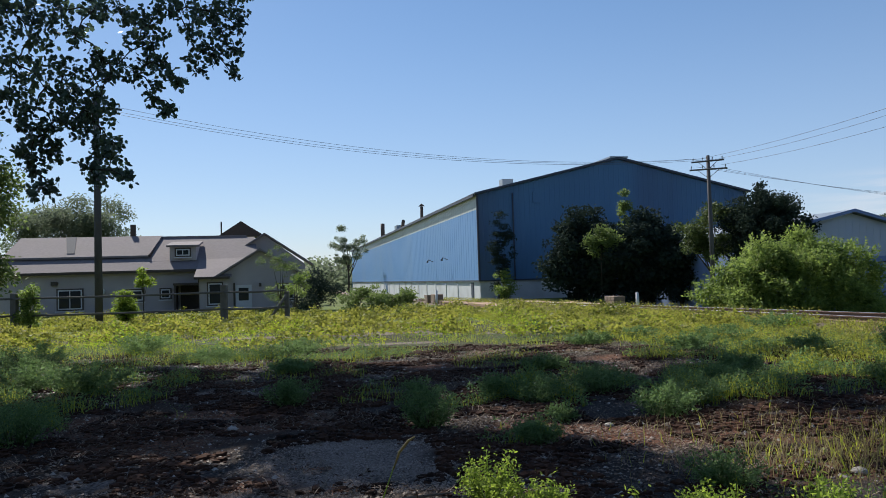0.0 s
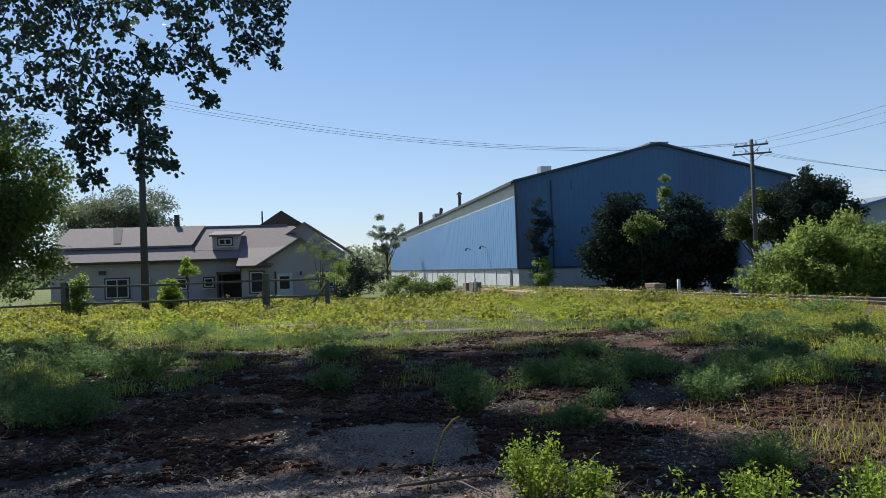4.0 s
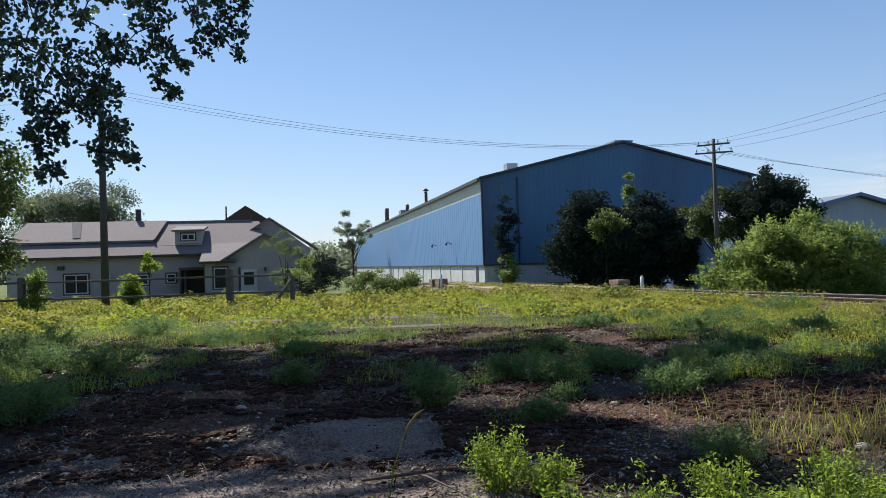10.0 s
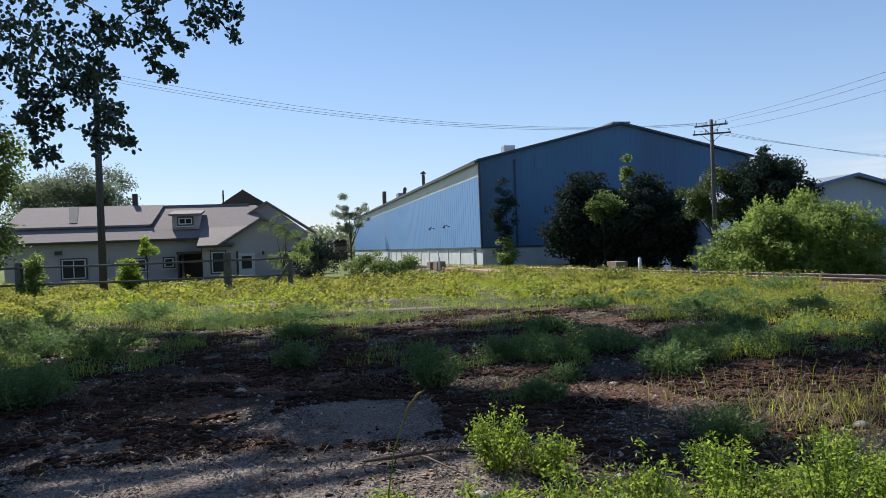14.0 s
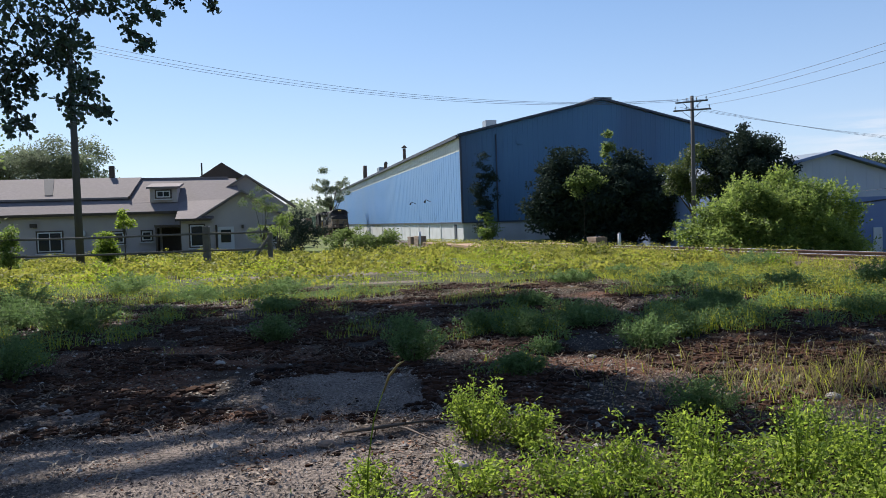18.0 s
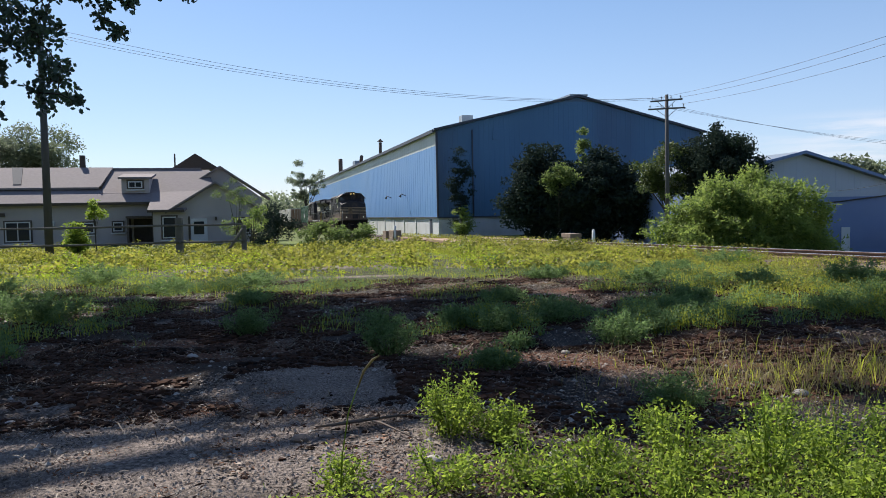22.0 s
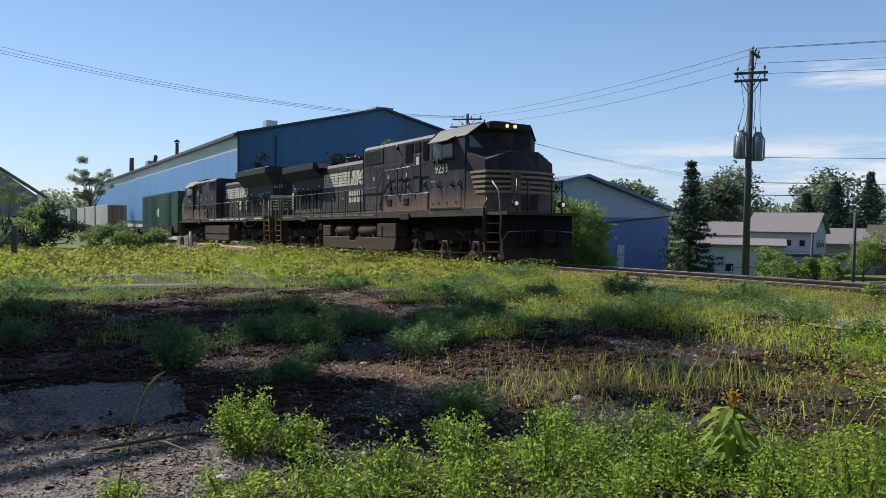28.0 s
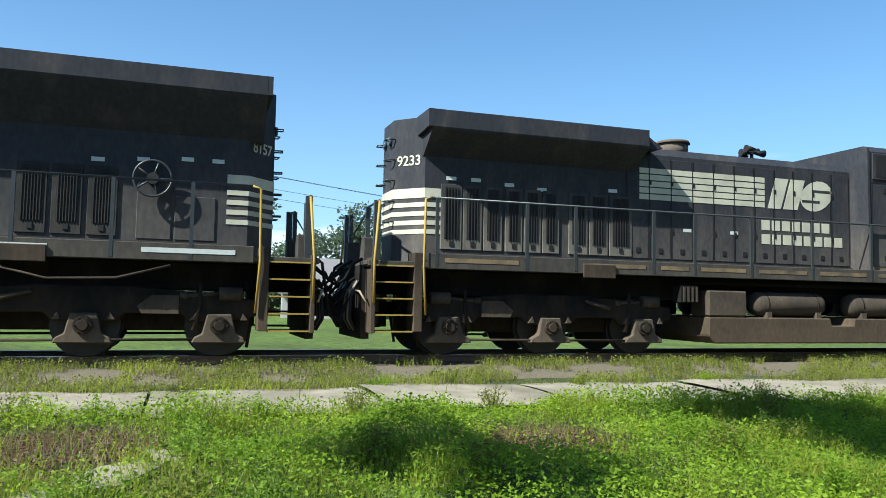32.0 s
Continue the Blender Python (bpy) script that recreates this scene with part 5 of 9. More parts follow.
tree("vine_shrub", -14.7, 36.9, 1.9, -0.2, 0.4, 0.4, 22, 0.34, 4200, 0.11, M_LEAF_WEED, "leafy vine climbing the fence", "vine", trunk_r=0.05)
tree("vine_shrub", -13.9, 37.0, 2.7, 1.7, 0.5, 0.4, 8, 0.25, 900, 0.11, M_LEAF_WEED, "loose leafy vine shoots over the fence", "vine", trunk_r=0.03)
tree("vine_shrub", -18.5, 35.3, 2.0, -0.3, 0.45, 0.4, 20, 0.32, 3400, 0.11, M_LEAF_BUSH, "vine-grown bush on a fence post", "vine", trunk_r=0.05)
tree("dark_bush", -7.2, 48.0, 2.1, -0.1, 1.4, 1.3, 24, 0.55, 5000, 0.13, M_LEAF_DARK, "round dark bush beside the house", "bush", trunk_r=0.07)
tree("scrub_bush", -3.9, 41.8, 1.5, -0.1, 1.5, 1.2, 22, 0.42, 4200, 0.12, M_LEAF_TREE, "scrubby green bush beside the track", "bush", trunk_r=0.05)
tree("scrub_bush", -2.0, 42.5, 1.3, -0.1, 1.0, 0.9, 14, 0.4, 2600, 0.12, M_LEAF_TREE, "scrubby green bush beside the track", "bush", trunk_r=0.05)
tree("tall_tree", -18.5, 169.0, 13.4, 3.0, 4.6, 4.0, 40, 0.9, 9000, 0.26, M_LEAF_FAR, "airy tree at the end of the warehouse", trunk_r=0.25)
# growth against the warehouse gable; lit tops and shaded mass are set by leaf colour
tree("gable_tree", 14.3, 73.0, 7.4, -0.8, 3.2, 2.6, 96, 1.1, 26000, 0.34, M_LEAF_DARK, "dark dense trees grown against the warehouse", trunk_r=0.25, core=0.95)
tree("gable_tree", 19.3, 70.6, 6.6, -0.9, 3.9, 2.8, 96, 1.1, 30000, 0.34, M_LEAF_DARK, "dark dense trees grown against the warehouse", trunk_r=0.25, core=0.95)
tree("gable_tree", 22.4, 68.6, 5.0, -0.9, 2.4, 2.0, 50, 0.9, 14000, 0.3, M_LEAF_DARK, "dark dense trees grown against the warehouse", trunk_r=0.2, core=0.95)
tree("gable_tree", 18.6, 72.8, 9.6, 4.6, 0.6, 0.7, 24, 0.42, 2400, 0.2, M_LEAF_TREE, "treetop with sunlit leaf colour before the dark growth", trunk_r=0.03)
tree("gable_tree", 15.2, 68.6, 6.1, 3.6, 1.4, 1.2, 20, 0.6, 3200, 0.2, M_LEAF_TREE, "treetop with half-lit leaf colour before the dark growth", trunk_r=0.03)
tree("gable_tree", 21.4, 58.4, 6.7, 2.6, 2.6, 1.8, 34, 0.7, 8000, 0.2, M_LEAF_MID, "leafy tree behind the pole with half-lit leaf colour", trunk_r=0.15)
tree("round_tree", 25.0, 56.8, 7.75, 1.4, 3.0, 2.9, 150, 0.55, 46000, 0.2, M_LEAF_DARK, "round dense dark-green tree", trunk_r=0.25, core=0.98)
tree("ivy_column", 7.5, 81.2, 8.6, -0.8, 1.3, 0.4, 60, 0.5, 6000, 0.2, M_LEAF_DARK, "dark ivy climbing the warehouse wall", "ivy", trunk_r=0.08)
tree("ivy_column", 7.4, 79.8, 3.2, -0.8, 0.9, 0.6, 12, 0.6, 1300, 0.22, M_LEAF_BUSH, "sunlit shrub at the foot of the warehouse", "shrub", trunk_r=0.05)
# the broad sunlit bush beyond the rails
bg = ground_z(15.0, 33.6)
bush = empty("broad_bush", pose(15.0, 33.6, bg - 0.1), "broad sunlit green bush beyond the rails", "bush")


def leaf_shoots(name, S, D, length, per, size, material, parent, wide=0.42):
    """Leafy shoots: leaves set in turn along straight twigs that start at S and run along D."""
    k = len(S)
    f = np.tile(np.linspace(0.12, 1.0, per), k).reshape(-1, 1)
    L = np.repeat(np.asarray(length).reshape(-1, 1) * np.ones((k, 1)), per, 0)
    base, way = np.repeat(S, per, 0), np.repeat(unit(D), per, 0)
    P = base + way * L * f + np.array([0, 0, -0.12]) * L * f * f
    U = unit(unit(np.cross(way, RNG.normal(size=(k * per, 3)))) + way * (0.35 + 0.9 * f ** 3) - np.array([0, 0, 0.25]))
    V = unit(np.cross(U, RNG.normal(size=(k * per, 3)) + np.array([0, 0, 1.2])))
    q = size * RNG.uniform(0.65, 1.25, (k * per, 1)) * (1.1 - 0.45 * f)
    co = np.stack([P, P + U * q * 0.45 + V * q * wide * 0.5, P + U * q, P + U * q * 0.45 - V * q * wide * 0.5], 1).reshape(-1, 3)
    return mesh_from_arrays(name, co, np.full(len(P), 4, np.int32), material, parent)


def dome_shoots(cx, cy, rx, ry, rz, count, depth=0.45):
    """Starts and ways of shoots over a lumpy dome that stands on the ground."""
    d = unit(RNG.normal(size=(count, 3)))
    d[:, 2] = np.abs(d[:, 2]) * 1.15 - 0.1
    d = unit(d)
    lump = 0.86 + 0.13 * np.sin(d[:, :1] * 6.3 + 1.0) * np.sin(d[:, 1:2] * 7.1) + 0.09 * np.sin(d[:, 2:3] * 13 + d[:, :1] * 9)
    r = lump * (1 - depth * RNG.random((count, 1)) ** 2)
    S = d * np.array([rx, ry, rz]) * r + np.array([cx, cy, 0.1])
    D = d * np.array([1, 1, 0.6]) + np.array([0, 0, 0.75]) + 0.35 * RNG.normal(size=(count, 3))
    return S, D


for k in range(12):
    an = k * 2.4
    e = Vector((0.4 + 2.4 * math.cos(an), 1.6 * math.sin(an), 2.0 + 0.7 * math.sin(k * 1.7)))
    part("branch", rod([(e.x * 0.1 + 0.3, e.y * 0.1, 0), (e.x * 0.6, e.y * 0.6, e.z * 0.55), tuple(e)], [0.07, 0.04, 0.01], 6), M_BARK, bush)
S, D = dome_shoots(0.95, -0.15, 4.15, 2.8, 3.3, 4300)
leaf_shoots("crown", S, D, RNG.uniform(0.4, 0.9, len(S)), 13, 0.21, M_LEAF_BUSH, bush)


def spruce(x, y, top, r, label):
    g = ground_z(x, y)
    t = empty("spruce_tree", pose(x, y, g - 0.1), label, "spruce", "spruces beyond the track")
    H = top - g
    part("trunk", tube((0, 0, 0), (0, 0, H), 0.18, 0.02, 8), M_BARK, t)
    pts = []
    z = 0.9
    while z < H:
        k = 1 - z / H
        nb = int(5 + 5 * k)
        for b in range(nb):
            # limbs droop, then lift at their tips, and carry flat fans of needles
            an = (b + RNG.uniform(-0.3, 0.3)) * 2 * math.pi / nb + z
            rr = r * (0.12 + 0.88 * k) * RNG.uniform(0.6, 1.15)
            m = int(30 + 60 * rr)
            s = RNG.random(m) ** 0.65
            fan = RNG.normal(size=m) * 0.17 * (1.1 - s) * rr
            drop = -0.34 * s * rr + 0.22 * s ** 3 * rr - np.abs(RNG.normal(size=m)) * 0.10
            q = np.stack([np.cos(an) * s * rr - np.sin(an) * fan, np.sin(an) * s * rr + np.cos(an) * fan, z + drop], 1)
            pts.append(q + RNG.normal(size=(m, 3)) * 0.03)
        z += RNG.uniform(0.34, 0.52) * (0.55 + 0.6 * k)
    leaves("crown", np.concatenate(pts), 0.22, M_NEEDLE, t, 0.3, 0.5)


spruce(34.5, 46.7, 6.5, 2.7, "dark pointed spruce tree beside the barn")
spruce(68.0, 66.4, 7.0, 3.4, "dark far spruce tree behind the houses")
spruce(70.3, 64.0, 8.0, 3.4, "dark far spruce tree behind the houses")
spruce(66.5, 69.0, 5.8, 3.0, "dark far spruce tree behind the houses")
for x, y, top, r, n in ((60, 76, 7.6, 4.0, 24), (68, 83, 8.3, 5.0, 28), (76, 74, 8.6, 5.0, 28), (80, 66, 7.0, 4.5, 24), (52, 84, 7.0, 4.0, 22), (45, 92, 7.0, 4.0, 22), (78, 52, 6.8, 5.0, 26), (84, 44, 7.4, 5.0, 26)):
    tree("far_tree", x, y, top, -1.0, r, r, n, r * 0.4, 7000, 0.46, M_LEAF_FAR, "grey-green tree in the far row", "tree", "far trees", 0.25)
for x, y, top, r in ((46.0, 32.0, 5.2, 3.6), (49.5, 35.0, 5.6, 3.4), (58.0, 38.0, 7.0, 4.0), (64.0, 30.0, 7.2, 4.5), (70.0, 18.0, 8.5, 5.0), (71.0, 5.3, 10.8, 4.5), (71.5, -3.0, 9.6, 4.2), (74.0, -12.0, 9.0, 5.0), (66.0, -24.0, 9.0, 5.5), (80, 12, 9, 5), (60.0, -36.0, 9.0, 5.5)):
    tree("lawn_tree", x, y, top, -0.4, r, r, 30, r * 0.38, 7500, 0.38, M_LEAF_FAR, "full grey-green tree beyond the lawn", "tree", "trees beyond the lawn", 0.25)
for x, y, top, r in ((34.0, 37.2, 0.25, 1.7), (35.6, 36.0, 0.1, 1.2), (32.4, 31.5, 0.35, 0.7), (51.6, 47.4, 1.3, 2.0)):
    tree("lawn_bush", x, y, top, -1.8, r, r * 0.7, 22, r * 0.3, 3800, 0.15, M_LEAF_BUSH, "sunlit bush before the far houses", "bush", "bushes beyond the track", 0.08)

# far woods along the horizon; distance haze is put into their pale leaf colour
wood = []
for _ in range(620):
    an = radians(RNG.uniform(-130, 62))
    d = RNG.uniform(190, 280)
    x, y = -math.sin(an) * d, math.cos(an) * d
    p = Vector((x, y, 0))
    if -8 < p.dot(AN) - TRACK_FAR < 45 and p.dot(AX) < 245:
        continue
    r = RNG.uniform(4, 8)
    wood.append((x, y, RNG.uniform(0.5, 5.0) * d / 220, r * 1.2, r * 1.2, r * 0.75))
for _ in range(210):
    # a wooded rise where the track runs out of sight
    p = at(RNG.uniform(258, 330), RNG.uniform(-75, 12), 0)
    r = RNG.uniform(3, 6)
    wood.append((p.x, p.y, RNG.uniform(0.0, 8.0), r * 1.2, r * 1.2, r * 0.7))
# unseen leaves behind the viewer, added to block low sky light on upright faces
sky_blocker = []
for _ in range(150):
    an = radians(RNG.uniform(98, 226))
    d = RNG.uniform(34, 52)
    r = RNG.uniform(2.5, 4.5)
    sky_blocker.append((-math.sin(an) * d, math.cos(an) * d, RNG.uniform(1.0, 13.0), r, r, r * 0.9))
tagged(leaves("unseen_wood_edge", blob_points(sky_blocker, 16000, 0.3), 1.0, M_LEAF_DARK, None, 0.8), "unseen dense wood behind the lot, added to cut sky light", "woods", kind="stuff")
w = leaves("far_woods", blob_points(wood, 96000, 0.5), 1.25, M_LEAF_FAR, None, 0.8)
tagged(w, "green woods along the horizon with haze in their leaf colour", "woods", kind="stuff")
# ---- ground cover ----
def gz_many(P):
    return np.array([ground_z(x, y) for x, y in P])


def blade_mesh(name, P, Z, height, width, material, label, category, lean=0.5):
    """Bent grass blades: a quad and a tip."""
    n = len(P)
    base = np.c_[P, Z]
    an = RNG.uniform(0, 2 * np.pi, n)
    side = np.c_[np.cos(an), np.sin(an), np.zeros(n)] * (np.asarray(width) * RNG.uniform(0.6, 1.3, n)).reshape(-1, 1)
    bend = unit(np.c_[RNG.normal(size=(n, 2)), np.zeros(n)])
    H = (np.asarray(height) * RNG.uniform(0.45, 1.25, n)).reshape(-1, 1)
    k = RNG.uniform(0.1, lean, (n, 1))
    mid = base + np.array([0, 0, 1]) * H * 0.55 + bend * H * k * 0.35
    tip = base + np.array([0, 0, 1]) * H * (1 - 0.25 * k) + bend * H * k
    co = np.stack([base - side, base + side, mid + side * 0.7, mid - side * 0.7, mid - side * 0.7, mid + side * 0.7, tip], 1).reshape(-1, 3)
    ob = mesh_from_arrays(name, co, np.tile([4, 3], n).astype(np.int32), material)
    return tagged(ob, label, category, kind="stuff")


def bed_many(P):
    """Ground, or the ballast bed where it lies higher."""
    a, n = tn(P)
    rail = RAIL_Z + GRADE * np.clip(a, -150, 110)
    return np.maximum(gz_many(P), rail + np.interp(n - np.array([bend(v) for v in a]), (-2.6, -1.75), (-0.34, -0.16)) * (n > -2.6) - 5.0 * (n <= -2.6))


def noise_mask(P, scale, seed):
    return np.array([noise.noise((x * scale, y * scale, seed)) for x, y in P])


def scatter(n, x0, x1, y0, y1):
    return np.c_[RNG.uniform(x0, x1, n), RNG.uniform(y0, y1, n)]


def tn(P):
    a = P[:, 0] * AX.x + P[:, 1] * AX.y
    n = P[:, 0] * AN.x + P[:, 1] * AN.y - TRACK_FAR
    return a, n


def cleared(P):
    """True where the lot lies bare, with dead moss and soil and hardly a blade."""
    rag = 0.45 * noise_mask(P, 1.5, 131.0) + 0.2 * noise_mask(P, 4.0, 132.0)
    out = np.zeros(len(P), bool)
    for cx, cy, rx, ry in ((2.0, 17.0, 2.8, 1.1), (4.7, 15.2, 1.5, 0.9), (5.2, 9.0, 1.4, 0.7), (5.7, 7.8, 1.1, 0.8), (1.2, 9.0, 1.3, 0.6), (2.3, 8.0, 1.2, 0.7), (0.4, 13.2, 1.6, 0.8), (4.0, 13.2, 1.1, 0.6)):
        out |= np.hypot((P[:, 0] - cx) / rx, (P[:, 1] - cy) / ry) + rag < 0.9
    return out & (RNG.random(len(P)) > 0.06)


# lush bright turf to the right, between the lot and the concrete strip
P = scatter(230000, 1.5, 13.5, -12, 9.5)
a, n = tn(P)
edge = 0.9 * P[:, 1] + 1.6 + 1.6 * noise_mask(P, 0.45, 3.0) + 1.0 * noise_mask(P, 1.4, 31.0) + RNG.normal(size=len(P)) * 0.9
rag = 0.7 * noise_mask(P, 1.6, 71.0) + 0.15 * RNG.normal(size=len(P))
bare = (np.hypot((P[:, 0] - 8.2) / 1.1, (P[:, 1] - 1.5) / 1.3) + rag < 0.9) | (np.hypot((P[:, 0] - 8.9) / 0.8, (P[:, 1] + 3.2) / 0.9) + rag < 0.9) | (np.hypot((P[:, 0] - 9.6) / 1.0, (P[:, 1] - 5.4) / 0.8) + rag < 0.9)
keep = (n < -5.45) & (P[:, 0] > edge) & (~bare | (RNG.random(len(P)) < 0.08)) & (np.hypot(P[:, 0] - 0.5, P[:, 1] + 0.4) > 1.8)
P = P[keep]
Z = gz_many(P)
tall = 0.4 + 1.5 * np.clip(noise_mask(P, 0.9, 61.0) + 0.4 * noise_mask(P, 3.1, 62.0) + 0.25, 0, 1.2)
sort = noise_mask(P, 0.6, 63.0) + 0.22 * RNG.normal(size=len(P))
pick = sort > 0.02
blade_mesh("turf_grass", P[pick], Z[pick], 0.24 * tall[pick], 0.0045, M_GRASS, "lush bright green grass", "grass", 1.0)
for _ in range(2):
    Q = P + RNG.normal(size=P.shape) * 0.05
    sel = ~pick | (RNG.random(len(P)) < 0.35)
    up = RNG.random(len(P)) ** 0.7 * 0.26 * tall
    tagged(leaves("turf_leaves", np.c_[Q, Z + 0.01 + up][sel], 0.043, M_TURF, None, 0.5, -0.1, 0.35), "small-leaved bright green herbs among the grass", "weeds", kind="stuff")

# weeds along the rails and between strip and track
T = np.c_[RNG.uniform(-16, 34, 120000), RNG.uniform(-3.65, -1.0, 120000)]
T = T[RNG.random(len(T)) < np.clip((-0.9 - T[:, 1]) / 0.5, 0.3, 1)]
P = T[:, :1] * np.array([[AX.x, AX.y]]) + (T[:, 1:] + TRACK_FAR) * np.array([[AN.x, AN.y]])
keep = noise_mask(P, 0.8, 5.0) + 0.5 * noise_mask(P, 2.5, 15.0) > -0.12
P = P[keep]
Z = bed_many(P)
blade_mesh("trackside_grass", P[::3], Z[::3], 0.18, 0.006, M_GRASS, "weedy grass along the ballast", "grass", 0.8)
Q = P[::3]
blade_mesh("trackside_straw", P[1::2] + RNG.normal(size=P[1::2].shape) * 0.06, Z[1::2], 0.15, 0.004, M_DRYGRASS, "dry straw along the ballast", "grass", 1.0)
tagged(leaves("trackside_weeds", np.c_[Q, Z[::3] + RNG.uniform(0.02, 0.2, len(Q))], 0.042, M_LEAF_VINE, None, 0.6), "yellow-green weeds along the ballast", "weeds", kind="stuff")
T = np.c_[RNG.uniform(6, 40, 40000), RNG.uniform(-7.5, -3.4, 40000)]
P = T[:, :1] * np.array([[AX.x, AX.y]]) + (T[:, 1:] + TRACK_FAR) * np.array([[AN.x, AN.y]])
P = P[noise_mask(P, 0.5, 41.0) > -0.3]
Z = gz_many(P)
tagged(leaves("verge_weeds", np.c_[P, Z + RNG.uniform(0.02, 0.26, len(P))], 0.045, M_LEAF_VINE, None, 0.5), "yellow-green weeds on the verge", "weeds", kind="stuff")
T = np.c_[RNG.uniform(18, 66, 26000), RNG.uniform(-3.4, -1.15, 26000)]
Q = T[:, :1] * np.array([[AX.x, AX.y]]) + (T[:, 1:] + TRACK_FAR) * np.array([[AN.x, AN.y]])
Q = Q[noise_mask(Q, 0.7, 43.0) > -0.25]
tagged(leaves("rail_weeds", np.c_[Q, bed_many(Q) + 0.42 * RNG.random(len(Q)) ** 1.3], 0.07, M_LEAF_VINE, None, 0.5), "yellow-green weeds standing before the rails", "weeds", kind="stuff")
blade_mesh("verge_grass", P[::2], Z[::2], 0.2, 0.006, M_GRASS, "uneven green grass on the verge", "grass", 0.8)
P = scatter(14000, 2, 18, -14, 20)
a, n = tn(P)
P = P[((n > -5.6) & (n < -5.3)) | ((n > -3.7) & (n < -3.45)) | (np.abs(n + 4.5) < 0.06)]
blade_mesh("crack_grass", P, gz_many(P) + 0.03, 0.16, 0.006, M_GRASS, "grass along the edges and cracks of the concrete", "grass", 0.8)

# yellow-green creeping vine between the lot and the track
P = scatter(420000, -30, 16, 12, 44)
a, n = tn(P)
lo = 18.5 + np.clip((P[:, 0] + 1) / 3, 0, 1) - 0.36 * np.maximum(P[:, 0], 0) + 1.8 * noise_mask(P, 0.25, 9.0)
dens = np.clip((P[:, 1] - lo) / 3.0, 0, 1)
dens *= np.where(np.hypot((P[:, 0] + 2.8) / 3.0, (P[:, 1] - 22.9) / 0.8) < 1, 0.1, 1) * np.where(np.hypot((P[:, 0] + 1.2) / 2.2, (P[:, 1] - 18.9) / 0.6) < 1, 0.15, 1)
keep = (n < -2.2) & (RNG.random(len(P)) < dens) & (noise_mask(P, 0.9, 2.0) > -0.2)
P = P[keep]
mound = noise_mask(P, 0.42, 6.0) + 0.45 * noise_mask(P, 1.3, 26.0)
hgt = 0.05 + 0.85 * np.clip(mound + 0.02, 0, 1)
Z = gz_many(P) + RNG.uniform(0.25, 1.0, len(P)) * hgt
green = (noise_mask(P, 0.22, 36.0) + 0.25 * RNG.normal(size=len(P)) + 0.045 * (25 - P[:, 1])) > 0.12
full = RNG.random(len(P)) < np.clip(0.34 + 3.0 * (mound + 0.10), 0.16, 1)
sel = ~green & full
tagged(leaves("creeping_vine", np.c_[P, Z][sel], 0.11, M_LEAF_VINE, None, 0.8, 0.1, 0.25), "yellow-green creeping vine over the ground", "vine", kind="stuff")
sel = green & full
tagged(leaves("green_creeper", np.c_[P, Z][sel], 0.06, M_TURF, None, 0.6, 0.0, 0.3), "mid-green weeds among the creeping vine", "weeds", kind="stuff")
P = P[::16]
blade_mesh("vine_grass", P, gz_many(P), 0.26, 0.006, M_GRASS, "green grass among the creeping vine", "grass", 0.6)

# grass thinly over the lot, in patches
P = scatter(150000, -14, 9.5, 3.2, 21)
a, n = tn(P)
m = noise_mask(P, 0.55, 11.0) + 0.5 * noise_mask(P, 1.7, 12.0)
slab = np.hypot((P[:, 0] + 1.2) / 1.5, (P[:, 1] - 7.3) / 1.0) < 1
left = np.clip((-P[:, 0] - 4.5) / 4, 0, 0.5)
far = np.clip((P[:, 1] - 13) / 8, 0, 0.4)
right = np.clip((P[:, 0] - 5.5) / 6, 0, 0.3)
keep = (m > 0.44 - left - far - right) & ~slab & ~cleared(P) & (n < -3) & ~((P[:, 0] < 0.2) & (P[:, 1] < 9.5))
P = P[keep]
Z = gz_many(P)
pick = RNG.random(len(P)) < 0.3
blade_mesh("lot_grass", P[pick], Z[pick], 0.15, 0.004, M_GRASS, "patchy green grass over the lot", "grass", 0.8)
W = np.repeat(P[~pick], 2, 0) + RNG.normal(size=(2 * (~pick).sum(), 2)) * 0.05
tagged(leaves("lot_weeds", np.c_[W, np.repeat(Z[~pick], 2) + 0.2 * RNG.random(len(W)) ** 1.5], 0.034, M_LEAF_SAGE, None, 0.4, -0.2, 0.2), "low feathery weeds over the lot", "weeds", kind="stuff")
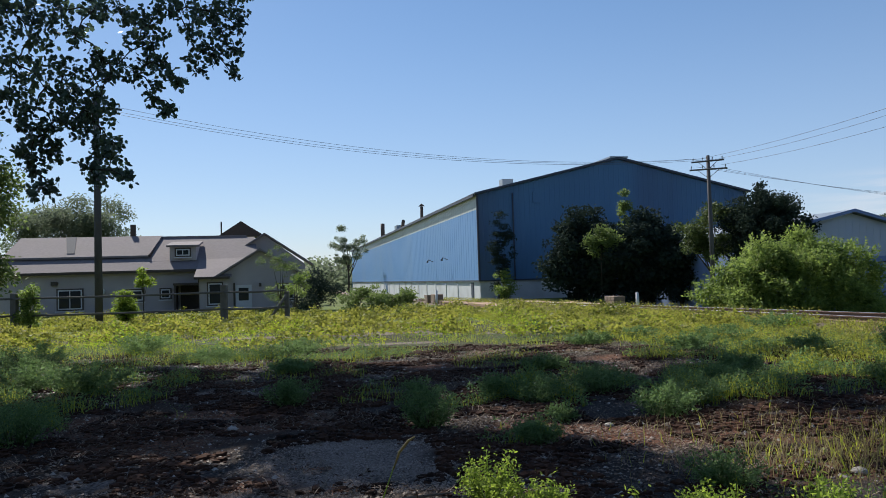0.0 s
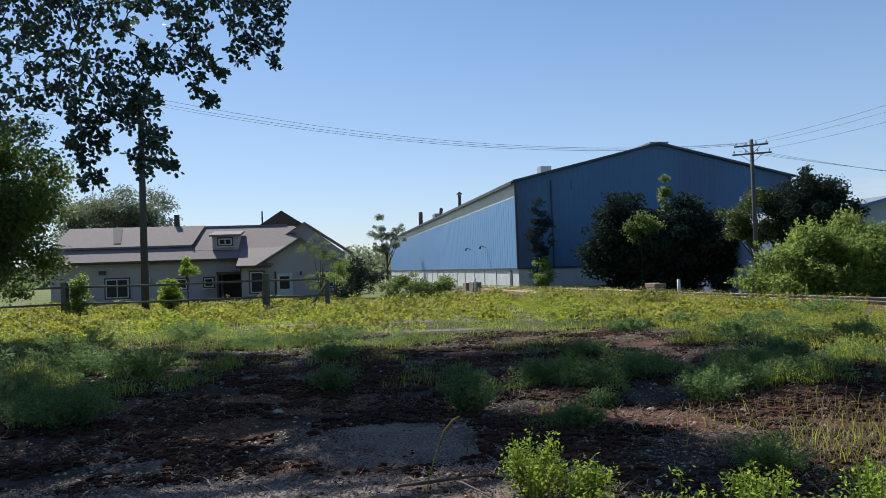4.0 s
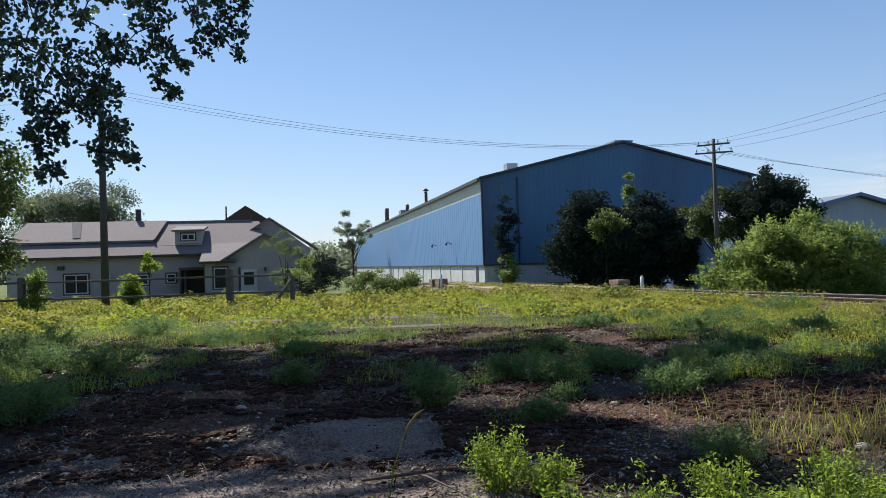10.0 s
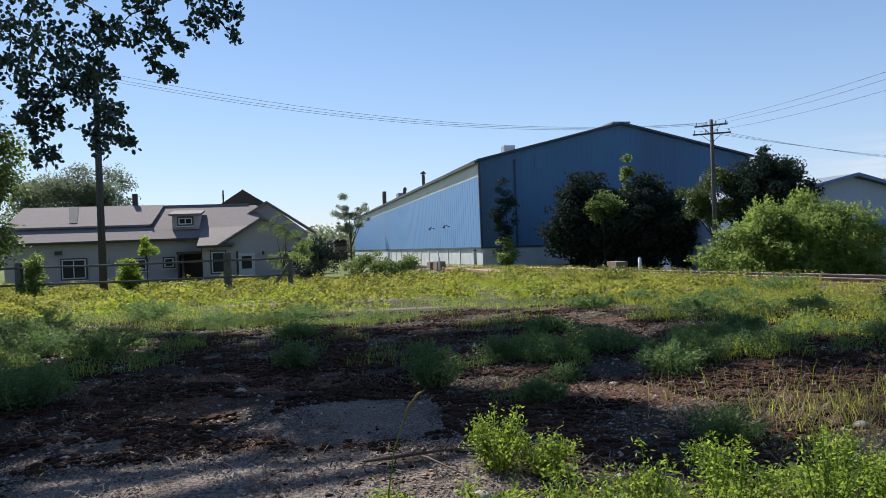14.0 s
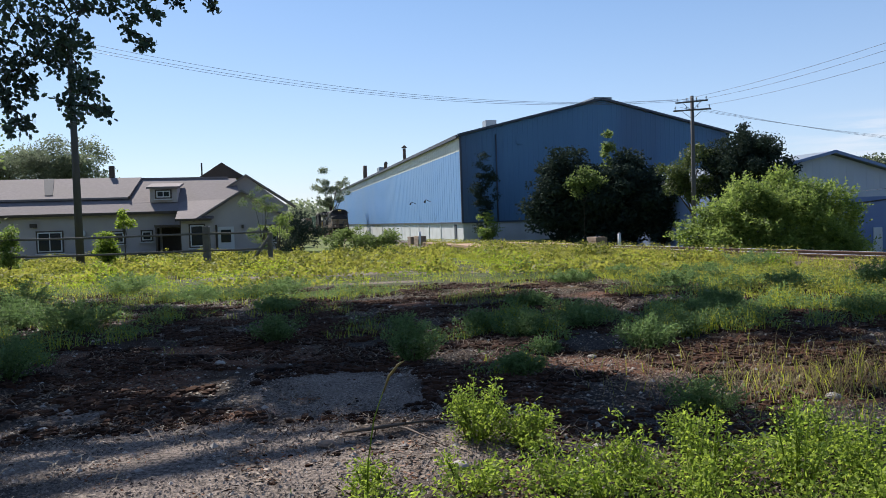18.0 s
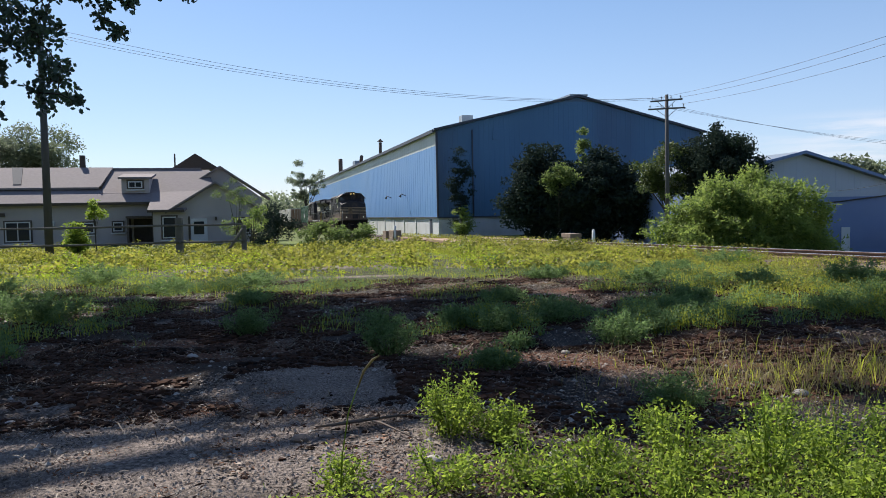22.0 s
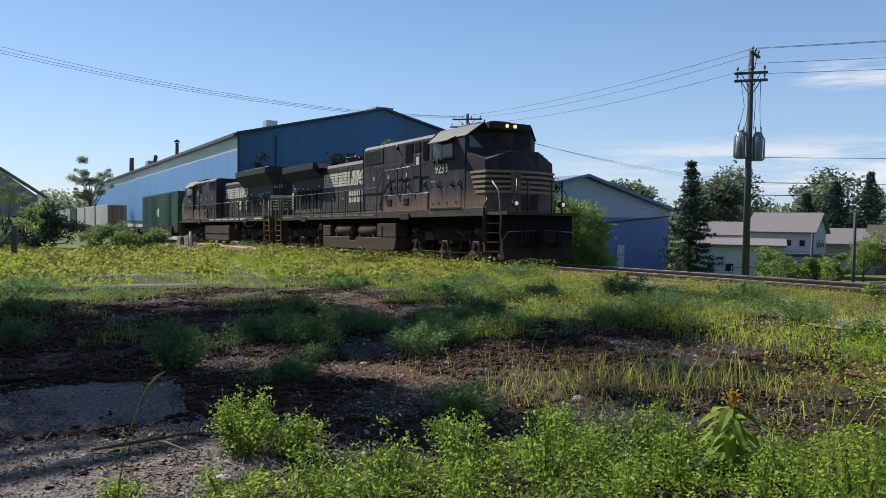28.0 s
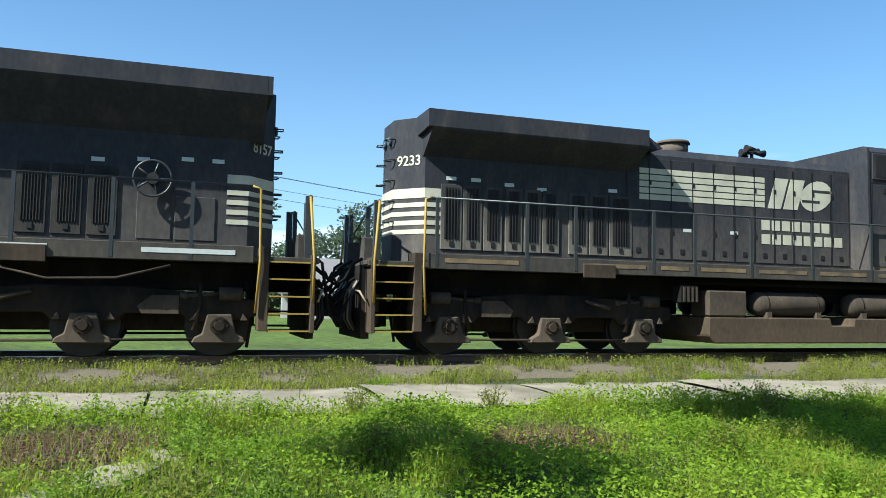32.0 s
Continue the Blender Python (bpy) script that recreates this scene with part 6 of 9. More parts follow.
# rank growth in broad drifts over the lot
for cx, cy, rx, ry, count in ((2.7, 10.6, 1.7, 1.4, 6500), (5.2, 10.6, 1.7, 1.6, 6000), (0.9, 10.6, 0.9, 1.3, 2600), (-6.0, 12.2, 2.2, 2.4, 8000), (-3.4, 16.6, 3.0, 1.4, 6000), (6.0, 14.5, 2.4, 1.6, 5500), (8.6, 11.5, 1.8, 2.0, 5500), (0.8, 8.0, 0.6, 0.5, 700), (-5.2, 9.2, 0.8, 0.9, 1600)):
    an, q = RNG.uniform(0, 2 * np.pi, count), RNG.random(count) ** 0.6
    P = np.c_[cx + rx * q * np.cos(an), cy + ry * q * np.sin(an)]
    m = noise_mask(P, 1.1, 101.0) + 0.5 * noise_mask(P, 3.0, 102.0)
    m[cleared(P)] = 0.0
    P, m = P[m > 0.04], m[m > 0.04]
    Z = gz_many(P)
    tall = 0.08 + 0.42 * np.clip(m, 0, 0.9)
    blade_mesh("drift_grass", P[::2], Z[::2], tall[::2] * 1.1, 0.005, M_GRASS, "rank green grass in drifts over the lot", "grass", 0.8)
    W = np.repeat(P, 3, 0) + RNG.normal(size=(3 * len(P), 2)) * 0.05
    tagged(leaves("drift_herbs", np.c_[W, np.repeat(Z, 3) + np.repeat(tall, 3) * RNG.random(len(W)) ** 0.8], 0.045, M_LEAF_SAGE, None, 0.4, -0.35, 0.1), "soft blue-green herbs in drifts over the lot", "weeds", kind="stuff")
# straw-coloured grass
P = np.r_[RNG.normal((3.9, 7.1), (1.0, 0.7), (500, 2)), RNG.normal((4.6, 6.3), (0.8, 0.5), (600, 2)), RNG.normal((3.3, 6.4), (0.6, 0.4), (400, 2)), RNG.normal((8.2, 1.5), (0.7, 0.8), (900, 2)), RNG.normal((8.9, -3.2), (0.5, 0.6), (500, 2)), RNG.normal((9.6, 5.4), (0.9, 0.7), (900, 2))]
blade_mesh("tuft_grass", P[::3] + RNG.normal(size=P[::3].shape) * 0.2, gz_many(P[::3]), 0.2, 0.004, M_GRASS, "thin green grass among the straw", "grass", 0.9)
blade_mesh("dry_grass", P, gz_many(P), 0.24, 0.003, M_DRYGRASS, "straw-coloured dry grass", "grass", 1.3)

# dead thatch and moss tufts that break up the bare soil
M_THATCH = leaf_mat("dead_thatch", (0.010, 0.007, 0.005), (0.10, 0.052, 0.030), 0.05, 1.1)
P = scatter(130000, -11, 9.5, 3.0, 19)
dn = noise_mask(P, 0.7, 51.0) + 0.6 * noise_mask(P, 2.6, 52.0)
slab = np.hypot((P[:, 0] + 1.2) / 1.4, (P[:, 1] - 7.3) / 0.95) < 1
P = P[(dn > 0.0) & ~slab]
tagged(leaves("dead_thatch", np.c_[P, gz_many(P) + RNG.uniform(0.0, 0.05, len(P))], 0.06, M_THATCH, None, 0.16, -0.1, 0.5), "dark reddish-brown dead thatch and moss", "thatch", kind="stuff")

# low moss cushions and clods that roughen the soil
P = scatter(85000, -9, 9.5, 3.6, 19)
dn = noise_mask(P, 0.8, 91.0) + 0.6 * noise_mask(P, 2.4, 92.0)
gravel = (np.hypot((P[:, 0] + 1.3) / 1.9, (P[:, 1] - 5.1) / 0.95) < 1) | (np.hypot((P[:, 0] + 0.8) / 0.85, (P[:, 1] - 7.1) / 0.95) < 1)
P = P[(dn > -0.06) & (~gravel | (RNG.random(len(P)) < 0.03)) & (P[:, 0] < 2.0 + 0.75 * P[:, 1])]
k = len(P)
R = (0.018 + 0.06 * RNG.random(k) ** 2 * np.clip((P[:, 1] - 4.2) / 2.5, 0.15, 1))[:, None]
Z = gz_many(P)[:, None]
rings = []
for rr, hh in ((1.0, -0.15), (0.72, 0.40)):
    an = np.linspace(0, 2 * np.pi, 6)[None, :5] + RNG.uniform(0, 1, (k, 1))
    w_r = R * rr * RNG.uniform(0.7, 1.3, (k, 5))
    rings.append(np.stack([P[:, :1] + w_r * np.cos(an), P[:, 1:] + w_r * np.sin(an), Z + R * hh * RNG.uniform(0.7, 1.3, (k, 5))], 2))
top = np.c_[P, Z + R * 0.55]
quads = np.stack([np.stack([rings[0][:, i], rings[0][:, (i + 1) % 5], rings[1][:, (i + 1) % 5], rings[1][:, i]], 1) for i in range(5)], 1).reshape(-1, 3)
tris = np.stack([np.stack([rings[1][:, i], rings[1][:, (i + 1) % 5], top], 1) for i in range(5)], 1).reshape(-1, 3)
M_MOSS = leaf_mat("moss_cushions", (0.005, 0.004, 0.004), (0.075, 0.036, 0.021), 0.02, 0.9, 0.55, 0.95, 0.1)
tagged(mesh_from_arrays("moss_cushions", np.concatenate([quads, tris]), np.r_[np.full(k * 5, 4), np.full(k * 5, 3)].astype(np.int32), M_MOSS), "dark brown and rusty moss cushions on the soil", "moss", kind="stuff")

# dead grey-brown stalks lying over the soil
P = scatter(26000, -9, 9.5, 3.0, 18)
P = P[noise_mask(P, 0.6, 81.0) + 0.5 * noise_mask(P, 2.2, 82.0) > 0.12]
k = len(P)
an = RNG.uniform(0, 2 * np.pi, k)
L = RNG.uniform(0.06, 0.22, k)
u = np.c_[np.cos(an), np.sin(an), RNG.uniform(-0.05, 0.35, k)] * L[:, None]
w = np.c_[-np.sin(an), np.cos(an), np.zeros(k)] * 0.0035
b0 = np.c_[P, gz_many(P) + 0.015]
lift = np.c_[np.zeros((k, 2)), L * 0.12]
co = np.stack([b0 - w, b0 + w, b0 + u * 0.5 + lift + w, b0 + u * 0.5 + lift - w, b0 + u * 0.5 + lift - w, b0 + u * 0.5 + lift + w, b0 + u], 1).reshape(-1, 3)
M_STALK = leaf_mat("dead_stalks", (0.035, 0.024, 0.016), (0.22, 0.165, 0.115), 0.1, 1.5, 0.8)
tagged(mesh_from_arrays("dead_stalks", co, np.tile([4, 3], k).astype(np.int32), M_STALK), "dead pale stalks lying over the soil", "stalks", kind="stuff")

# loose stones and litter flakes
st_v, st_c = [], []
P = scatter(9000, -9, 9, 3.0, 18)
P = P[noise_mask(P, 0.6, 20.0) > -0.25]
Z = gz_many(P)
R = 0.008 + 0.03 * RNG.random(len(P)) ** 4
oc = np.array([(1, 0, 0), (0, 1, 0), (-1, 0, 0), (0, -1, 0), (0, 0, 0.7)])
tri = [(0, 1, 4), (1, 2, 4), (2, 3, 4), (3, 0, 4)]
V = oc[None] * R[:, None, None] * RNG.uniform(0.6, 1.3, (len(P), 5, 1)) + np.c_[P, Z][:, None]
co = np.concatenate([V[:, t] for t in tri], 1).reshape(-1, 3)
tagged(mesh_from_arrays("gravel_stones", co, np.full(len(P) * 4, 3, np.int32), M_STONE), "loose pale stones strewn over the lot", "stones", kind="stuff")
P = np.r_[scatter(15000, -3.6, 0.9, 3.9, 6.3), scatter(5000, -1.8, 0.2, 6.0, 8.3), scatter(3500, 1.0, 5.2, 5.0, 8.4)]
P = P[noise_mask(P, 1.3, 120.0) > -0.3]
R = 0.006 + 0.013 * RNG.random(len(P)) ** 2.5
V = oc[None] * R[:, None, None] * RNG.uniform(0.6, 1.3, (len(P), 5, 1)) + np.c_[P, gz_many(P)][:, None]
co = np.concatenate([V[:, t] for t in tri], 1).reshape(-1, 3)
M_PEBBLE = leaf_mat("pebbles", (0.04, 0.032, 0.028), (0.29, 0.24, 0.205), 0.0, 2.0, 0.9, 0.95, 0.1)
tagged(mesh_from_arrays("pebbles", co, np.full(len(P) * 4, 3, np.int32), M_PEBBLE), "small brown and grey pebbles on the worn paving", "pebbles", kind="stuff")
P = np.r_[scatter(2600, -3.2, 0.6, 4.0, 5.4), scatter(1600, -2.4, -0.6, 6.0, 6.8)]
P = P[noise_mask(P, 2.2, 121.0) > 0.1]
M_RUSTLITTER = leaf_mat("rusty_litter", (0.06, 0.025, 0.012), (0.24, 0.10, 0.045), 0.05, 2.0, 0.8)
tagged(leaves("rusty_litter", np.c_[P, gz_many(P) + 0.012], 0.035, M_RUSTLITTER, None, 0.3, -0.05, 0.6), "rust-brown dead moss and needles on the paving", "litter", kind="stuff")
P = scatter(90000, -10, 9.5, 3.0, 19)
P = P[noise_mask(P, 0.5, 22.0) + 0.6 * noise_mask(P, 2.0, 23.0) > 0.05]
P = np.r_[P, RNG.normal((8.2, 1.5), (0.7, 0.8), (1500, 2)), RNG.normal((8.9, -3.2), (0.5, 0.6), (900, 2)), RNG.normal((7.3, 0.8), (0.5, 0.5), (700, 2)), RNG.normal((8.1, 1.3), (0.8, 0.7), (1600, 2)), RNG.normal((9.6, 5.4), (0.7, 0.6), (1500, 2))]
M_LITTER = leaf_mat("leaf_litter", (0.016, 0.011, 0.008), (0.17, 0.115, 0.08), 0.05, 2.0, 0.9)
tagged(leaves("leaf_litter", np.c_[P, gz_many(P) + 0.012], 0.042, M_LITTER, None, 0.6, 0.0, 0.85), "dry brown leaf litter and wood chips", "litter", kind="stuff")


# ---- single plants and objects close to the viewer ----
def weed(x, y, h, r, stems, material, label, leaf=0.05, category="weed", per=46, group="weeds near the viewer"):
    g = ground_z(x, y)
    w = empty("weed", pose(x, y, g - 0.02), label, category, group)
    bm = bmesh.new()
    pts = []
    for _ in range(stems):
        an, k = RNG.uniform(0, 2 * math.pi), RNG.uniform(0.15, 1.0)
        hh = h * RNG.uniform(0.55, 1.1) * (1.15 - 0.35 * k)
        e = Vector((math.cos(an) * r * k, math.sin(an) * r * k, hh))
        s = Vector((math.cos(an) * r * k * 0.3, math.sin(an) * r * k * 0.3, 0))
        m = s.lerp(e, 0.5) + Vector((0, 0, hh * 0.1))
        add_path(bm, [s, m, e], [0.006, 0.005, 0.002], 4)
        for _ in range(per):
            q = RNG.random() ** 0.7
            c = s.lerp(m, q * 2) if q < 0.5 else m.lerp(e, q * 2 - 1)
            sp = 0.05 * (1.25 - q) + 0.012
            pts.append((c.x + RNG.normal() * sp, c.y + RNG.normal() * sp, max(0.01, c.z + RNG.normal() * 0.03)))
    tagged(part("stem_growth", bm, material, w), kind="stuff")
    leaves("foliage", pts, leaf, material, w, 0.4, -0.3)
    return w


WEEDS = ((0.36, 5.3, 0.40, 0.30), (0.72, 5.1, 0.27, 0.2), (2.18, 5.85, 0.25, 0.36), (-0.07, 8.6, 0.42, 0.42), (1.33, 10.0, 0.32, 0.45), (0.8, 10.6, 0.32, 0.35), (2.3, 10.65, 0.36, 0.65), (2.65, 8.75, 0.4, 0.5), (1.47, 8.8, 0.18, 0.2), (4.06, 10.6, 0.3, 0.4), (3.3, 9.6, 0.34, 0.5), (8.2, 13.2, 0.5, 0.8), (7.35, 10.6, 0.46, 0.75), (6.2, 10.2, 0.3, 0.5), (8.96, 19.9, 0.45, 1.0), (5.15, 15.5, 0.32, 0.7), (7.0, 14.2, 0.32, 0.5), (4.8, 12.0, 0.28, 0.5), (9.7, 11.5, 0.45, 0.6), (8.87, 9.2, 0.36, 0.6), (8.3, 7.5, 0.27, 0.4), (9.3, 7.0, 0.27, 0.4), (2.96, 21.9, 0.42, 0.35), (5.0, 18.6, 0.3, 0.6), (-7.8, 15.1, 0.6, 1.1), (-4.48, 8.3, 0.5, 0.55), (-5.2, 8.9, 0.42, 0.5), (-5.45, 12.1, 0.45, 0.75), (-6.6, 12.6, 0.45, 0.8), (-7.3, 19.1, 0.5, 1.1), (-4.75, 16.5, 0.36, 0.6), (-3.2, 18.0, 0.35, 0.8), (-1.94, 10.4, 0.36, 0.48), (-0.17, 10.2, 0.34, 0.3), (-9.3, 13.5, 0.5, 1.0), (-6.2, 9.9, 0.42, 0.6), (1.0, 7.6, 0.2, 0.26), (-2.6, 14.2, 0.25, 0.5), (1.9, 13.2, 0.25, 0.5), (3.6, 17.6, 0.3, 0.6), (6.6, 17.2, 0.35, 0.8))
for x, y, h, r in WEEDS:
    near = y < 5.6
    weed(x, y, h, r, int(12 + 46 * min(r, 0.9)), M_LEAF_WEED if near else M_LEAF_SAGE, "bright bushy green weed close by" if near else "bushy feathery green weed on the bare lot", 0.03 if y < 7 else (0.038 if y < 11 else 0.05), per=100 if y < 7 else 80)
for x, y, h in ((1.15, 4.25, 0.42), (1.6, 4.2, 0.48), (2.0, 4.0, 0.55), (2.45, 4.1, 0.42), (0.75, 4.3, 0.3), (0.25, 4.35, 0.25), (2.75, 3.8, 0.5), (1.35, 3.7, 0.36), (2.2, 3.5, 0.4), (-0.35, 4.45, 0.18), (3.05, 4.4, 0.4), (2.9, 3.2, 0.42), (3.6, 3.3, 0.36), (0.95, 3.85, 0.3), (1.8, 3.4, 0.35), (2.5, 4.75, 0.35), (1.7, 4.75, 0.3)):
    weed(x, y, h, 0.24, 11, M_LEAF_WEED, "bright green upright weed growing in a close stand", 0.032, per=75)
for x, y, h, r in ((17.6, 17.3, 1.0, 0.4), (12.4, 4.9, 0.35, 0.2), (9.3, 7.7, 0.3, 0.25), (12.6, 7.6, 0.7, 0.2), (15.2, 12.8, 0.9, 0.3), (12.0, 10.8, 0.5, 0.2)):
    weed(x, y, h, r, 10, M_LEAF_BUSH, "leafy yellow-green weed beside the track", 0.07, group="weeds beside the track")
for k in range(30):
    # along both edges of the concrete strip
    p = at(-24.0 + 0.95 * k + RNG.uniform(-0.3, 0.3), (-5.55 if k % 3 else -3.5) + RNG.uniform(-0.15, 0.1), 0)
    weed(p.x, p.y, RNG.uniform(0.16, 0.36), RNG.uniform(0.18, 0.38), 14, M_TURF if k % 2 else M_LEAF_VINE, "low leafy weed along the edge of the concrete", 0.035, per=34, group="weeds along the concrete")
for k in range(46):
    # taller clumps in the turf
    x, y = RNG.uniform(3.5, 10.5), RNG.uniform(-9.5, 3.6)
    if x < 0.9 * y + 2.6 or x * AN.x + y * AN.y - TRACK_FAR > -5.7 or math.hypot(x, y) < 3.2 or math.hypot(x - 8.2, y - 1.5) < 1.0:
        continue
    weed(x, y, RNG.uniform(0.26, 0.48), RNG.uniform(0.18, 0.42), 16, (M_TURF, M_LEAF_WEED, M_LEAF_VINE)[k % 3], "taller leafy clump standing in the turf", 0.04, per=42, group="clumps in the turf")
for x, y, h in ((4.6, 6.2, 0.5), (4.95, 6.05, 0.55), (5.3, 5.7, 0.45), (4.2, 6.5, 0.4)):
    g = ground_z(x, y)
    P = RNG.normal((x, y), 0.14, (26, 2))
    blade_mesh("grass_clump", P, gz_many(P), h * 0.75, 0.005, M_GRASS, "tall arching clump of green grass", "grass", 1.1)

# close leafy undergrowth between the upright weeds
P = np.r_[scatter(9000, 0.2, 4.6, 2.6, 4.7), scatter(1500, -1.6, 0.4, 3.2, 4.15)]
P = P[(noise_mask(P, 1.6, 111.0) > -0.15 - 0.12 * (P[:, 0] - 1.0)) & (P[:, 1] < 4.75 - 0.25 * np.abs(P[:, 0] - 2.2))]
up = 0.06 + 0.26 * np.clip(noise_mask(P, 2.3, 112.0) + 0.35, 0, 1)
W = np.repeat(P, 3, 0) + RNG.normal(size=(3 * len(P), 2)) * 0.04
tagged(leaves("undergrowth", np.c_[W, np.repeat(gz_many(P), 3) + np.repeat(up, 3) * RNG.random(len(W)) ** 0.7], 0.036, M_LEAF_WEED, None, 0.42, -0.2, 0.25), "bright low undergrowth between the weeds", "weeds", kind="stuff")

# the tall curved seed stalk
sk = empty("seed_stalk", pose(-0.33, 4.15, ground_z(-0.33, 4.15) - 0.02), "single tall curved green seed stalk", "stalk")
part("stem", rod([(0, 0, 0), (0.02, 0, 0.28), (0.06, 0, 0.52), (0.12, 0, 0.68)], [0.005, 0.0045, 0.004, 0.003], 6), M_LEAF_WEED, sk)
part("seed_head", rod([(0.115, 0, 0.66), (0.15, 0, 0.75), (0.20, 0, 0.81), (0.235, 0, 0.83)], [0.004, 0.007, 0.007, 0.003], 8), M_DRYGRASS, sk)

# broad-leaved plant with a yellow flower head
bp = empty("broadleaf_plant", pose(3.25, 3.95, ground_z(3.25, 3.95) - 0.02), "broad-leaved green plant with a yellow-brown flower head", "plant")
bm = bmesh.new()
for k in range(34):
    an = k * 2.4
    L = RNG.uniform(0.16, 0.27)
    z = 0.10 + 0.011 * k
    u = Vector((math.cos(an), math.sin(an), RNG.uniform(-0.1, 0.5))).normalized()
    v = u.cross(Vector((0, 0, 1))).normalized()
    c = Vector((0, 0, z))
    rows = [(0.05, 0.006), (0.3, 0.032), (0.6, 0.04), (0.85, 0.022), (1.0, 0.002)]
    prev = None
    for f, wd in rows:
        q = c + u * L * f - Vector((0, 0, 0.16 * f * f))
        row = [bm.verts.new(q - v * wd), bm.verts.new(q + Vector((0, 0, -0.012))), bm.verts.new(q + v * wd)]
        if prev:
            bm.faces.new((prev[0], prev[1], row[1], row[0]))
            bm.faces.new((prev[1], prev[2], row[2], row[1]))
        prev = row
part("leaves", bm, M_LEAF_WEED, bp)
part("stem", tube((0, 0, 0), (0.02, 0, 0.48), 0.012, 0.007, 6), M_LEAF_WEED, bp)
M_FLOWER = leaf_mat("yellow_flower", (0.22, 0.14, 0.02), (0.5, 0.33, 0.04), 0.3, 3.0)
pts = [(0.02 + RNG.normal() * 0.022, RNG.normal() * 0.022, 0.47 + RNG.uniform(0, 0.10)) for _ in range(90)]
tagged(leaves("flower_head", pts, 0.035, M_FLOWER, bp, 0.5, -0.3), kind="stuff")

# stones, dead branch, broken concrete
for k, (x, y, r) in enumerate(((0.22, 4.75, 0.055), (1.0, 4.75, 0.05), (-0.68, 5.36, 0.06), (1.25, 4.6, 0.04), (3.3, 6.0, 0.06), (1.9, 8.4, 0.05), (-3.0, 6.1, 0.045), (-2.3, 8.8, 0.06))):
    bm = bmesh.new()
    bmesh.ops.create_icosphere(bm, subdivisions=2, radius=r)
    for v in bm.verts:
        v.co *= 1 + 0.25 * noise.noise(v.co * 14 + Vector((k * 3.0, 0, 0)))
        v.co.z *= 0.55
    ob = part("stone", bm, M_STONE if k != 2 else M_BRICK)
    ob.matrix_world = pose(x, y, ground_z(x, y) + r * 0.25, 0, 0, k * 50)
    tagged(ob, "rusty brown stone on the gravel" if k == 2 else "pale weathered stone lying on the lot", "stone", "stones on the lot")
br = empty("dead_branch", pose(-0.2, 5.6, ground_z(-0.2, 5.6) + 0.02), "grey forked dead branch lying on the ground", "branch")
part("limb", rod([(-0.40, 0.02, 0.0), (-0.2, -0.03, 0.03), (0.0, 0.02, 0.04), (0.2, 0.13, 0.03), (0.36, 0.28, 0.0)], [0.010, 0.014, 0.012, 0.008, 0.004], 7), M_STICK, br)
part("fork", rod([(0.02, 0.0, 0.03), (0.08, -0.16, 0.06), (0.22, -0.34, 0.04), (0.38, -0.56, 0.02)], [0.009, 0.008, 0.006, 0.003], 6), M_STICK, br)
for k, (x, y, s) in enumerate(((7.4, 0.75, 0.5), (6.7, 1.15, 0.32), (8.0, 0.5, 0.3))):
    bm = bmesh.new()
    n_c = 9
    ring = [(math.cos(i * 2 * math.pi / n_c) * s * RNG.uniform(0.7, 1.1), math.sin(i * 2 * math.pi / n_c) * s * 0.5 * RNG.uniform(0.7, 1.1)) for i in range(n_c)]
    lo = [bm.verts.new((px, py, -0.05)) for px, py in ring]
    hi = [bm.verts.new((px * 0.97, py * 0.97, 0.05 + RNG.uniform(-0.01, 0.01))) for px, py in ring]
    bm.faces.new(lo[::-1])
    bm.faces.new(hi)
    for i in range(n_c):
        j = (i + 1) % n_c
        bm.faces.new((lo[i], lo[j], hi[j], hi[i]))
    ob = part("concrete_fragment", bm, M_CONCRETE)
    ob.matrix_world = pose(x, y, ground_z(x, y) + 0.01, 2, -2, k * 35 - 20)
    tagged(ob, "broken flat piece of pale concrete in the grass", "concrete", "broken concrete pieces")
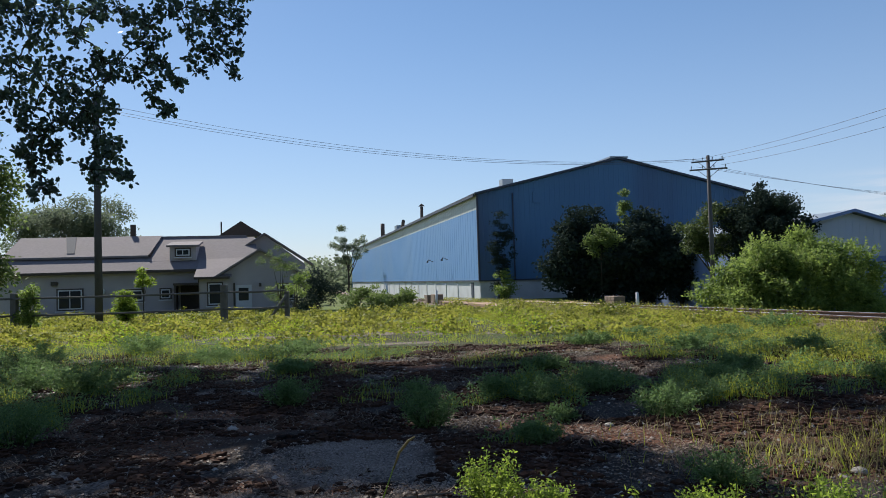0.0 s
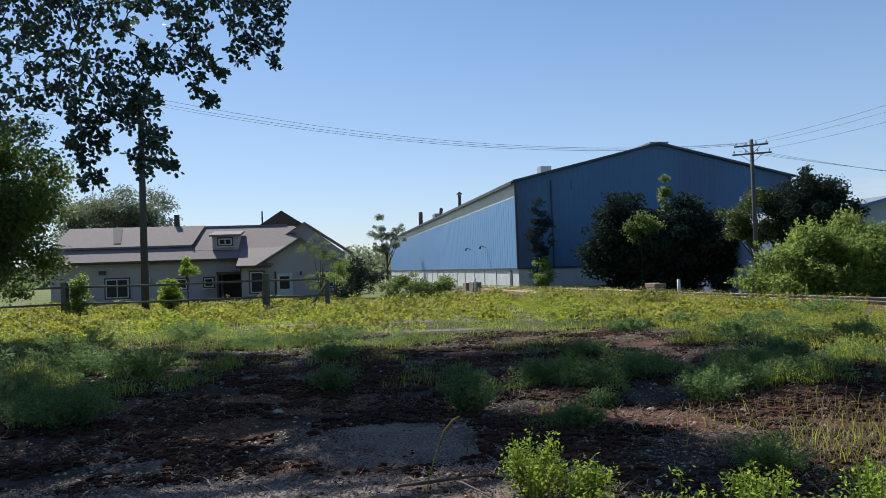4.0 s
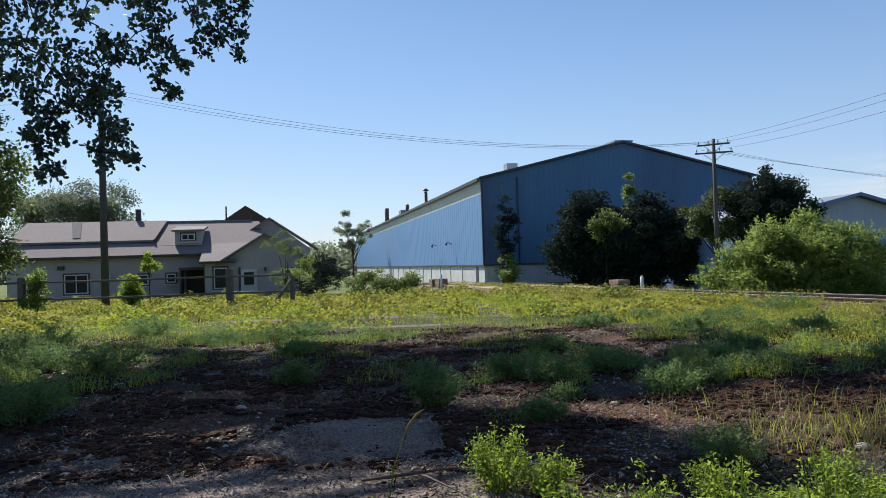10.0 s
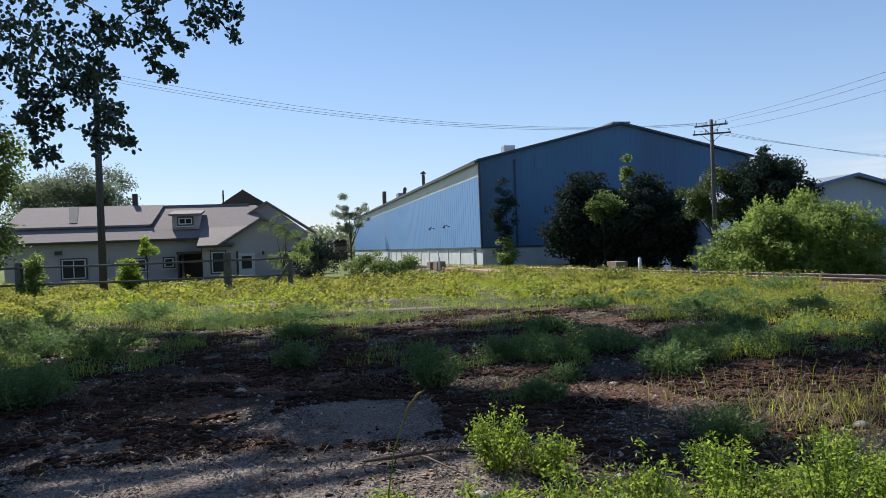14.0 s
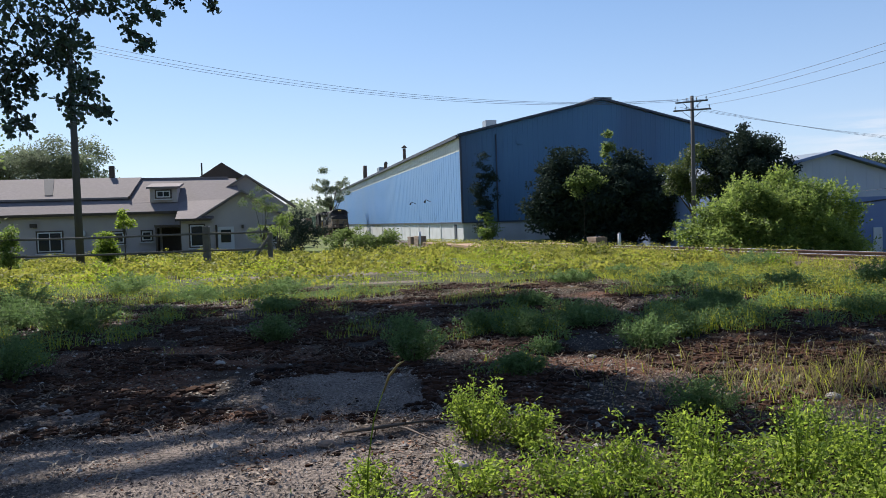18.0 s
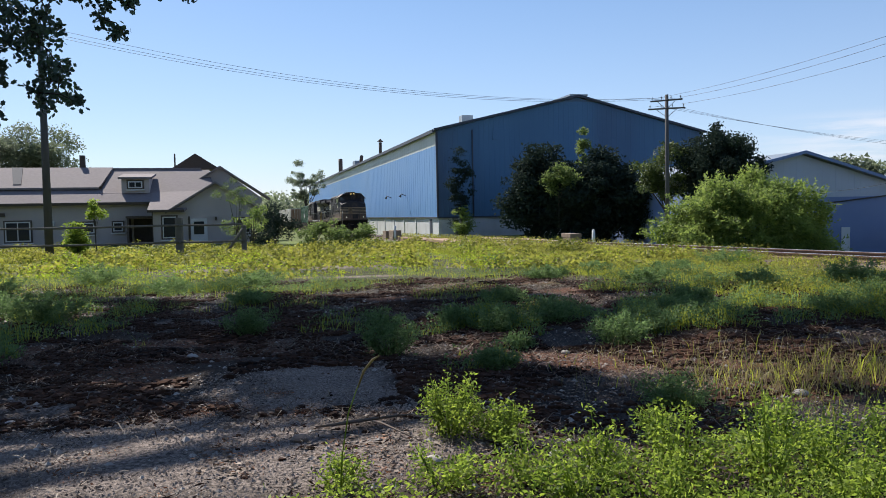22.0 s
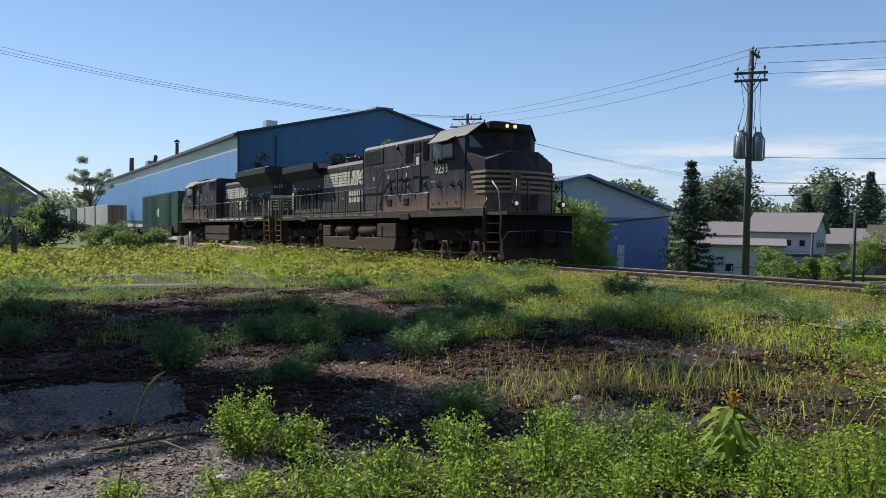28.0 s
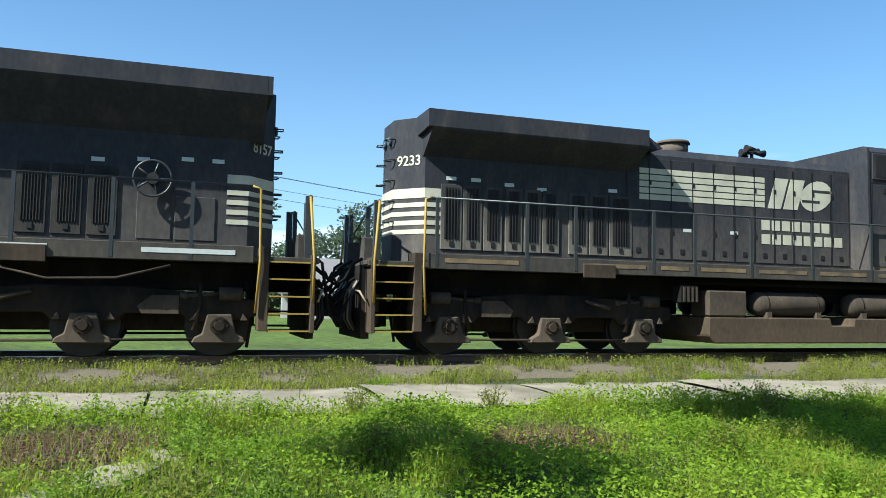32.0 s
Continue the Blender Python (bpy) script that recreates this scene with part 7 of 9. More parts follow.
# ---- the train ----
def grime_mat(name, color, dust, lo, hi, amt, rough=0.55, spec=0.35):
    """Old paint under road dust that thickens towards the wheels, with scuffs and streaks."""
    m = bpy.data.materials.new(name)
    m.use_nodes = True
    n, l = m.node_tree.nodes, m.node_tree.links
    b = n["Principled BSDF"]
    b.inputs["Specular IOR Level"].default_value = spec
    tc = n.new("ShaderNodeTexCoord")
    sp = n.new("ShaderNodeSeparateXYZ")
    l.new(tc.outputs["Object"], sp.inputs[0])
    mp = n.new("ShaderNodeMapping")
    mp.inputs["Scale"].default_value = (1, 1, 0.5)
    l.new(tc.outputs["Object"], mp.inputs["Vector"])
    n1 = n.new("ShaderNodeTexNoise")
    n1.inputs["Scale"].default_value, n1.inputs["Detail"].default_value = 2.2, 6
    l.new(mp.outputs[0], n1.inputs["Vector"])
    n2 = n.new("ShaderNodeTexNoise")
    n2.inputs["Scale"].default_value, n2.inputs["Detail"].default_value = 14, 5
    l.new(mp.outputs[0], n2.inputs["Vector"])
    r = n.new("ShaderNodeMapRange")
    r.inputs[1].default_value, r.inputs[2].default_value = hi, lo
    l.new(sp.outputs["Z"], r.inputs[0])
    mu = n.new("ShaderNodeMath")
    mu.operation = "MULTIPLY_ADD"
    mu.inputs[1].default_value = 1.35
    mu.inputs[2].default_value = -0.68
    l.new(n1.outputs["Fac"], mu.inputs[0])
    ad = n.new("ShaderNodeMath")
    ad.operation = "ADD"
    ad.use_clamp = True
    l.new(r.outputs[0], ad.inputs[0])
    l.new(mu.outputs[0], ad.inputs[1])
    am = n.new("ShaderNodeMath")
    am.operation = "MULTIPLY"
    am.inputs[1].default_value = amt
    l.new(ad.outputs[0], am.inputs[0])
    mx = n.new("ShaderNodeMix")
    mx.data_type = "RGBA"
    mx.inputs[6].default_value, mx.inputs[7].default_value = (*color, 1), (*dust, 1)
    l.new(am.outputs[0], mx.inputs[0])
    hs = n.new("ShaderNodeHueSaturation")
    r2 = n.new("ShaderNodeMapRange")
    r2.inputs[3].default_value, r2.inputs[4].default_value = 0.6, 1.45
    l.new(n2.outputs["Fac"], r2.inputs[0])
    l.new(r2.outputs[0], hs.inputs["Value"])
    l.new(mx.outputs[2], hs.inputs["Color"])
    l.new(hs.outputs[0], b.inputs["Base Color"])
    r3 = n.new("ShaderNodeMapRange")
    r3.inputs[3].default_value, r3.inputs[4].default_value = rough - 0.1, rough + 0.25
    l.new(n1.outputs["Fac"], r3.inputs[0])
    l.new(r3.outputs[0], b.inputs["Roughness"])
    bp = n.new("ShaderNodeBump")
    bp.inputs["Strength"].default_value, bp.inputs["Distance"].default_value = 0.12, 0.02
    l.new(n2.outputs["Fac"], bp.inputs["Height"])
    l.new(bp.outputs[0], b.inputs["Normal"])
    return m


DUST = (0.22, 0.14, 0.085)
M_BLACK = grime_mat("loco_black_paint", (0.037, 0.035, 0.041), (0.17, 0.135, 0.108), 1.3, 3.3, 0.52, 0.5, 0.1)
M_CABPAINT = grime_mat("cab_paint", (0.034, 0.032, 0.038), (0.25, 0.16, 0.105), 1.8, 2.75, 0.75, 0.5, 0.12)
M_SILL = grime_mat("loco_sill", (0.03, 0.028, 0.028), (0.17, 0.13, 0.10), 1.0, 3.0, 0.4, 0.7, 0.12)
# dust, plus sunlight below and the wing's shade above put into the colour
M_DOORDUSTLIT = grime_mat("dusty_lit_door_frame", (0.05, 0.046, 0.045), (0.22, 0.18, 0.145), 1.9, 3.1, 0.75, 0.7, 0.12)
M_RAILGREY = mat("bare_grab_rail", (0.20, 0.185, 0.17), 0.5, 0.2, bump=0)
M_GRIME = grime_mat("loco_underframe", (0.035, 0.027, 0.022), DUST, 0.2, 2.4, 0.3, 0.85, 0.12)
M_TRUCK = grime_mat("loco_truck", (0.014, 0.012, 0.011), DUST, -0.2, 1.3, 0.22, 0.9, 0.1)
M_PEDESTAL = grime_mat("axle_box_dust", (0.055, 0.041, 0.032), (0.17, 0.12, 0.085), 0.0, 1.2, 0.6, 0.9, 0.12)
M_LOUVER = mat("louver_dark", (0.016, 0.012, 0.012), 0.7, bump=0)
M_CREAM = mat("cream_lettering", (0.54, 0.48, 0.37), 0.6, var=0.15, scale=8, stain=(0.3, 0.26, 0.2), stain_scale=2.5, stain_amt=0.45)
M_CREAMDULL = mat("dusty_stripe", (0.28, 0.20, 0.13), 0.7, var=0.2, scale=5)
M_FADED = mat("worn_strip", (0.20, 0.13, 0.07), 0.8, var=0.4, scale=4, stain=(0.06, 0.045, 0.035), stain_scale=3.0, stain_amt=0.9)
M_YELLOW = mat("safety_yellow", (0.34, 0.21, 0.035), 0.6, var=0.2, scale=7)
M_STEELROD = mat("handrail_paint", (0.05, 0.05, 0.052), 0.4, 0.3, bump=0)
M_WHEEL = mat("wheel_steel", (0.06, 0.05, 0.045), 0.6, 0.5)
M_ROOFTAN = grime_mat("cab_roof", (0.055, 0.05, 0.05), (0.30, 0.26, 0.23), 3.0, 5.2, 0.8, 0.7)
M_LIT = mat("headlight_lit", (1.0, 0.66, 0.2), 0.3, emit=0.85, bump=0)
M_LITDITCH = mat("ditch_light_lit", (1.0, 0.80, 0.5), 0.3, emit=0.25, bump=0)
M_STICKER = mat("pale_placard", (0.55, 0.53, 0.50), 0.6)
M_CABGLASS = glass_mat("cab_glass", (0.06, 0.075, 0.095))


def words(name, text, size, m, material, parent, label=""):
    """Lettering in the built-in font, a thin raised mesh."""
    cu = bpy.data.curves.new(name, "FONT")
    cu.body, cu.size, cu.extrude, cu.offset = text, size, 0.004, 0.012 * size
    cu.align_x, cu.align_y = "CENTER", "BOTTOM"
    tmp = bpy.data.objects.new(name, cu)
    me = bpy.data.meshes.new_from_object(tmp)
    bpy.data.objects.remove(tmp)
    me.materials.clear()
    me.materials.append(material)
    ob = new(name, me)
    ob.parent = parent
    ob.matrix_local = m
    if label:
        ob["label"] = label
    return ob


def plan_band(bm, plan, z0, z1, out=0.006, th=0.006):
    """A thin strip laid round a plan polyline of (x, y)."""
    pts = [Vector(p) for p in plan]
    res = []
    for i, p in enumerate(pts):
        d0 = (pts[i] - pts[i - 1]).normalized() if i else (pts[1] - pts[0]).normalized()
        d1 = (pts[i + 1] - pts[i]).normalized() if i < len(pts) - 1 else d0
        nrm = (Vector((d0.y, -d0.x)) + Vector((d1.y, -d1.x))).normalized()
        res.append((p + nrm * out, p + nrm * (out + th)))
    for (a0, b0), (a1, b1) in zip(res, res[1:]):
        vs = [bm.verts.new((q.x, q.y, z)) for q, z in ((a0, z0), (a1, z0), (a1, z1), (a0, z1), (b0, z0), (b1, z0), (b1, z1), (b0, z1))]
        for f in ((4, 5, 6, 7), (0, 3, 2, 1), (0, 1, 5, 4), (3, 7, 6, 2), (0, 4, 7, 3), (1, 2, 6, 5)):
            bm.faces.new([vs[k] for k in f])
    bmesh.ops.recalc_face_normals(bm, faces=bm.faces)


NOSE = [(2.62, 1.515), (1.42, 1.46), (1.08, 0.55), (1.08, -0.55), (1.42, -1.46), (2.62, -1.515)]
AXLES = (2.30, 4.37, 6.43, 16.85, 18.93, 21.01)
SPIN = []


def side_box(par, name, s, x0, x1, y0, y1, z0, z1, m, bev=0.0, label=""):
    """A box on one side (s = 1 or -1) of the vehicle."""
    a, b = sorted((s * y0, s * y1))
    return part(name, box(x0, x1, a, b, z0, z1, bev), m, par, label)


def build_truck(par, cx, name="truck"):
    """A three-axle truck: frames, axle boxes, brake gear and wheelsets."""
    t = part(name, box(cx - 2.5, cx + 2.5, -0.55, 0.55, 0.42, 0.95, 0.05), M_TRUCK, par, "dusty three-axle truck")
    for s in (1, -1):
        y0, y1 = s * 1.02, s * 1.17
        out = [(-2.75, 0.95), (-2.75, 0.72), (-2.45, 0.62), (-1.6, 0.58), (-1.45, 0.72), (-0.6, 0.72), (-0.45, 0.58), (0.45, 0.58), (0.6, 0.72), (1.45, 0.72), (1.6, 0.58), (2.45, 0.62), (2.75, 0.72), (2.75, 0.95), (1.9, 1.06), (0.7, 1.16), (-0.7, 1.16), (-1.9, 1.06)]
        part("side_frame", prism([(cx + x, z) for x, z in out], min(y0, y1), max(y0, y1), bevel=0.02), M_TRUCK, t)
        for k, ax in enumerate((-2.07, 0.0, 2.07)):
            x = cx + ax
            ped = prism([(x - 0.44, 0.24), (x + 0.44, 0.24), (x + 0.40, 0.33), (x + 0.27, 0.40), (x + 0.2, 0.72), (x - 0.2, 0.72), (x - 0.27, 0.40), (x - 0.40, 0.33)], min(s * 1.10, s * 1.26), max(s * 1.10, s * 1.26), bevel=0.02)
            pd = part("axle_box", ped, M_PEDESTAL, t)
            bm = tube((x, s * 1.24, 0.53), (x, s * 1.31, 0.53), 0.155, 0.145, 16)
            add_tube(bm, (x, s * 1.31, 0.53), (x, s * 1.35, 0.53), 0.09, 0.08, 12)
            for q in range(6):
                an = q * math.pi / 3
                add_tube(bm, (x + 0.12 * math.cos(an), s * 1.31, 0.53 + 0.12 * math.sin(an)), (x + 0.12 * math.cos(an), s * 1.335, 0.53 + 0.12 * math.sin(an)), 0.018, seg=6)
            part("bearing_cap", bm, M_TRUCK, pd)
            for e in (-1, 1):
                part("spring_stop", prism([(x + e * 0.46, 0.62), (x + e * 0.34, 0.62), (x + e * 0.38, 0.74)], min(s * 1.12, s * 1.22), max(s * 1.12, s * 1.22)), M_PEDESTAL, t)
        for e in (-1, 1):
            x = cx + e * 2.05
            bm = tube((x + e * 0.38, s * 1.16, 1.06), (x - e * 0.0, s * 1.16, 1.06), 0.115, seg=14)
            add_tube(bm, (x, s * 1.16, 1.06), (x - e * 0.5, s * 1.16, 1.02), 0.03, seg=8)
            add_tube(bm, (x - e * 0.5, s * 1.16, 1.02), (x - e * 0.62, s * 1.16, 1.02), 0.055, seg=8)
            part("brake_cylinder", bm, M_PEDESTAL, t)
            part("brake_hanger", rod([(x - e * 0.30, s * 1.2, 1.22), (x - e * 0.30, s * 1.2, 0.85), (x - e * 0.38, s * 1.18, 0.45)], [0.035, 0.03, 0.06], 6), M_TRUCK, t)
        bm = prism([(cx + 0.85, 0.72), (cx + 1.42, 0.72), (cx + 1.42, 1.02), (cx + 1.0, 1.02), (cx + 0.78, 0.84)], min(s * 1.17, s * 1.23), max(s * 1.17, s * 1.23))
        add_tube(bm, (cx + 1.2, s * 1.23, 0.87), (cx + 1.2, s * 1.245, 0.87), 0.06, seg=10)
        part("gusset_plate", bm, M_PEDESTAL, t)
        part("damper", rod([(cx - 1.3, s * 1.2, 0.92), (cx - 0.75, s * 1.22, 1.05)], [0.05, 0.03], 8), M_PEDESTAL, t)
        part("sand_pipe", rod([(cx + 2.5, s * 0.95, 1.3), (cx + 2.62, s * 0.95, 0.7), (cx + 2.55, s * 0.85, 0.15)], 0.03, 6), M_TRUCK, t)
        part("brake_rod", rod([(cx - 1.9, s * 1.2, 0.28), (cx + 1.9, s * 1.2, 0.30)], 0.025, 6), M_TRUCK, t)
    for ax in (-2.07, 0.0, 2.07):
        x = cx + ax
        bm = tube((0, -1.2, 0), (0, 1.2, 0), 0.09, seg=10)
        for s in (1, -1):
            add_tube(bm, (0, s * 0.72, 0), (0, s * 0.86, 0), 0.533, 0.525, 28)
            add_tube(bm, (0, s * 0.69, 0), (0, s * 0.72, 0), 0.56, 0.56, 28)
            for q in range(5):
                an = q * 2 * math.pi / 5
                add_tube(bm, (0.3 * math.cos(an), s * 0.86, 0.3 * math.sin(an)), (0.3 * math.cos(an), s * 0.868, 0.3 * math.sin(an)), 0.07, seg=8)
        wset = part("wheelset", bm, M_WHEEL, t)
        wset.matrix_local = Matrix.Translation((x, 0, 0.533))
        SPIN.append((wset, x))
    return t


def louver(par, s, x0, x1, y, z0, z1, step=0.045, frame_m=None):
    """A door with an upright-slatted opening."""
    d = side_box(par, "louver_door", s, x0, x1, y - 0.01, y + 0.03, z0, z1, frame_m or M_SILL, 0.006)
    zb = z0 + 0.2
    side_box(d, "louver_back", s, x0 + 0.07, x1 - 0.07, y + 0.031, y + 0.033, zb, z1 - 0.06, M_LOUVER)
    bm = bmesh.new()
    x = x0 + 0.085
    while x < x1 - 0.08:
        add_box(bm, x, x + 0.014, *sorted((s * (y + 0.033), s * (y + 0.05))), zb, z1 - 0.06)
        x += step
    tagged(part("slatting", bm, M_LOUVER if frame_m else M_SILL, d), kind="stuff")
    side_box(d, "latch", s, (x0 + x1) / 2 - 0.04, (x0 + x1) / 2 + 0.04, y + 0.031, y + 0.045, z0 + 0.07, z0 + 0.16, M_LOUVER)
    return d


def build_loco(number, second=False):
    lo = empty("locomotive", Matrix.Identity(4), "second black diesel freight locomotive coupled back to back with the leader" if second else "dusty black diesel freight locomotive with cream stripes and lit headlights", "locomotive", "locomotives of the train")
    P = lambda name, bm, m, par=lo, label="": part(name, bm, m, par, label)
    wing0, wing1, wtop = (15.9, 21.65, 4.76) if second else (16.9, 21.46, 4.5)
    # underframe and platforms
    fr = P("underframe", box(0.45, 22.4, -0.75, 0.75, 1.12, 1.6, 0.03), M_TRUCK)
    P("deck", box(0.15, 22.6, -1.48, 1.48, 1.60, 1.70, 0.01), M_SILL)
    for s in (1, -1):
        side_box(lo, "side_sill", s, 1.45, 21.5, 1.44, 1.52, 1.58, 1.86, M_SILL, 0.01)
        for xa, xb in ((9.7, 11.0), (11.35, 12.65), (13.0, 14.25), (14.6, 15.7), (16.0, 16.65), (17.0, 18.4), (19.75, 21.2)):
            side_box(lo, "reflective_strip", s, xa, xb, 1.522, 1.527, 1.70, 1.78, M_STICKER if second else M_FADED)
        for xa in (6.6, 17.7):
            side_box(lo, "jacking_pad", s, xa, xa + 0.7, 1.52, 1.56, 1.5, 1.76, M_GRIME, 0.01)
        side_box(lo, "air_pipe", s, 7.0, 16.0, 1.1, 1.16, 1.44, 1.5, M_TRUCK)
        side_box(lo, "equipment_rack", s, 15.7, 16.15, 1.2, 1.45, 1.05, 1.42, M_TRUCK, 0.02)
        for k in range(4):
            side_box(lo, "rack_bar", s, 15.74 + k * 0.1, 15.78 + k * 0.1, 1.451, 1.47, 1.08, 1.38, M_PEDESTAL)
    # fuel tank and reservoirs
    if second:
        tk = P("fuel_tank", prism([(8.6, 0.30), (14.4, 0.30), (14.5, 0.5), (14.5, 1.32), (8.5, 1.32), (8.5, 0.5)], -1.5, 1.5, bevel=0.03), M_GRIME)
        for s in (1, -1):
            part("tank_flange", box(8.48, 14.52, *sorted((s * 1.5, s * 1.53)), 0.80, 0.86), M_PEDESTAL, tk)
    else:
        tk = P("fuel_tank", prism([(7.85, 0.42), (8.0, 0.24), (15.35, 0.24), (15.5, 0.4), (15.5, 0.78), (12.35, 0.78), (12.3, 0.62), (11.72, 0.62), (11.68, 0.78), (7.75, 0.78)], -1.5, 1.5, bevel=0.025), M_GRIME)
        for s in (1, -1):
            side_box(tk, "tank_box", s, 14.55, 15.5, 0.9, 1.5, 0.79, 1.32, M_PEDESTAL, 0.03)
            side_box(tk, "tank_box", s, 7.78, 9.5, 0.9, 1.5, 0.79, 1.36, M_PEDESTAL, 0.03)
            side_box(tk, "sight_gauge", s, 9.0, 9.08, 1.5, 1.52, 0.85, 1.25, M_TRUCK)
            for xa, xb in ((12.31, 14.26), (9.65, 11.68)):
                bm = bmesh.new()
                prof = ((0, 0.02), (0.04, 0.15), (0.1, 0.22), (0.2, 0.26))
                pts = [(xa + d, r) for d, r in prof] + [(xb - d, r) for d, r in prof[::-1]]
                add_path(bm, [(x, s * 1.2, 1.06) for x, _ in pts], [r for _, r in pts], 18)
                rv = P("air_reservoir", bm, M_PEDESTAL, tk, "dusty air reservoir cylinder")
                for xx in (xa + 0.32, xb - 0.32):
                    part("strap", tube((xx - 0.012, s * 1.2, 1.06), (xx + 0.012, s * 1.2, 1.06), 0.266, seg=20), M_TRUCK, rv)
                    part("saddle", box(xx - 0.06, xx + 0.06, *sorted((s * 1.3, s * 1.46)), 0.78, 0.90), M_PEDESTAL, rv)
    for cx in (4.37, 18.93):
        build_truck(lo, cx)
    # cab: side walls, roof, nose
    prof = [(1.52, 1.70), (1.52, 4.36), (1.02, 4.80), (-1.02, 4.80), (-1.52, 4.36), (-1.52, 1.70)]
    bm = bmesh.new()
    rings = [[bm.verts.new((x - (0.35 * (z > 4.5) if i == 0 else 0.0), y, z)) for y, z in prof] for i, x in enumerate((2.62, 5.05))]
    for i in range(len(prof)):
        j = (i + 1) % len(prof)
        bm.faces.new((rings[0][i], rings[0][j], rings[1][j], rings[1][i]))
    bm.faces.new(rings[0])
    bm.faces.new(rings[1])
    bmesh.ops.recalc_face_normals(bm, faces=bm.faces)
    cab = P("cab", bm, M_CABPAINT)
    for s in (1, -1):
        bm = bmesh.new()
        v = [bm.verts.new(p) for p in ((2.2, s * 1.03, 4.806), (5.06, s * 1.03, 4.806), (5.06, s * 1.53, 4.366), (2.55, s * 1.53, 4.366))]
        bm.faces.new(v)
        r = bmesh.ops.extrude_face_region(bm, geom=list(bm.faces))
        bmesh.ops.translate(bm, vec=(0, s * 0.012, 0.016), verts=[g for g in r["geom"] if isinstance(g, bmesh.types.BMVert)])
        bmesh.ops.recalc_face_normals(bm, faces=bm.faces)
        part("roof_panel", bm, M_ROOFTAN, cab)
        # sun visor, window, sill, mirror
        bm = bmesh.new()
        v = [bm.verts.new(p) for p in ((3.2, s * 1.53, 4.40), (4.75, s * 1.53, 4.40), (4.65, s * 1.86, 4.24), (3.25, s * 1.86, 4.24))]
        bm.faces.new(v)
        r = bmesh.ops.extrude_face_region(bm, geom=list(bm.faces))
        bmesh.ops.translate(bm, vec=(0, 0, 0.025), verts=[g for g in r["geom"] if isinstance(g, bmesh.types.BMVert)])
        bmesh.ops.recalc_face_normals(bm, faces=bm.faces)
        part("sun_visor", bm, M_ROOFTAN, cab, "pale sun visor")
        wf = side_box(cab, "side_window", s, 3.35, 5.0, 1.52, 1.545, 3.66, 4.36, M_STEELROD, 0.008)
        side_box(wf, "pane", s, 3.42, 4.05, 1.546, 1.552, 3.74, 4.3, M_CABGLASS)
        side_box(wf, "pane", s, 4.13, 4.75, 1.546, 1.552, 3.74, 4.3, M_CABGLASS)
        side_box(wf, "window_edge", s, 4.78, 4.9, 1.546, 1.556, 3.66, 4.36, M_SILL)
        side_box(wf, "arm_rest", s, 3.3, 4.85, 1.546, 1.60, 3.62, 3.68, M_SILL)
        side_box(cab, "mirror", s, 4.2, 4.32, 1.62, 1.66, 3.48, 3.72, M_STEELROD, 0.01)
        # access panels with round catches
        for xa, xb in ((2.84, 4.1), (4.12, 5.02)):
            pn = side_box(cab, "access_panel", s, xa, xb, 1.52, 1.532, 1.90, 2.66, M_CABPAINT, 0.005)
            for q in range(2):
                xx = xa + (xb - xa) * (0.25 + 0.5 * q)
                part("catch", tube((xx, s * 1.53, 2.08), (xx, s * 1.545, 2.08), 0.05, seg=10), M_LOUVER, pn)
        side_box(cab, "panel_trim", s, 2.8, 5.05, 1.521, 1.54, 2.69, 2.73, M_LOUVER)
        side_box(cab, "panel_trim", s, 2.8, 5.05, 1.521, 1.54, 1.86, 1.89, M_LOUVER)
        for xx in (3.4, 4.3, 2.9):
            part("grab", rod([(xx, s * 1.53, 2.86), (xx + 0.03, s * 1.6, 2.76), (xx + 0.06, s * 1.53, 2.68)], 0.025, 6), M_LOUVER, cab)
        side_box(cab, "placard", s, 4.6, 4.95, 1.522, 1.53, 2.86, 2.92, M_CREAMDULL)
        words("road_number", number, 0.46, Matrix.Translation((4.2, s * 1.523, 3.08)) @ Euler((radians(90), 0, radians(180 if s > 0 else 0))).to_matrix().to_4x4(), M_CREAM, cab, "cream painted road number")
    # nose with a peaked top
    bm = bmesh.new()
    lowr = [bm.verts.new((x, y, 1.70)) for x, y in NOSE]
    tops = (3.86, 3.46, 3.80, 3.80, 3.46, 3.86)
    topr = [bm.verts.new((x + 0.08, y * 0.985, z)) for (x, y), z in zip(NOSE, tops)]
    mid = [bm.verts.new((2.62, 0.6, 3.98)), bm.verts.new((2.62, -0.6, 3.98))]
    for i in range(5):
        bm.faces.new((lowr[i + 1], lowr[i], topr[i], topr[i + 1]))
    bm.faces.new((topr[0], topr[1], mid[0]))
    bm.faces.new((topr[1], topr[2], mid[0]))
    bm.faces.new((topr[2], topr[3], mid[1], mid[0]))
    bm.faces.new((topr[3], topr[4], mid[1]))
    bm.faces.new((topr[4], topr[5], mid[1]))
    bmesh.ops.recalc_face_normals(bm, faces=bm.faces)
    nose = P("nose", bm, M_CABPAINT)
    for k, z in enumerate((2.36, 2.53, 2.70, 2.87, 3.04)):
        bm = bmesh.new()
        cut = 0.05 * k
        plan = [(2.0 + cut * 1.4, 1.515 - (2.62 - 2.0 - cut * 1.4) * 0.046)] + NOSE[1:5] + [(2.0 + cut * 1.4, -1.515 + (2.62 - 2.0 - cut * 1.4) * 0.046)]
        plan_band(bm, plan, z, z + 0.085, 0.012 + 0.004 * (k % 2))
        part("nose_stripe", bm, M_CREAMDULL, nose, "cream stripe round the nose")
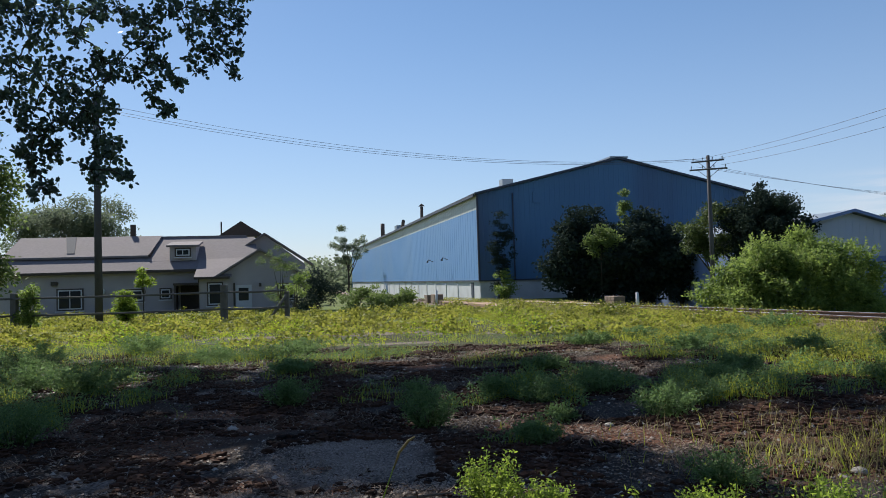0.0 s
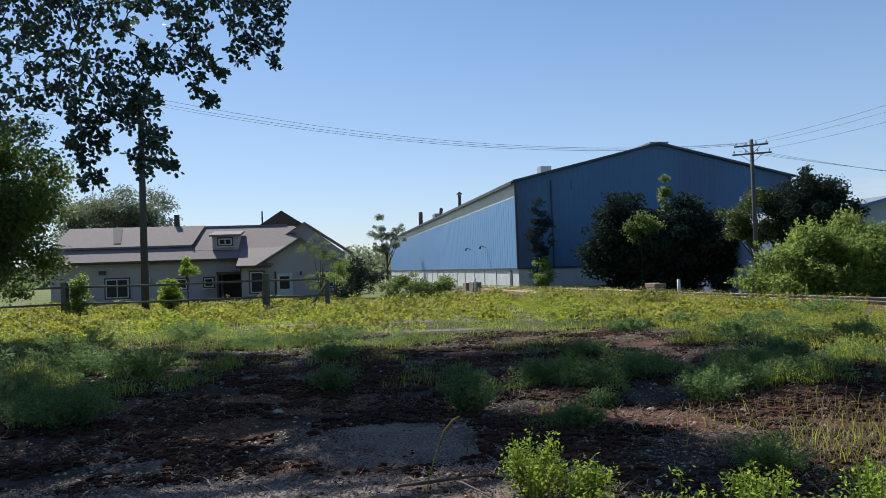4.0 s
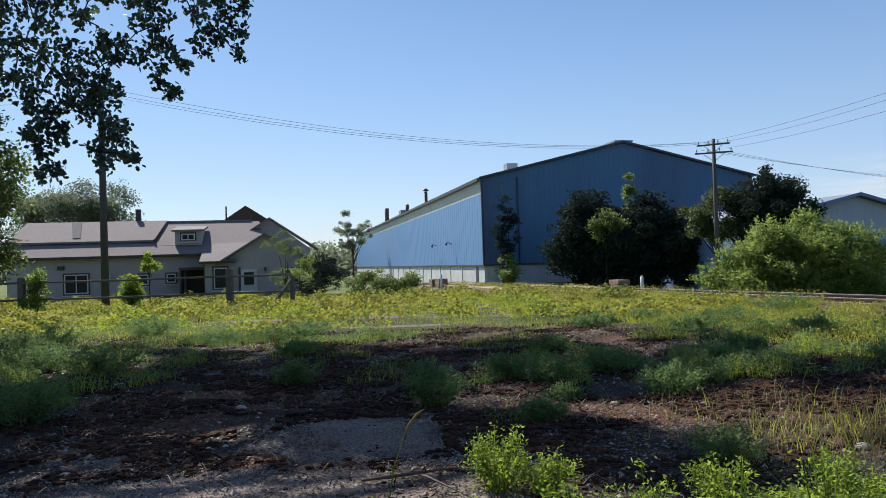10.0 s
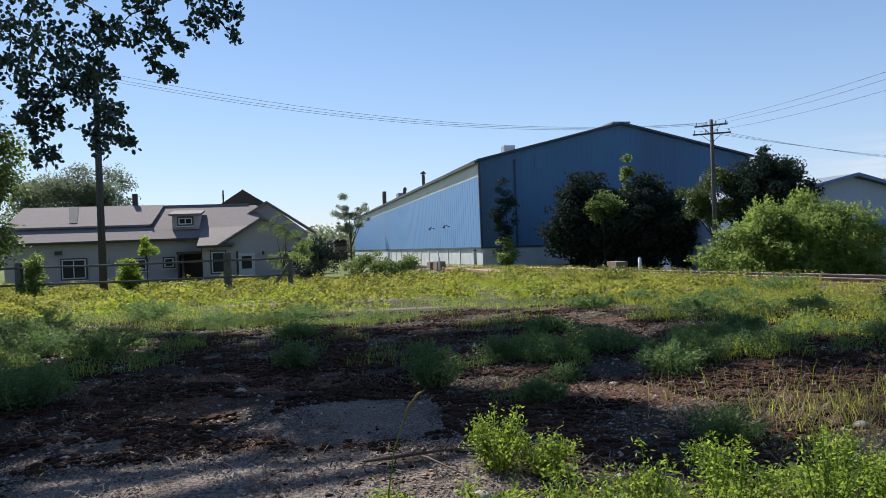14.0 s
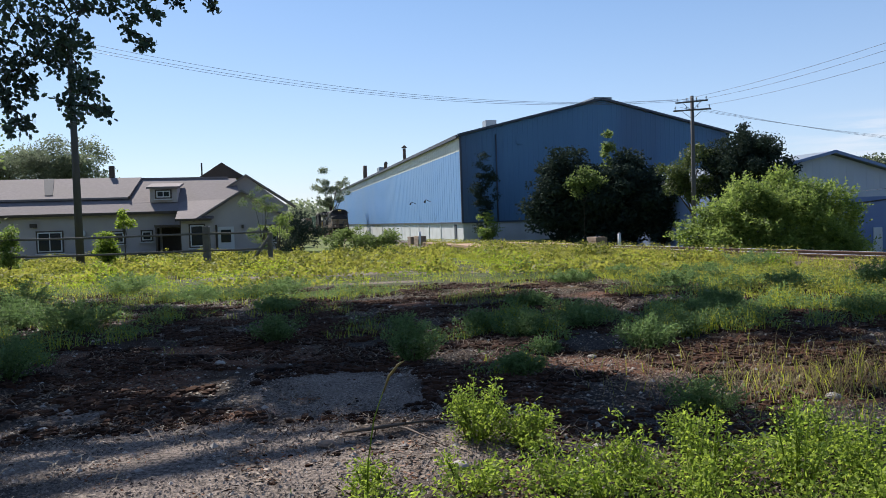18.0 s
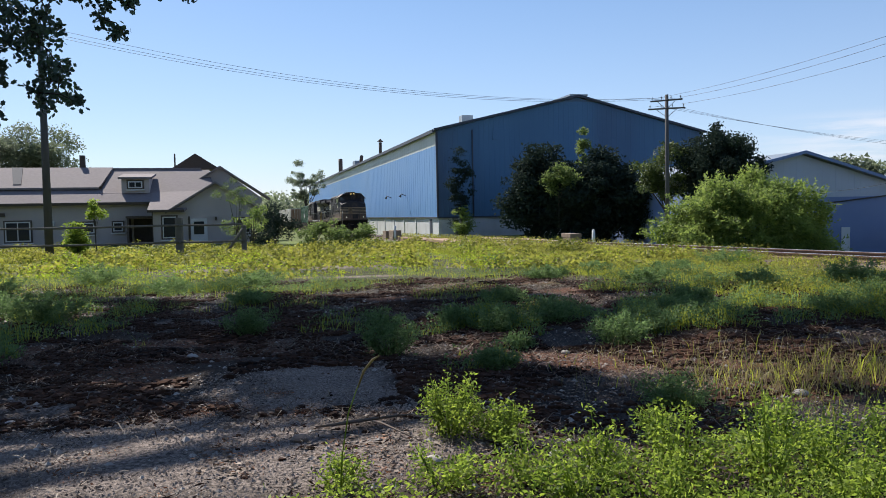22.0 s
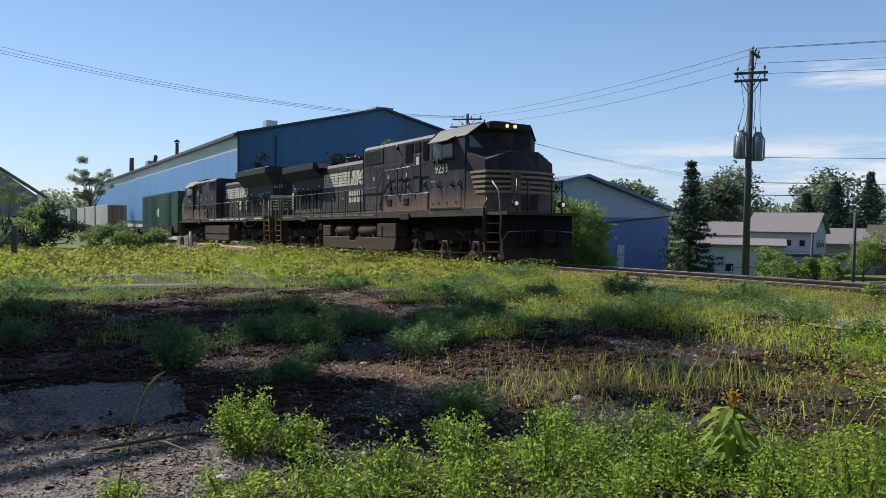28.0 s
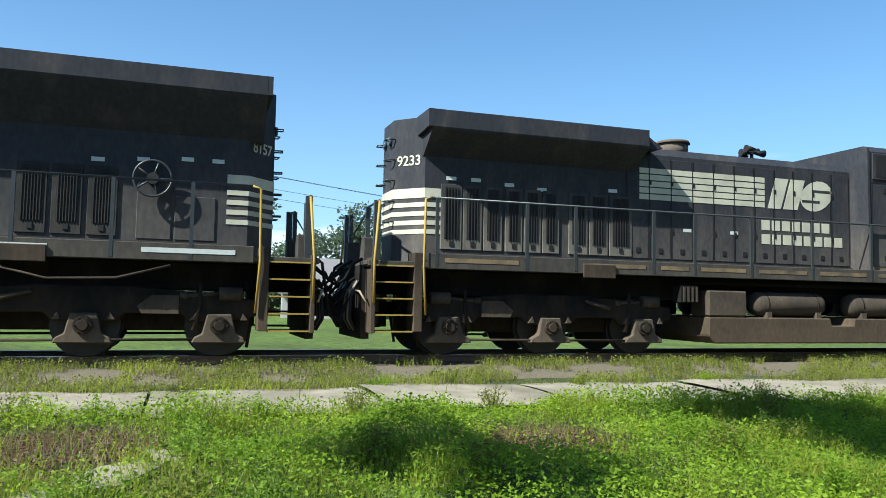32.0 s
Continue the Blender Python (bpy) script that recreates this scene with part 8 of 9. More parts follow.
    part("nose_emblem", prism([(0, 2.38), (0.42, 2.38), (0.42, 3.1), (0, 3.1)], -0.02, 0.0), M_FADED, nose, "worn plain emblem panel").matrix_local = Matrix.Translation((1.055, 0.25, 0)) @ Matrix.Rotation(radians(90), 4, "Z")
    part("nose_door", box(1.055, 1.075, -0.45, 0.2, 1.8, 2.3), M_SILL, nose)
    # windshields and their posts on the cab's front
    for y0, y1 in ((0.08, 0.68), (0.76, 1.36), (-0.68, -0.08), (-1.36, -0.76)):
        g = prism([(y0, 4.0), (y1, 3.98), (y1, 4.42), (y0, 4.55)], -0.012, 0.0)
        w = part("windshield", g, M_CABGLASS, cab)
        w.matrix_local = Matrix.Translation((2.585, 0, 0)) @ Matrix.Rotation(radians(90), 4, "Z")
    part("light_bar", box(2.02, 2.3, -0.9, 0.9, 4.60, 4.86, 0.03), M_BLACK, cab)
    for y in (-0.17, 0.17):
        hl = part("headlight", tube((2.02, y, 4.74), (1.98, y, 4.74), 0.065, 0.06, 14), M_LIT if not second else M_CABGLASS, cab)
    for y in (-0.6, 0.6):
        part("number_box", box(1.99, 2.02, y - 0.22, y + 0.22, 4.63, 4.83), M_LOUVER, cab)
    part("roof_unit", box(3.3, 4.7, -0.5, 0.5, 4.805, 5.02, 0.04), M_BLACK, cab)
    part("roof_unit", box(2.5, 3.1, -0.35, 0.45, 4.805, 4.97, 0.03), M_BLACK, cab)
    for x, y in ((2.8, 0.6), (3.1, -0.6), (3.6, 0.7)):
        part("antenna", tube((x, y, 4.8), (x, y, 5.02), 0.035, 0.025, 8), M_STEELROD, cab)
    # front platform, pilot, steps, rails, ditch lights
    pil = P("pilot", prism([(0.40, 1.62), (0.40, 0.5), (0.30, 0.14), (0.55, 0.14), (0.62, 0.6), (0.62, 1.62)], -1.45, 1.45, bevel=0.02), M_TRUCK)
    for s in (1, -1):
        side_box(pil, "step_side", s, 1.36, 1.46, 1.15, 1.5, 0.35, 1.6, M_GRIME, 0.01)
        for k in range(4):
            side_box(pil, "step", s, 0.62, 1.36, 1.1, 1.48, 0.38 + k * 0.31, 0.42 + k * 0.31, M_TRUCK)
        part("corner_handrail", rod([(0.55, s * 1.48, 0.9), (0.5, s * 1.48, 1.6), (0.72, s * 1.42, 2.4), (1.2, s * 1.36, 2.75)], 0.022, 6), M_RAILGREY, pil)
        part("corner_handrail", rod([(1.46, s * 1.52, 0.7), (1.44, s * 1.52, 1.9), (1.3, s * 1.45, 2.2)], 0.022, 6), M_STEELROD, pil)
        part("front_rail", rod([(0.36, s * 0.5, 1.65), (0.36, s * 0.5, 2.75), (0.36, s * 0.95, 2.78), (0.36, s * 0.95, 1.65)], 0.03, 6), M_STEELROD, pil)
        dl = part("ditch_light", tube((0.5, s * 0.98, 1.98), (0.33, s * 0.98, 1.98), 0.11, 0.12, 14), M_STEELROD, pil)
        part("lens", tube((0.33, s * 0.98, 1.98), (0.312, s * 0.98, 1.98), 0.07, 0.065, 14), M_LITDITCH if not second else M_CABGLASS, dl)
        for k in range(4):
            y = s * (0.4 + 0.14 * k)
            part("air_hose", rod([(0.42, y, 1.3), (0.22, y, 1.1), (0.24, y + s * 0.04, 0.7), (0.34, y + s * 0.05, 0.55)], 0.028, 6), M_LOUVER, pil)
        part("uncoupling_lever", rod([(0.38, s * 0.2, 1.1), (0.3, s * 1.35, 1.05), (0.38, s * 1.45, 0.8)], 0.02, 6), M_CREAMDULL, pil)
    for xa, xb in ((-0.05, 0.5), (22.3, 22.9)):
        bm = box(xa, xb, -0.14, 0.14, 0.72, 1.0, 0.03)
        ex = xa if xa < 1 else xb
        add_box(bm, ex - 0.16, ex + 0.16, -0.22, 0.22, 0.68, 1.04, 0.04)
        P("coupler", bm, M_TRUCK)
    # tall hood behind the cab
    hp = [(1.40, 1.70), (1.40, 4.56), (1.25, 4.70), (-1.25, 4.70), (-1.40, 4.56), (-1.40, 1.70)]

    def loft(pr, x0, x1):
        b2 = bmesh.new()
        ra = [[b2.verts.new((x, y, z)) for y, z in pr] for x in (x0, x1)]
        for i in range(len(pr)):
            j = (i + 1) % len(pr)
            b2.faces.new((ra[0][i], ra[0][j], ra[1][j], ra[1][i]))
        b2.faces.new(ra[0])
        b2.faces.new(ra[1])
        bmesh.ops.recalc_face_normals(b2, faces=b2.faces)
        return b2

    th = P("equipment_hood", loft(hp, 5.06, 11.08), M_CABPAINT)
    for s in (1, -1):
        side_box(th, "battery_box", s, 5.15, 8.85, 1.3, 1.5, 1.71, 2.52, M_CABPAINT, 0.02)
        for xa in (6.7, 8.15):
            lv = side_box(th, "louver_vent", s, xa, xa + 0.42, 1.5, 1.515, 2.10, 2.36, M_SILL)
            for k in range(5):
                side_box(lv, "slat", s, xa + 0.03, xa + 0.39, 1.515, 1.53, 2.13 + k * 0.045, 2.15 + k * 0.045, M_LOUVER)
        side_box(th, "bin_door", s, 5.2, 6.1, 1.5, 1.515, 1.82, 2.48, M_CABPAINT, 0.006)
        for xa, xb, za, zb in ((5.35, 5.75, 3.78, 4.48), (5.95, 6.45, 4.12, 4.5), (6.55, 7.2, 3.78, 4.5)):
            gr = side_box(th, "grille", s, xa, xb, 1.40, 1.42, za, zb, M_LOUVER)
            x = xa + 0.03
            while x < xb - 0.03:
                side_box(gr, "bar", s, x, x + 0.02, 1.42, 1.44, za + 0.02, zb - 0.02, M_SILL)
                x += 0.075
        # air intake box
        bx = side_box(th, "air_intake", s, 9.15, 11.0, 1.40, 1.43, 3.92, 4.52, M_BLACK, 0.01)
        side_box(bx, "intake_screen", s, 9.22, 10.92, 1.43, 1.435, 3.97, 4.48, M_LOUVER)
        for k in range(26):
            side_box(bx, "screen_bar", s, 9.34 + k * 0.06, 9.355 + k * 0.06, 1.435, 1.442, 4.0, 4.45, M_LOUVER)
        for k, (xa, xb) in enumerate(((9.2, 9.75), (9.78, 10.35), (10.38, 11.0), (7.5, 8.1), (8.13, 8.8))):
            side_box(th, "hood_door", s, xa, xb, 1.40, 1.414, 1.95 if xa > 9 else 2.62, 3.8, M_BLACK, 0.005)
        for x in (7.48, 8.115, 8.82, 9.17, 9.765, 10.365, 11.02):
            side_box(th, "door_joint", s, x - 0.012, x + 0.012, 1.414, 1.418, 1.95 if x > 9 else 2.62, 3.82, M_LOUVER)
        for x in (7.62, 8.3, 9.35, 9.95, 10.6):
            for z in (2.72 if x < 9 else 2.1, 3.62):
                side_box(th, "latch", s, x, x + 0.09, 1.414, 1.428, z, z + 0.1, M_LOUVER)
        side_box(th, "hood_seam", s, 5.1, 11.06, 1.401, 1.405, 3.84, 3.86, M_LOUVER)
        side_box(th, "cab_door", s, 5.95, 6.5, 1.40, 1.42, 2.55, 4.05, M_BLACK, 0.01)
        side_box(th, "placard", s, 6.05, 6.25, 1.422, 1.426, 3.62, 3.92, M_STICKER)
        for xx in (7.0, 8.6, 9.95):
            side_box(th, "placard", s, xx, xx + 0.09, 1.416, 1.422, 3.2, 3.36, M_STICKER)
        for xx in (5.6, 6.9, 8.0, 8.4):
            part("lift_lug", rod([(xx, s * 1.40, 2.95), (xx - 0.04, s * 1.48, 2.82), (xx - 0.05, s * 1.42, 2.74)], 0.03, 6), M_LOUVER, th)
        part("lift_lug", rod([(7.9, s * 1.38, 4.55), (7.75, s * 1.46, 4.35)], 0.06, 6), M_LOUVER, th)
        side_box(th, "hood_edge", s, 11.08, 11.14, 0.8, 1.42, 1.72, 4.62, M_BLACK)
    # engine hood with doors, logo and lettering bars
    hr = 0.92
    ep = [(hr, 1.70), (hr, 4.14), (0.80, 4.30), (0.55, 4.36), (-0.55, 4.36), (-0.80, 4.30), (-hr, 4.14), (-hr, 1.70)]
    eh = P("engine_hood", loft(ep, 11.1, 21.0), M_BLACK)
    for s in (1, -1):
        x = 11.2
        while x < 16.6:
            d = side_box(eh, "hood_door", s, x, x + 0.5, hr, hr + 0.014, 1.96, 4.06, M_BLACK, 0.004)
            side_box(d, "hinge", s, x + 0.47, x + 0.53, hr + 0.014, hr + 0.03, 2.5, 2.6, M_LOUVER)
            side_box(d, "hinge", s, x + 0.47, x + 0.53, hr + 0.014, hr + 0.03, 3.5, 3.6, M_LOUVER)
            side_box(d, "latch", s, x + 0.2, x + 0.3, hr + 0.014, hr + 0.026, 2.08, 2.18, M_LOUVER)
            x += 0.535
        side_box(eh, "walkway_rail_foot", s, 11.1, 21.0, hr, hr + 0.05, 1.70, 1.92, M_SILL)
        Y0, Y1 = hr + 0.016, hr + 0.021
        f = 0 if s > 0 else 1
        # emblem: four bars and two slanted plain blocks, then two rows of plain bars
        for k in range(5):
            z = 3.19 + k * 0.137
            side_box(eh, "emblem_bar", s, 13.58 if f == 0 else 11.8, 16.77 if f == 0 else 14.99, Y0, Y1, z, z + 0.112, M_CREAM)
        for k in range(11):
            x = 11.72 + k * 0.535
            side_box(eh, "door_joint", s, x - 0.012, x + 0.012, Y1, Y1 + 0.003, 1.96, 4.06, M_LOUVER)
        base = 13.5 if f == 0 else 15.0
        dr = -1 if f == 0 else 1
        for q, (u0, u1, sl) in enumerate(((0.0, 0.36, 0.0), (0.42, 0.82, 0.0))):
            out = [(base + dr * u0, 3.18), (base + dr * u1, 3.18), (base + dr * (u1 + 0.22), 3.86), (base + dr * (u0 + 0.22), 3.86)]
            P("emblem_block", prism(out, min(s * Y0, s * Y1), max(s * Y0, s * Y1)), M_CREAM, eh)
        pts = []
        for k in range(18):
            an = 2 * math.pi * k / 18
            pts.append((base + dr * (1.36 + 0.44 * math.cos(an) + 0.10 * math.sin(an)), 3.52 + 0.35 * math.sin(an)))
        P("emblem_block", prism(pts, min(s * Y0, s * Y1), max(s * Y0, s * Y1)), M_CREAM, eh)
        P("emblem_slot", box(*sorted((base + dr * 1.25, base + dr * 1.75)), *sorted((s * Y1, s * (Y1 + 0.003))), 3.60, 3.66), M_BLACK, eh)
        P("emblem_slot", box(*sorted((base + dr * 0.95, base + dr * 1.45)), *sorted((s * Y1, s * (Y1 + 0.003))), 3.36, 3.42), M_BLACK, eh)
        for z, count, w in ((2.69, 7, 1.95), (2.38, 8, 2.32)):
            for k in range(count):
                u = w / count
                side_box(eh, "lettering_bar", s, *sorted((base + dr * (-0.2 + k * u + 0.03), base + dr * (-0.2 + (k + 1) * u - 0.03))), Y0, Y1, z, z + 0.22, M_CREAM)
        for xx, zz in ((15.5, 2.55), (14.3, 2.55), (18.9, 3.2), (19.6, 3.25), (20.3, 3.3), (17.3, 3.28), (20.8, 3.3)):
            side_box(eh, "placard", s, xx, xx + 0.2, Y0, Y1, zz, zz + 0.07, M_STICKER)
        # radiator compartment: louvered doors and overhanging wing
        if second:
            for xa in (16.55, 17.05, 17.82, 18.34, 18.87, 15.4, 15.85):
                louver(eh, s, xa, xa + 0.45, hr, 1.98, 3.12)
            side_box(eh, "hood_door", s, 19.62, 20.17, hr, hr + 0.02, 1.95, 3.0, M_BLACK, 0.01)
            side_box(eh, "hood_door", s, 20.22, 20.88, hr, hr + 0.02, 1.95, 2.7, M_BLACK, 0.01)
            bw = P("brake_wheel", rod([(19.86 + 0.3 * math.cos(i * math.pi / 12), s * 1.1, 2.95 + 0.3 * math.sin(i * math.pi / 12)) for i in range(25)], 0.022, 6), M_STEELROD, eh)
            for i in range(5):
                an = i * 2 * math.pi / 5
                part("spoke", rod([(19.86, s * 1.08, 2.95), (19.86 + 0.3 * math.cos(an), s * 1.1, 2.95 + 0.3 * math.sin(an))], 0.018, 5), M_STEELROD, bw)
            part("hub", tube((19.86, s * 0.93, 2.95), (19.86, s * 1.12, 2.95), 0.1, seg=12), M_SILL, bw)
        else:
            for xa, w in ((16.96, 0.52), (17.52, 0.42), (17.98, 0.42), (18.62, 0.36), (19.02, 0.36), (19.42, 0.36), (19.85, 0.38), (20.27, 0.38), (20.68, 0.42)):
                louver(eh, s, xa, xa + w, hr, 1.98, 3.22, 0.06, M_DOORDUSTLIT)
        wp = [(0.90, 3.72), (1.48, wtop - 0.36), (1.5, wtop - 0.32), (1.5, wtop), (0.5, wtop + 0.02), (0.5, 3.72)]
        P("radiator_wing", loft([(s * y, z) for y, z in wp], wing0, wing1), M_BLACK, eh)
        P("wing_end", loft([(s * 0.4, wtop - 0.4), (s * 1.5, wtop - 0.32), (s * 1.5, wtop), (s * 0.4, wtop)], wing1 - 0.01, wing1 + 0.08), M_BLACK, eh)
        wedge = prism([(wing0, wtop - 0.36), (wing0, wtop), (wing0 - 0.45, 4.2)], min(s * 0.5, s * 1.3), max(s * 0.5, s * 1.3))
        P("wing_fairing", wedge, M_BLACK, eh)
    P("radiator_roof", box(wing0 + 0.2, wing1 - 0.5, -1.1, 1.1, wtop, wtop + (0.12 if second else 0.04), 0.02), M_LOUVER, eh)
    # hood end: chamfered corners, stripes, number, grab irons
    end = [(0.92, 21.0), (0.92, 21.42), (0.38, 21.9), (-0.38, 21.9), (-0.92, 21.42), (-0.92, 21.0)]
    b2 = bmesh.new()
    ra = [[b2.verts.new((x, y, z)) for y, x in end] for z in (1.70, wtop - 0.02)]
    for i in range(len(end)):
        j = (i + 1) % len(end)
        b2.faces.new((ra[0][i], ra[0][j], ra[1][j], ra[1][i]))
    b2.faces.new(ra[0])
    b2.faces.new(ra[1])
    bmesh.ops.recalc_face_normals(b2, faces=b2.faces)
    he = P("hood_end", b2, M_BLACK)
    plan = [(21.06, 0.92), (21.42, 0.92), (21.9, 0.38), (21.9, -0.38), (21.42, -0.92), (21.06, -0.92)]
    for k in range(5):
        b2 = bmesh.new()
        plan_band(b2, plan[::-1], 2.26 + k * 0.17, 2.345 + k * 0.17 + (0.1 if k == 4 else 0), 0.006)
        part("end_stripe", b2, M_CREAM, he, "cream stripe")
    for s in (1, -1):
        q = Vector((21.66, s * 0.65, 3.52))
        tn = Vector((0.48, -s * 0.54, 0)).normalized()
        outw = Vector((0.54, s * 0.48, 0)).normalized()
        m = Matrix((( -s * tn.x, 0, outw.x, q.x + outw.x * 0.006), (-s * tn.y, 0, outw.y, q.y + outw.y * 0.006), (0, 1, 0, q.z), (0, 0, 0, 1)))
        words("road_number", number, 0.27, m, M_CREAM, he)
        for k in range(5):
            z = 2.5 + k * 0.4
            part("grab_iron", rod([(21.88, s * 0.42, z), (22.04, s * 0.44, z), (22.06, s * 0.26, z), (21.9, s * 0.22, z)], 0.014, 5), M_STEELROD, he)
        part("end_lamp", tube((21.9, s * 0.2, 4.1), (21.96, s * 0.2, 4.1), 0.09, 0.085, 12), M_CABGLASS, he)
    # rear platform: stairs, posts and yellow rails
    rp = P("rear_platform", box(21.5, 22.62, -1.45, 1.45, 1.62, 1.70, 0.01), M_SILL)
    part("end_plate", prism([(22.45, 0.3), (22.6, 0.3), (22.62, 1.62), (22.45, 1.62)], -1.0, 1.0), M_TRUCK, rp)
    # air hoses and jumper cables that sag across the coupling
    for k in range(9):
        y = -0.95 + 0.235 * k
        top, low = 1.75 - 0.16 * (k % 4), 0.62 + 0.13 * (k * 5 % 7)
        part("air_hose", rod([(22.58, y, top), (22.74, y + 0.03, top - 0.1), (22.9, y + 0.1 - 0.05 * (k % 3), low + 0.1), (23.04, y + 0.12 - 0.06 * (k % 3), low), (23.12, y + 0.1, low + 0.12)], 0.028, 6), M_TRUCK, rp)
    for s in (1, -1):
        side_box(rp, "stair_side", s, 21.60, 21.76, 1.05, 1.5, 0.45, 1.86, M_GRIME, 0.01)
        side_box(rp, "stair_side", s, 22.46, 22.54, 1.05, 1.5, 0.42, 1.75, M_GRIME, 0.01)
        for k in range(5):
            z = 0.44 + k * 0.29
            st = side_box(rp, "stair", s, 21.76, 22.46, 0.95, 1.48, z, z + 0.025, M_TRUCK)
            side_box(st, "stair_edge", s, 21.77, 22.45, 1.48, 1.495, z, z + 0.025, M_YELLOW)
        part("stair_rail", rod([(21.55, s * 1.53, 0.75), (21.6, s * 1.55, 1.6), (21.58, s * 1.53, 2.83), (21.45, s * 1.5, 2.87)], 0.022, 6), M_YELLOW, rp)
        part("stair_rail", rod([(22.5, s * 1.53, 0.95), (22.5, s * 1.55, 1.7), (22.42, s * 1.5, 2.75)], 0.024, 6), M_YELLOW, rp)
        part("end_post", box(22.36, 22.48, *sorted((s * 1.28, s * 1.36)), 1.7, 2.78), M_STEELROD, rp)
        part("end_post", box(22.42, 22.5, *sorted((s * 0.72, s * 0.8)), 1.7, 2.72), M_STEELROD, rp)
        part("end_rail", rod([(22.42, s * 1.48, 2.76), (22.45, s * 0.72, 2.72)], 0.022, 6), M_STEELROD, rp)
        part("end_chain", rod([(22.45, s * 0.72, 2.65), (22.6, s * 0.4, 2.3), (22.6, 0.0, 2.2)], 0.015, 5), M_STEELROD, rp)
        part("mu_box", box(22.3, 22.55, *sorted((s * 0.5, s * 0.85)), 1.7, 2.15, 0.02), M_SILL, rp)
        for k in range(4):
            y = s * (0.35 + 0.16 * k)
            part("air_hose", rod([(22.6, y, 1.35), (22.76, y, 1.05), (22.78, y + s * 0.05, 0.65), (22.66, y + s * 0.05, 0.45)], 0.03, 6), M_LOUVER if k % 2 else M_CREAMDULL, rp)
        part("uncoupling_lever", rod([(22.62, s * 0.2, 1.2), (22.7, s * 1.3, 1.15), (22.6, s * 1.42, 0.95)], 0.02, 6), M_CREAMDULL, rp)
        # long side handrail on posts
        if second:
            pts = [(21.5, s * 1.5, 2.87), (5.3, s * 1.5, 2.87)]
            posts = (20.5, 19.3, 17.9, 16.6, 15.2, 13.8, 12.4, 11.0, 9.6, 8.2, 6.8)
        else:
            pts = [(21.5, s * 1.5, 2.87), (9.5, s * 1.5, 2.87), (8.82, s * 1.56, 3.52), (5.1, s * 1.56, 3.58)]
            posts = (21.35, 19.57, 18.55, 16.81, 15.84, 14.44, 12.83, 11.18, 9.55)
        part("handrail", rod(pts, 0.02, 6), M_STEELROD, lo)
        for x in posts:
            part("handrail_post", box(x - 0.03, x + 0.03, *sorted((s * 1.485, s * 1.525)), 1.62, 2.87), M_STEELROD, lo)
        if not second:
            for x, z0 in ((8.8, 2.5), (7.6, 2.52), (6.3, 2.52)):
                part("handrail_post", box(x - 0.025, x + 0.025, *sorted((s * 1.53, s * 1.57)), z0 - 0.1, 3.53), M_STEELROD, lo)
        if second:
            part("chain", rod([(20.2, s * 1.5, 1.5), (19.4, s * 1.5, 1.28), (18.4, s * 1.5, 1.25), (17.6, s * 1.5, 1.45)], 0.02, 5), M_PEDESTAL, lo)
    # roof: exhaust, horn
    P("exhaust_stack", tube((15.3, 0, 4.34), (15.3, 0, 4.62), 0.34, 0.34, 20), M_RUSTPIPE, eh)
    P("stack_rim", tube((15.3, 0, 4.62), (15.3, 0, 4.68), 0.39, 0.36, 20), M_RUSTPIPE, eh)
    bm = tube((13.5, 0.45, 4.34), (13.5, 0.45, 4.48), 0.04, seg=8)
    for dx, dz, dy in ((0.3, 0.05, 0), (-0.3, 0.05, 0.05), (0.26, 0.12, 0.12), (-0.26, 0.12, -0.1), (0.2, 0.0, -0.12)):
        add_tube(bm, (13.5, 0.45 + dy, 4.44 + dz), (13.5 + dx, 0.45 + dy, 4.44 + dz), 0.025, 0.085, 10)
    P("air_horn", bm, M_LOUVER, eh)
    return lo


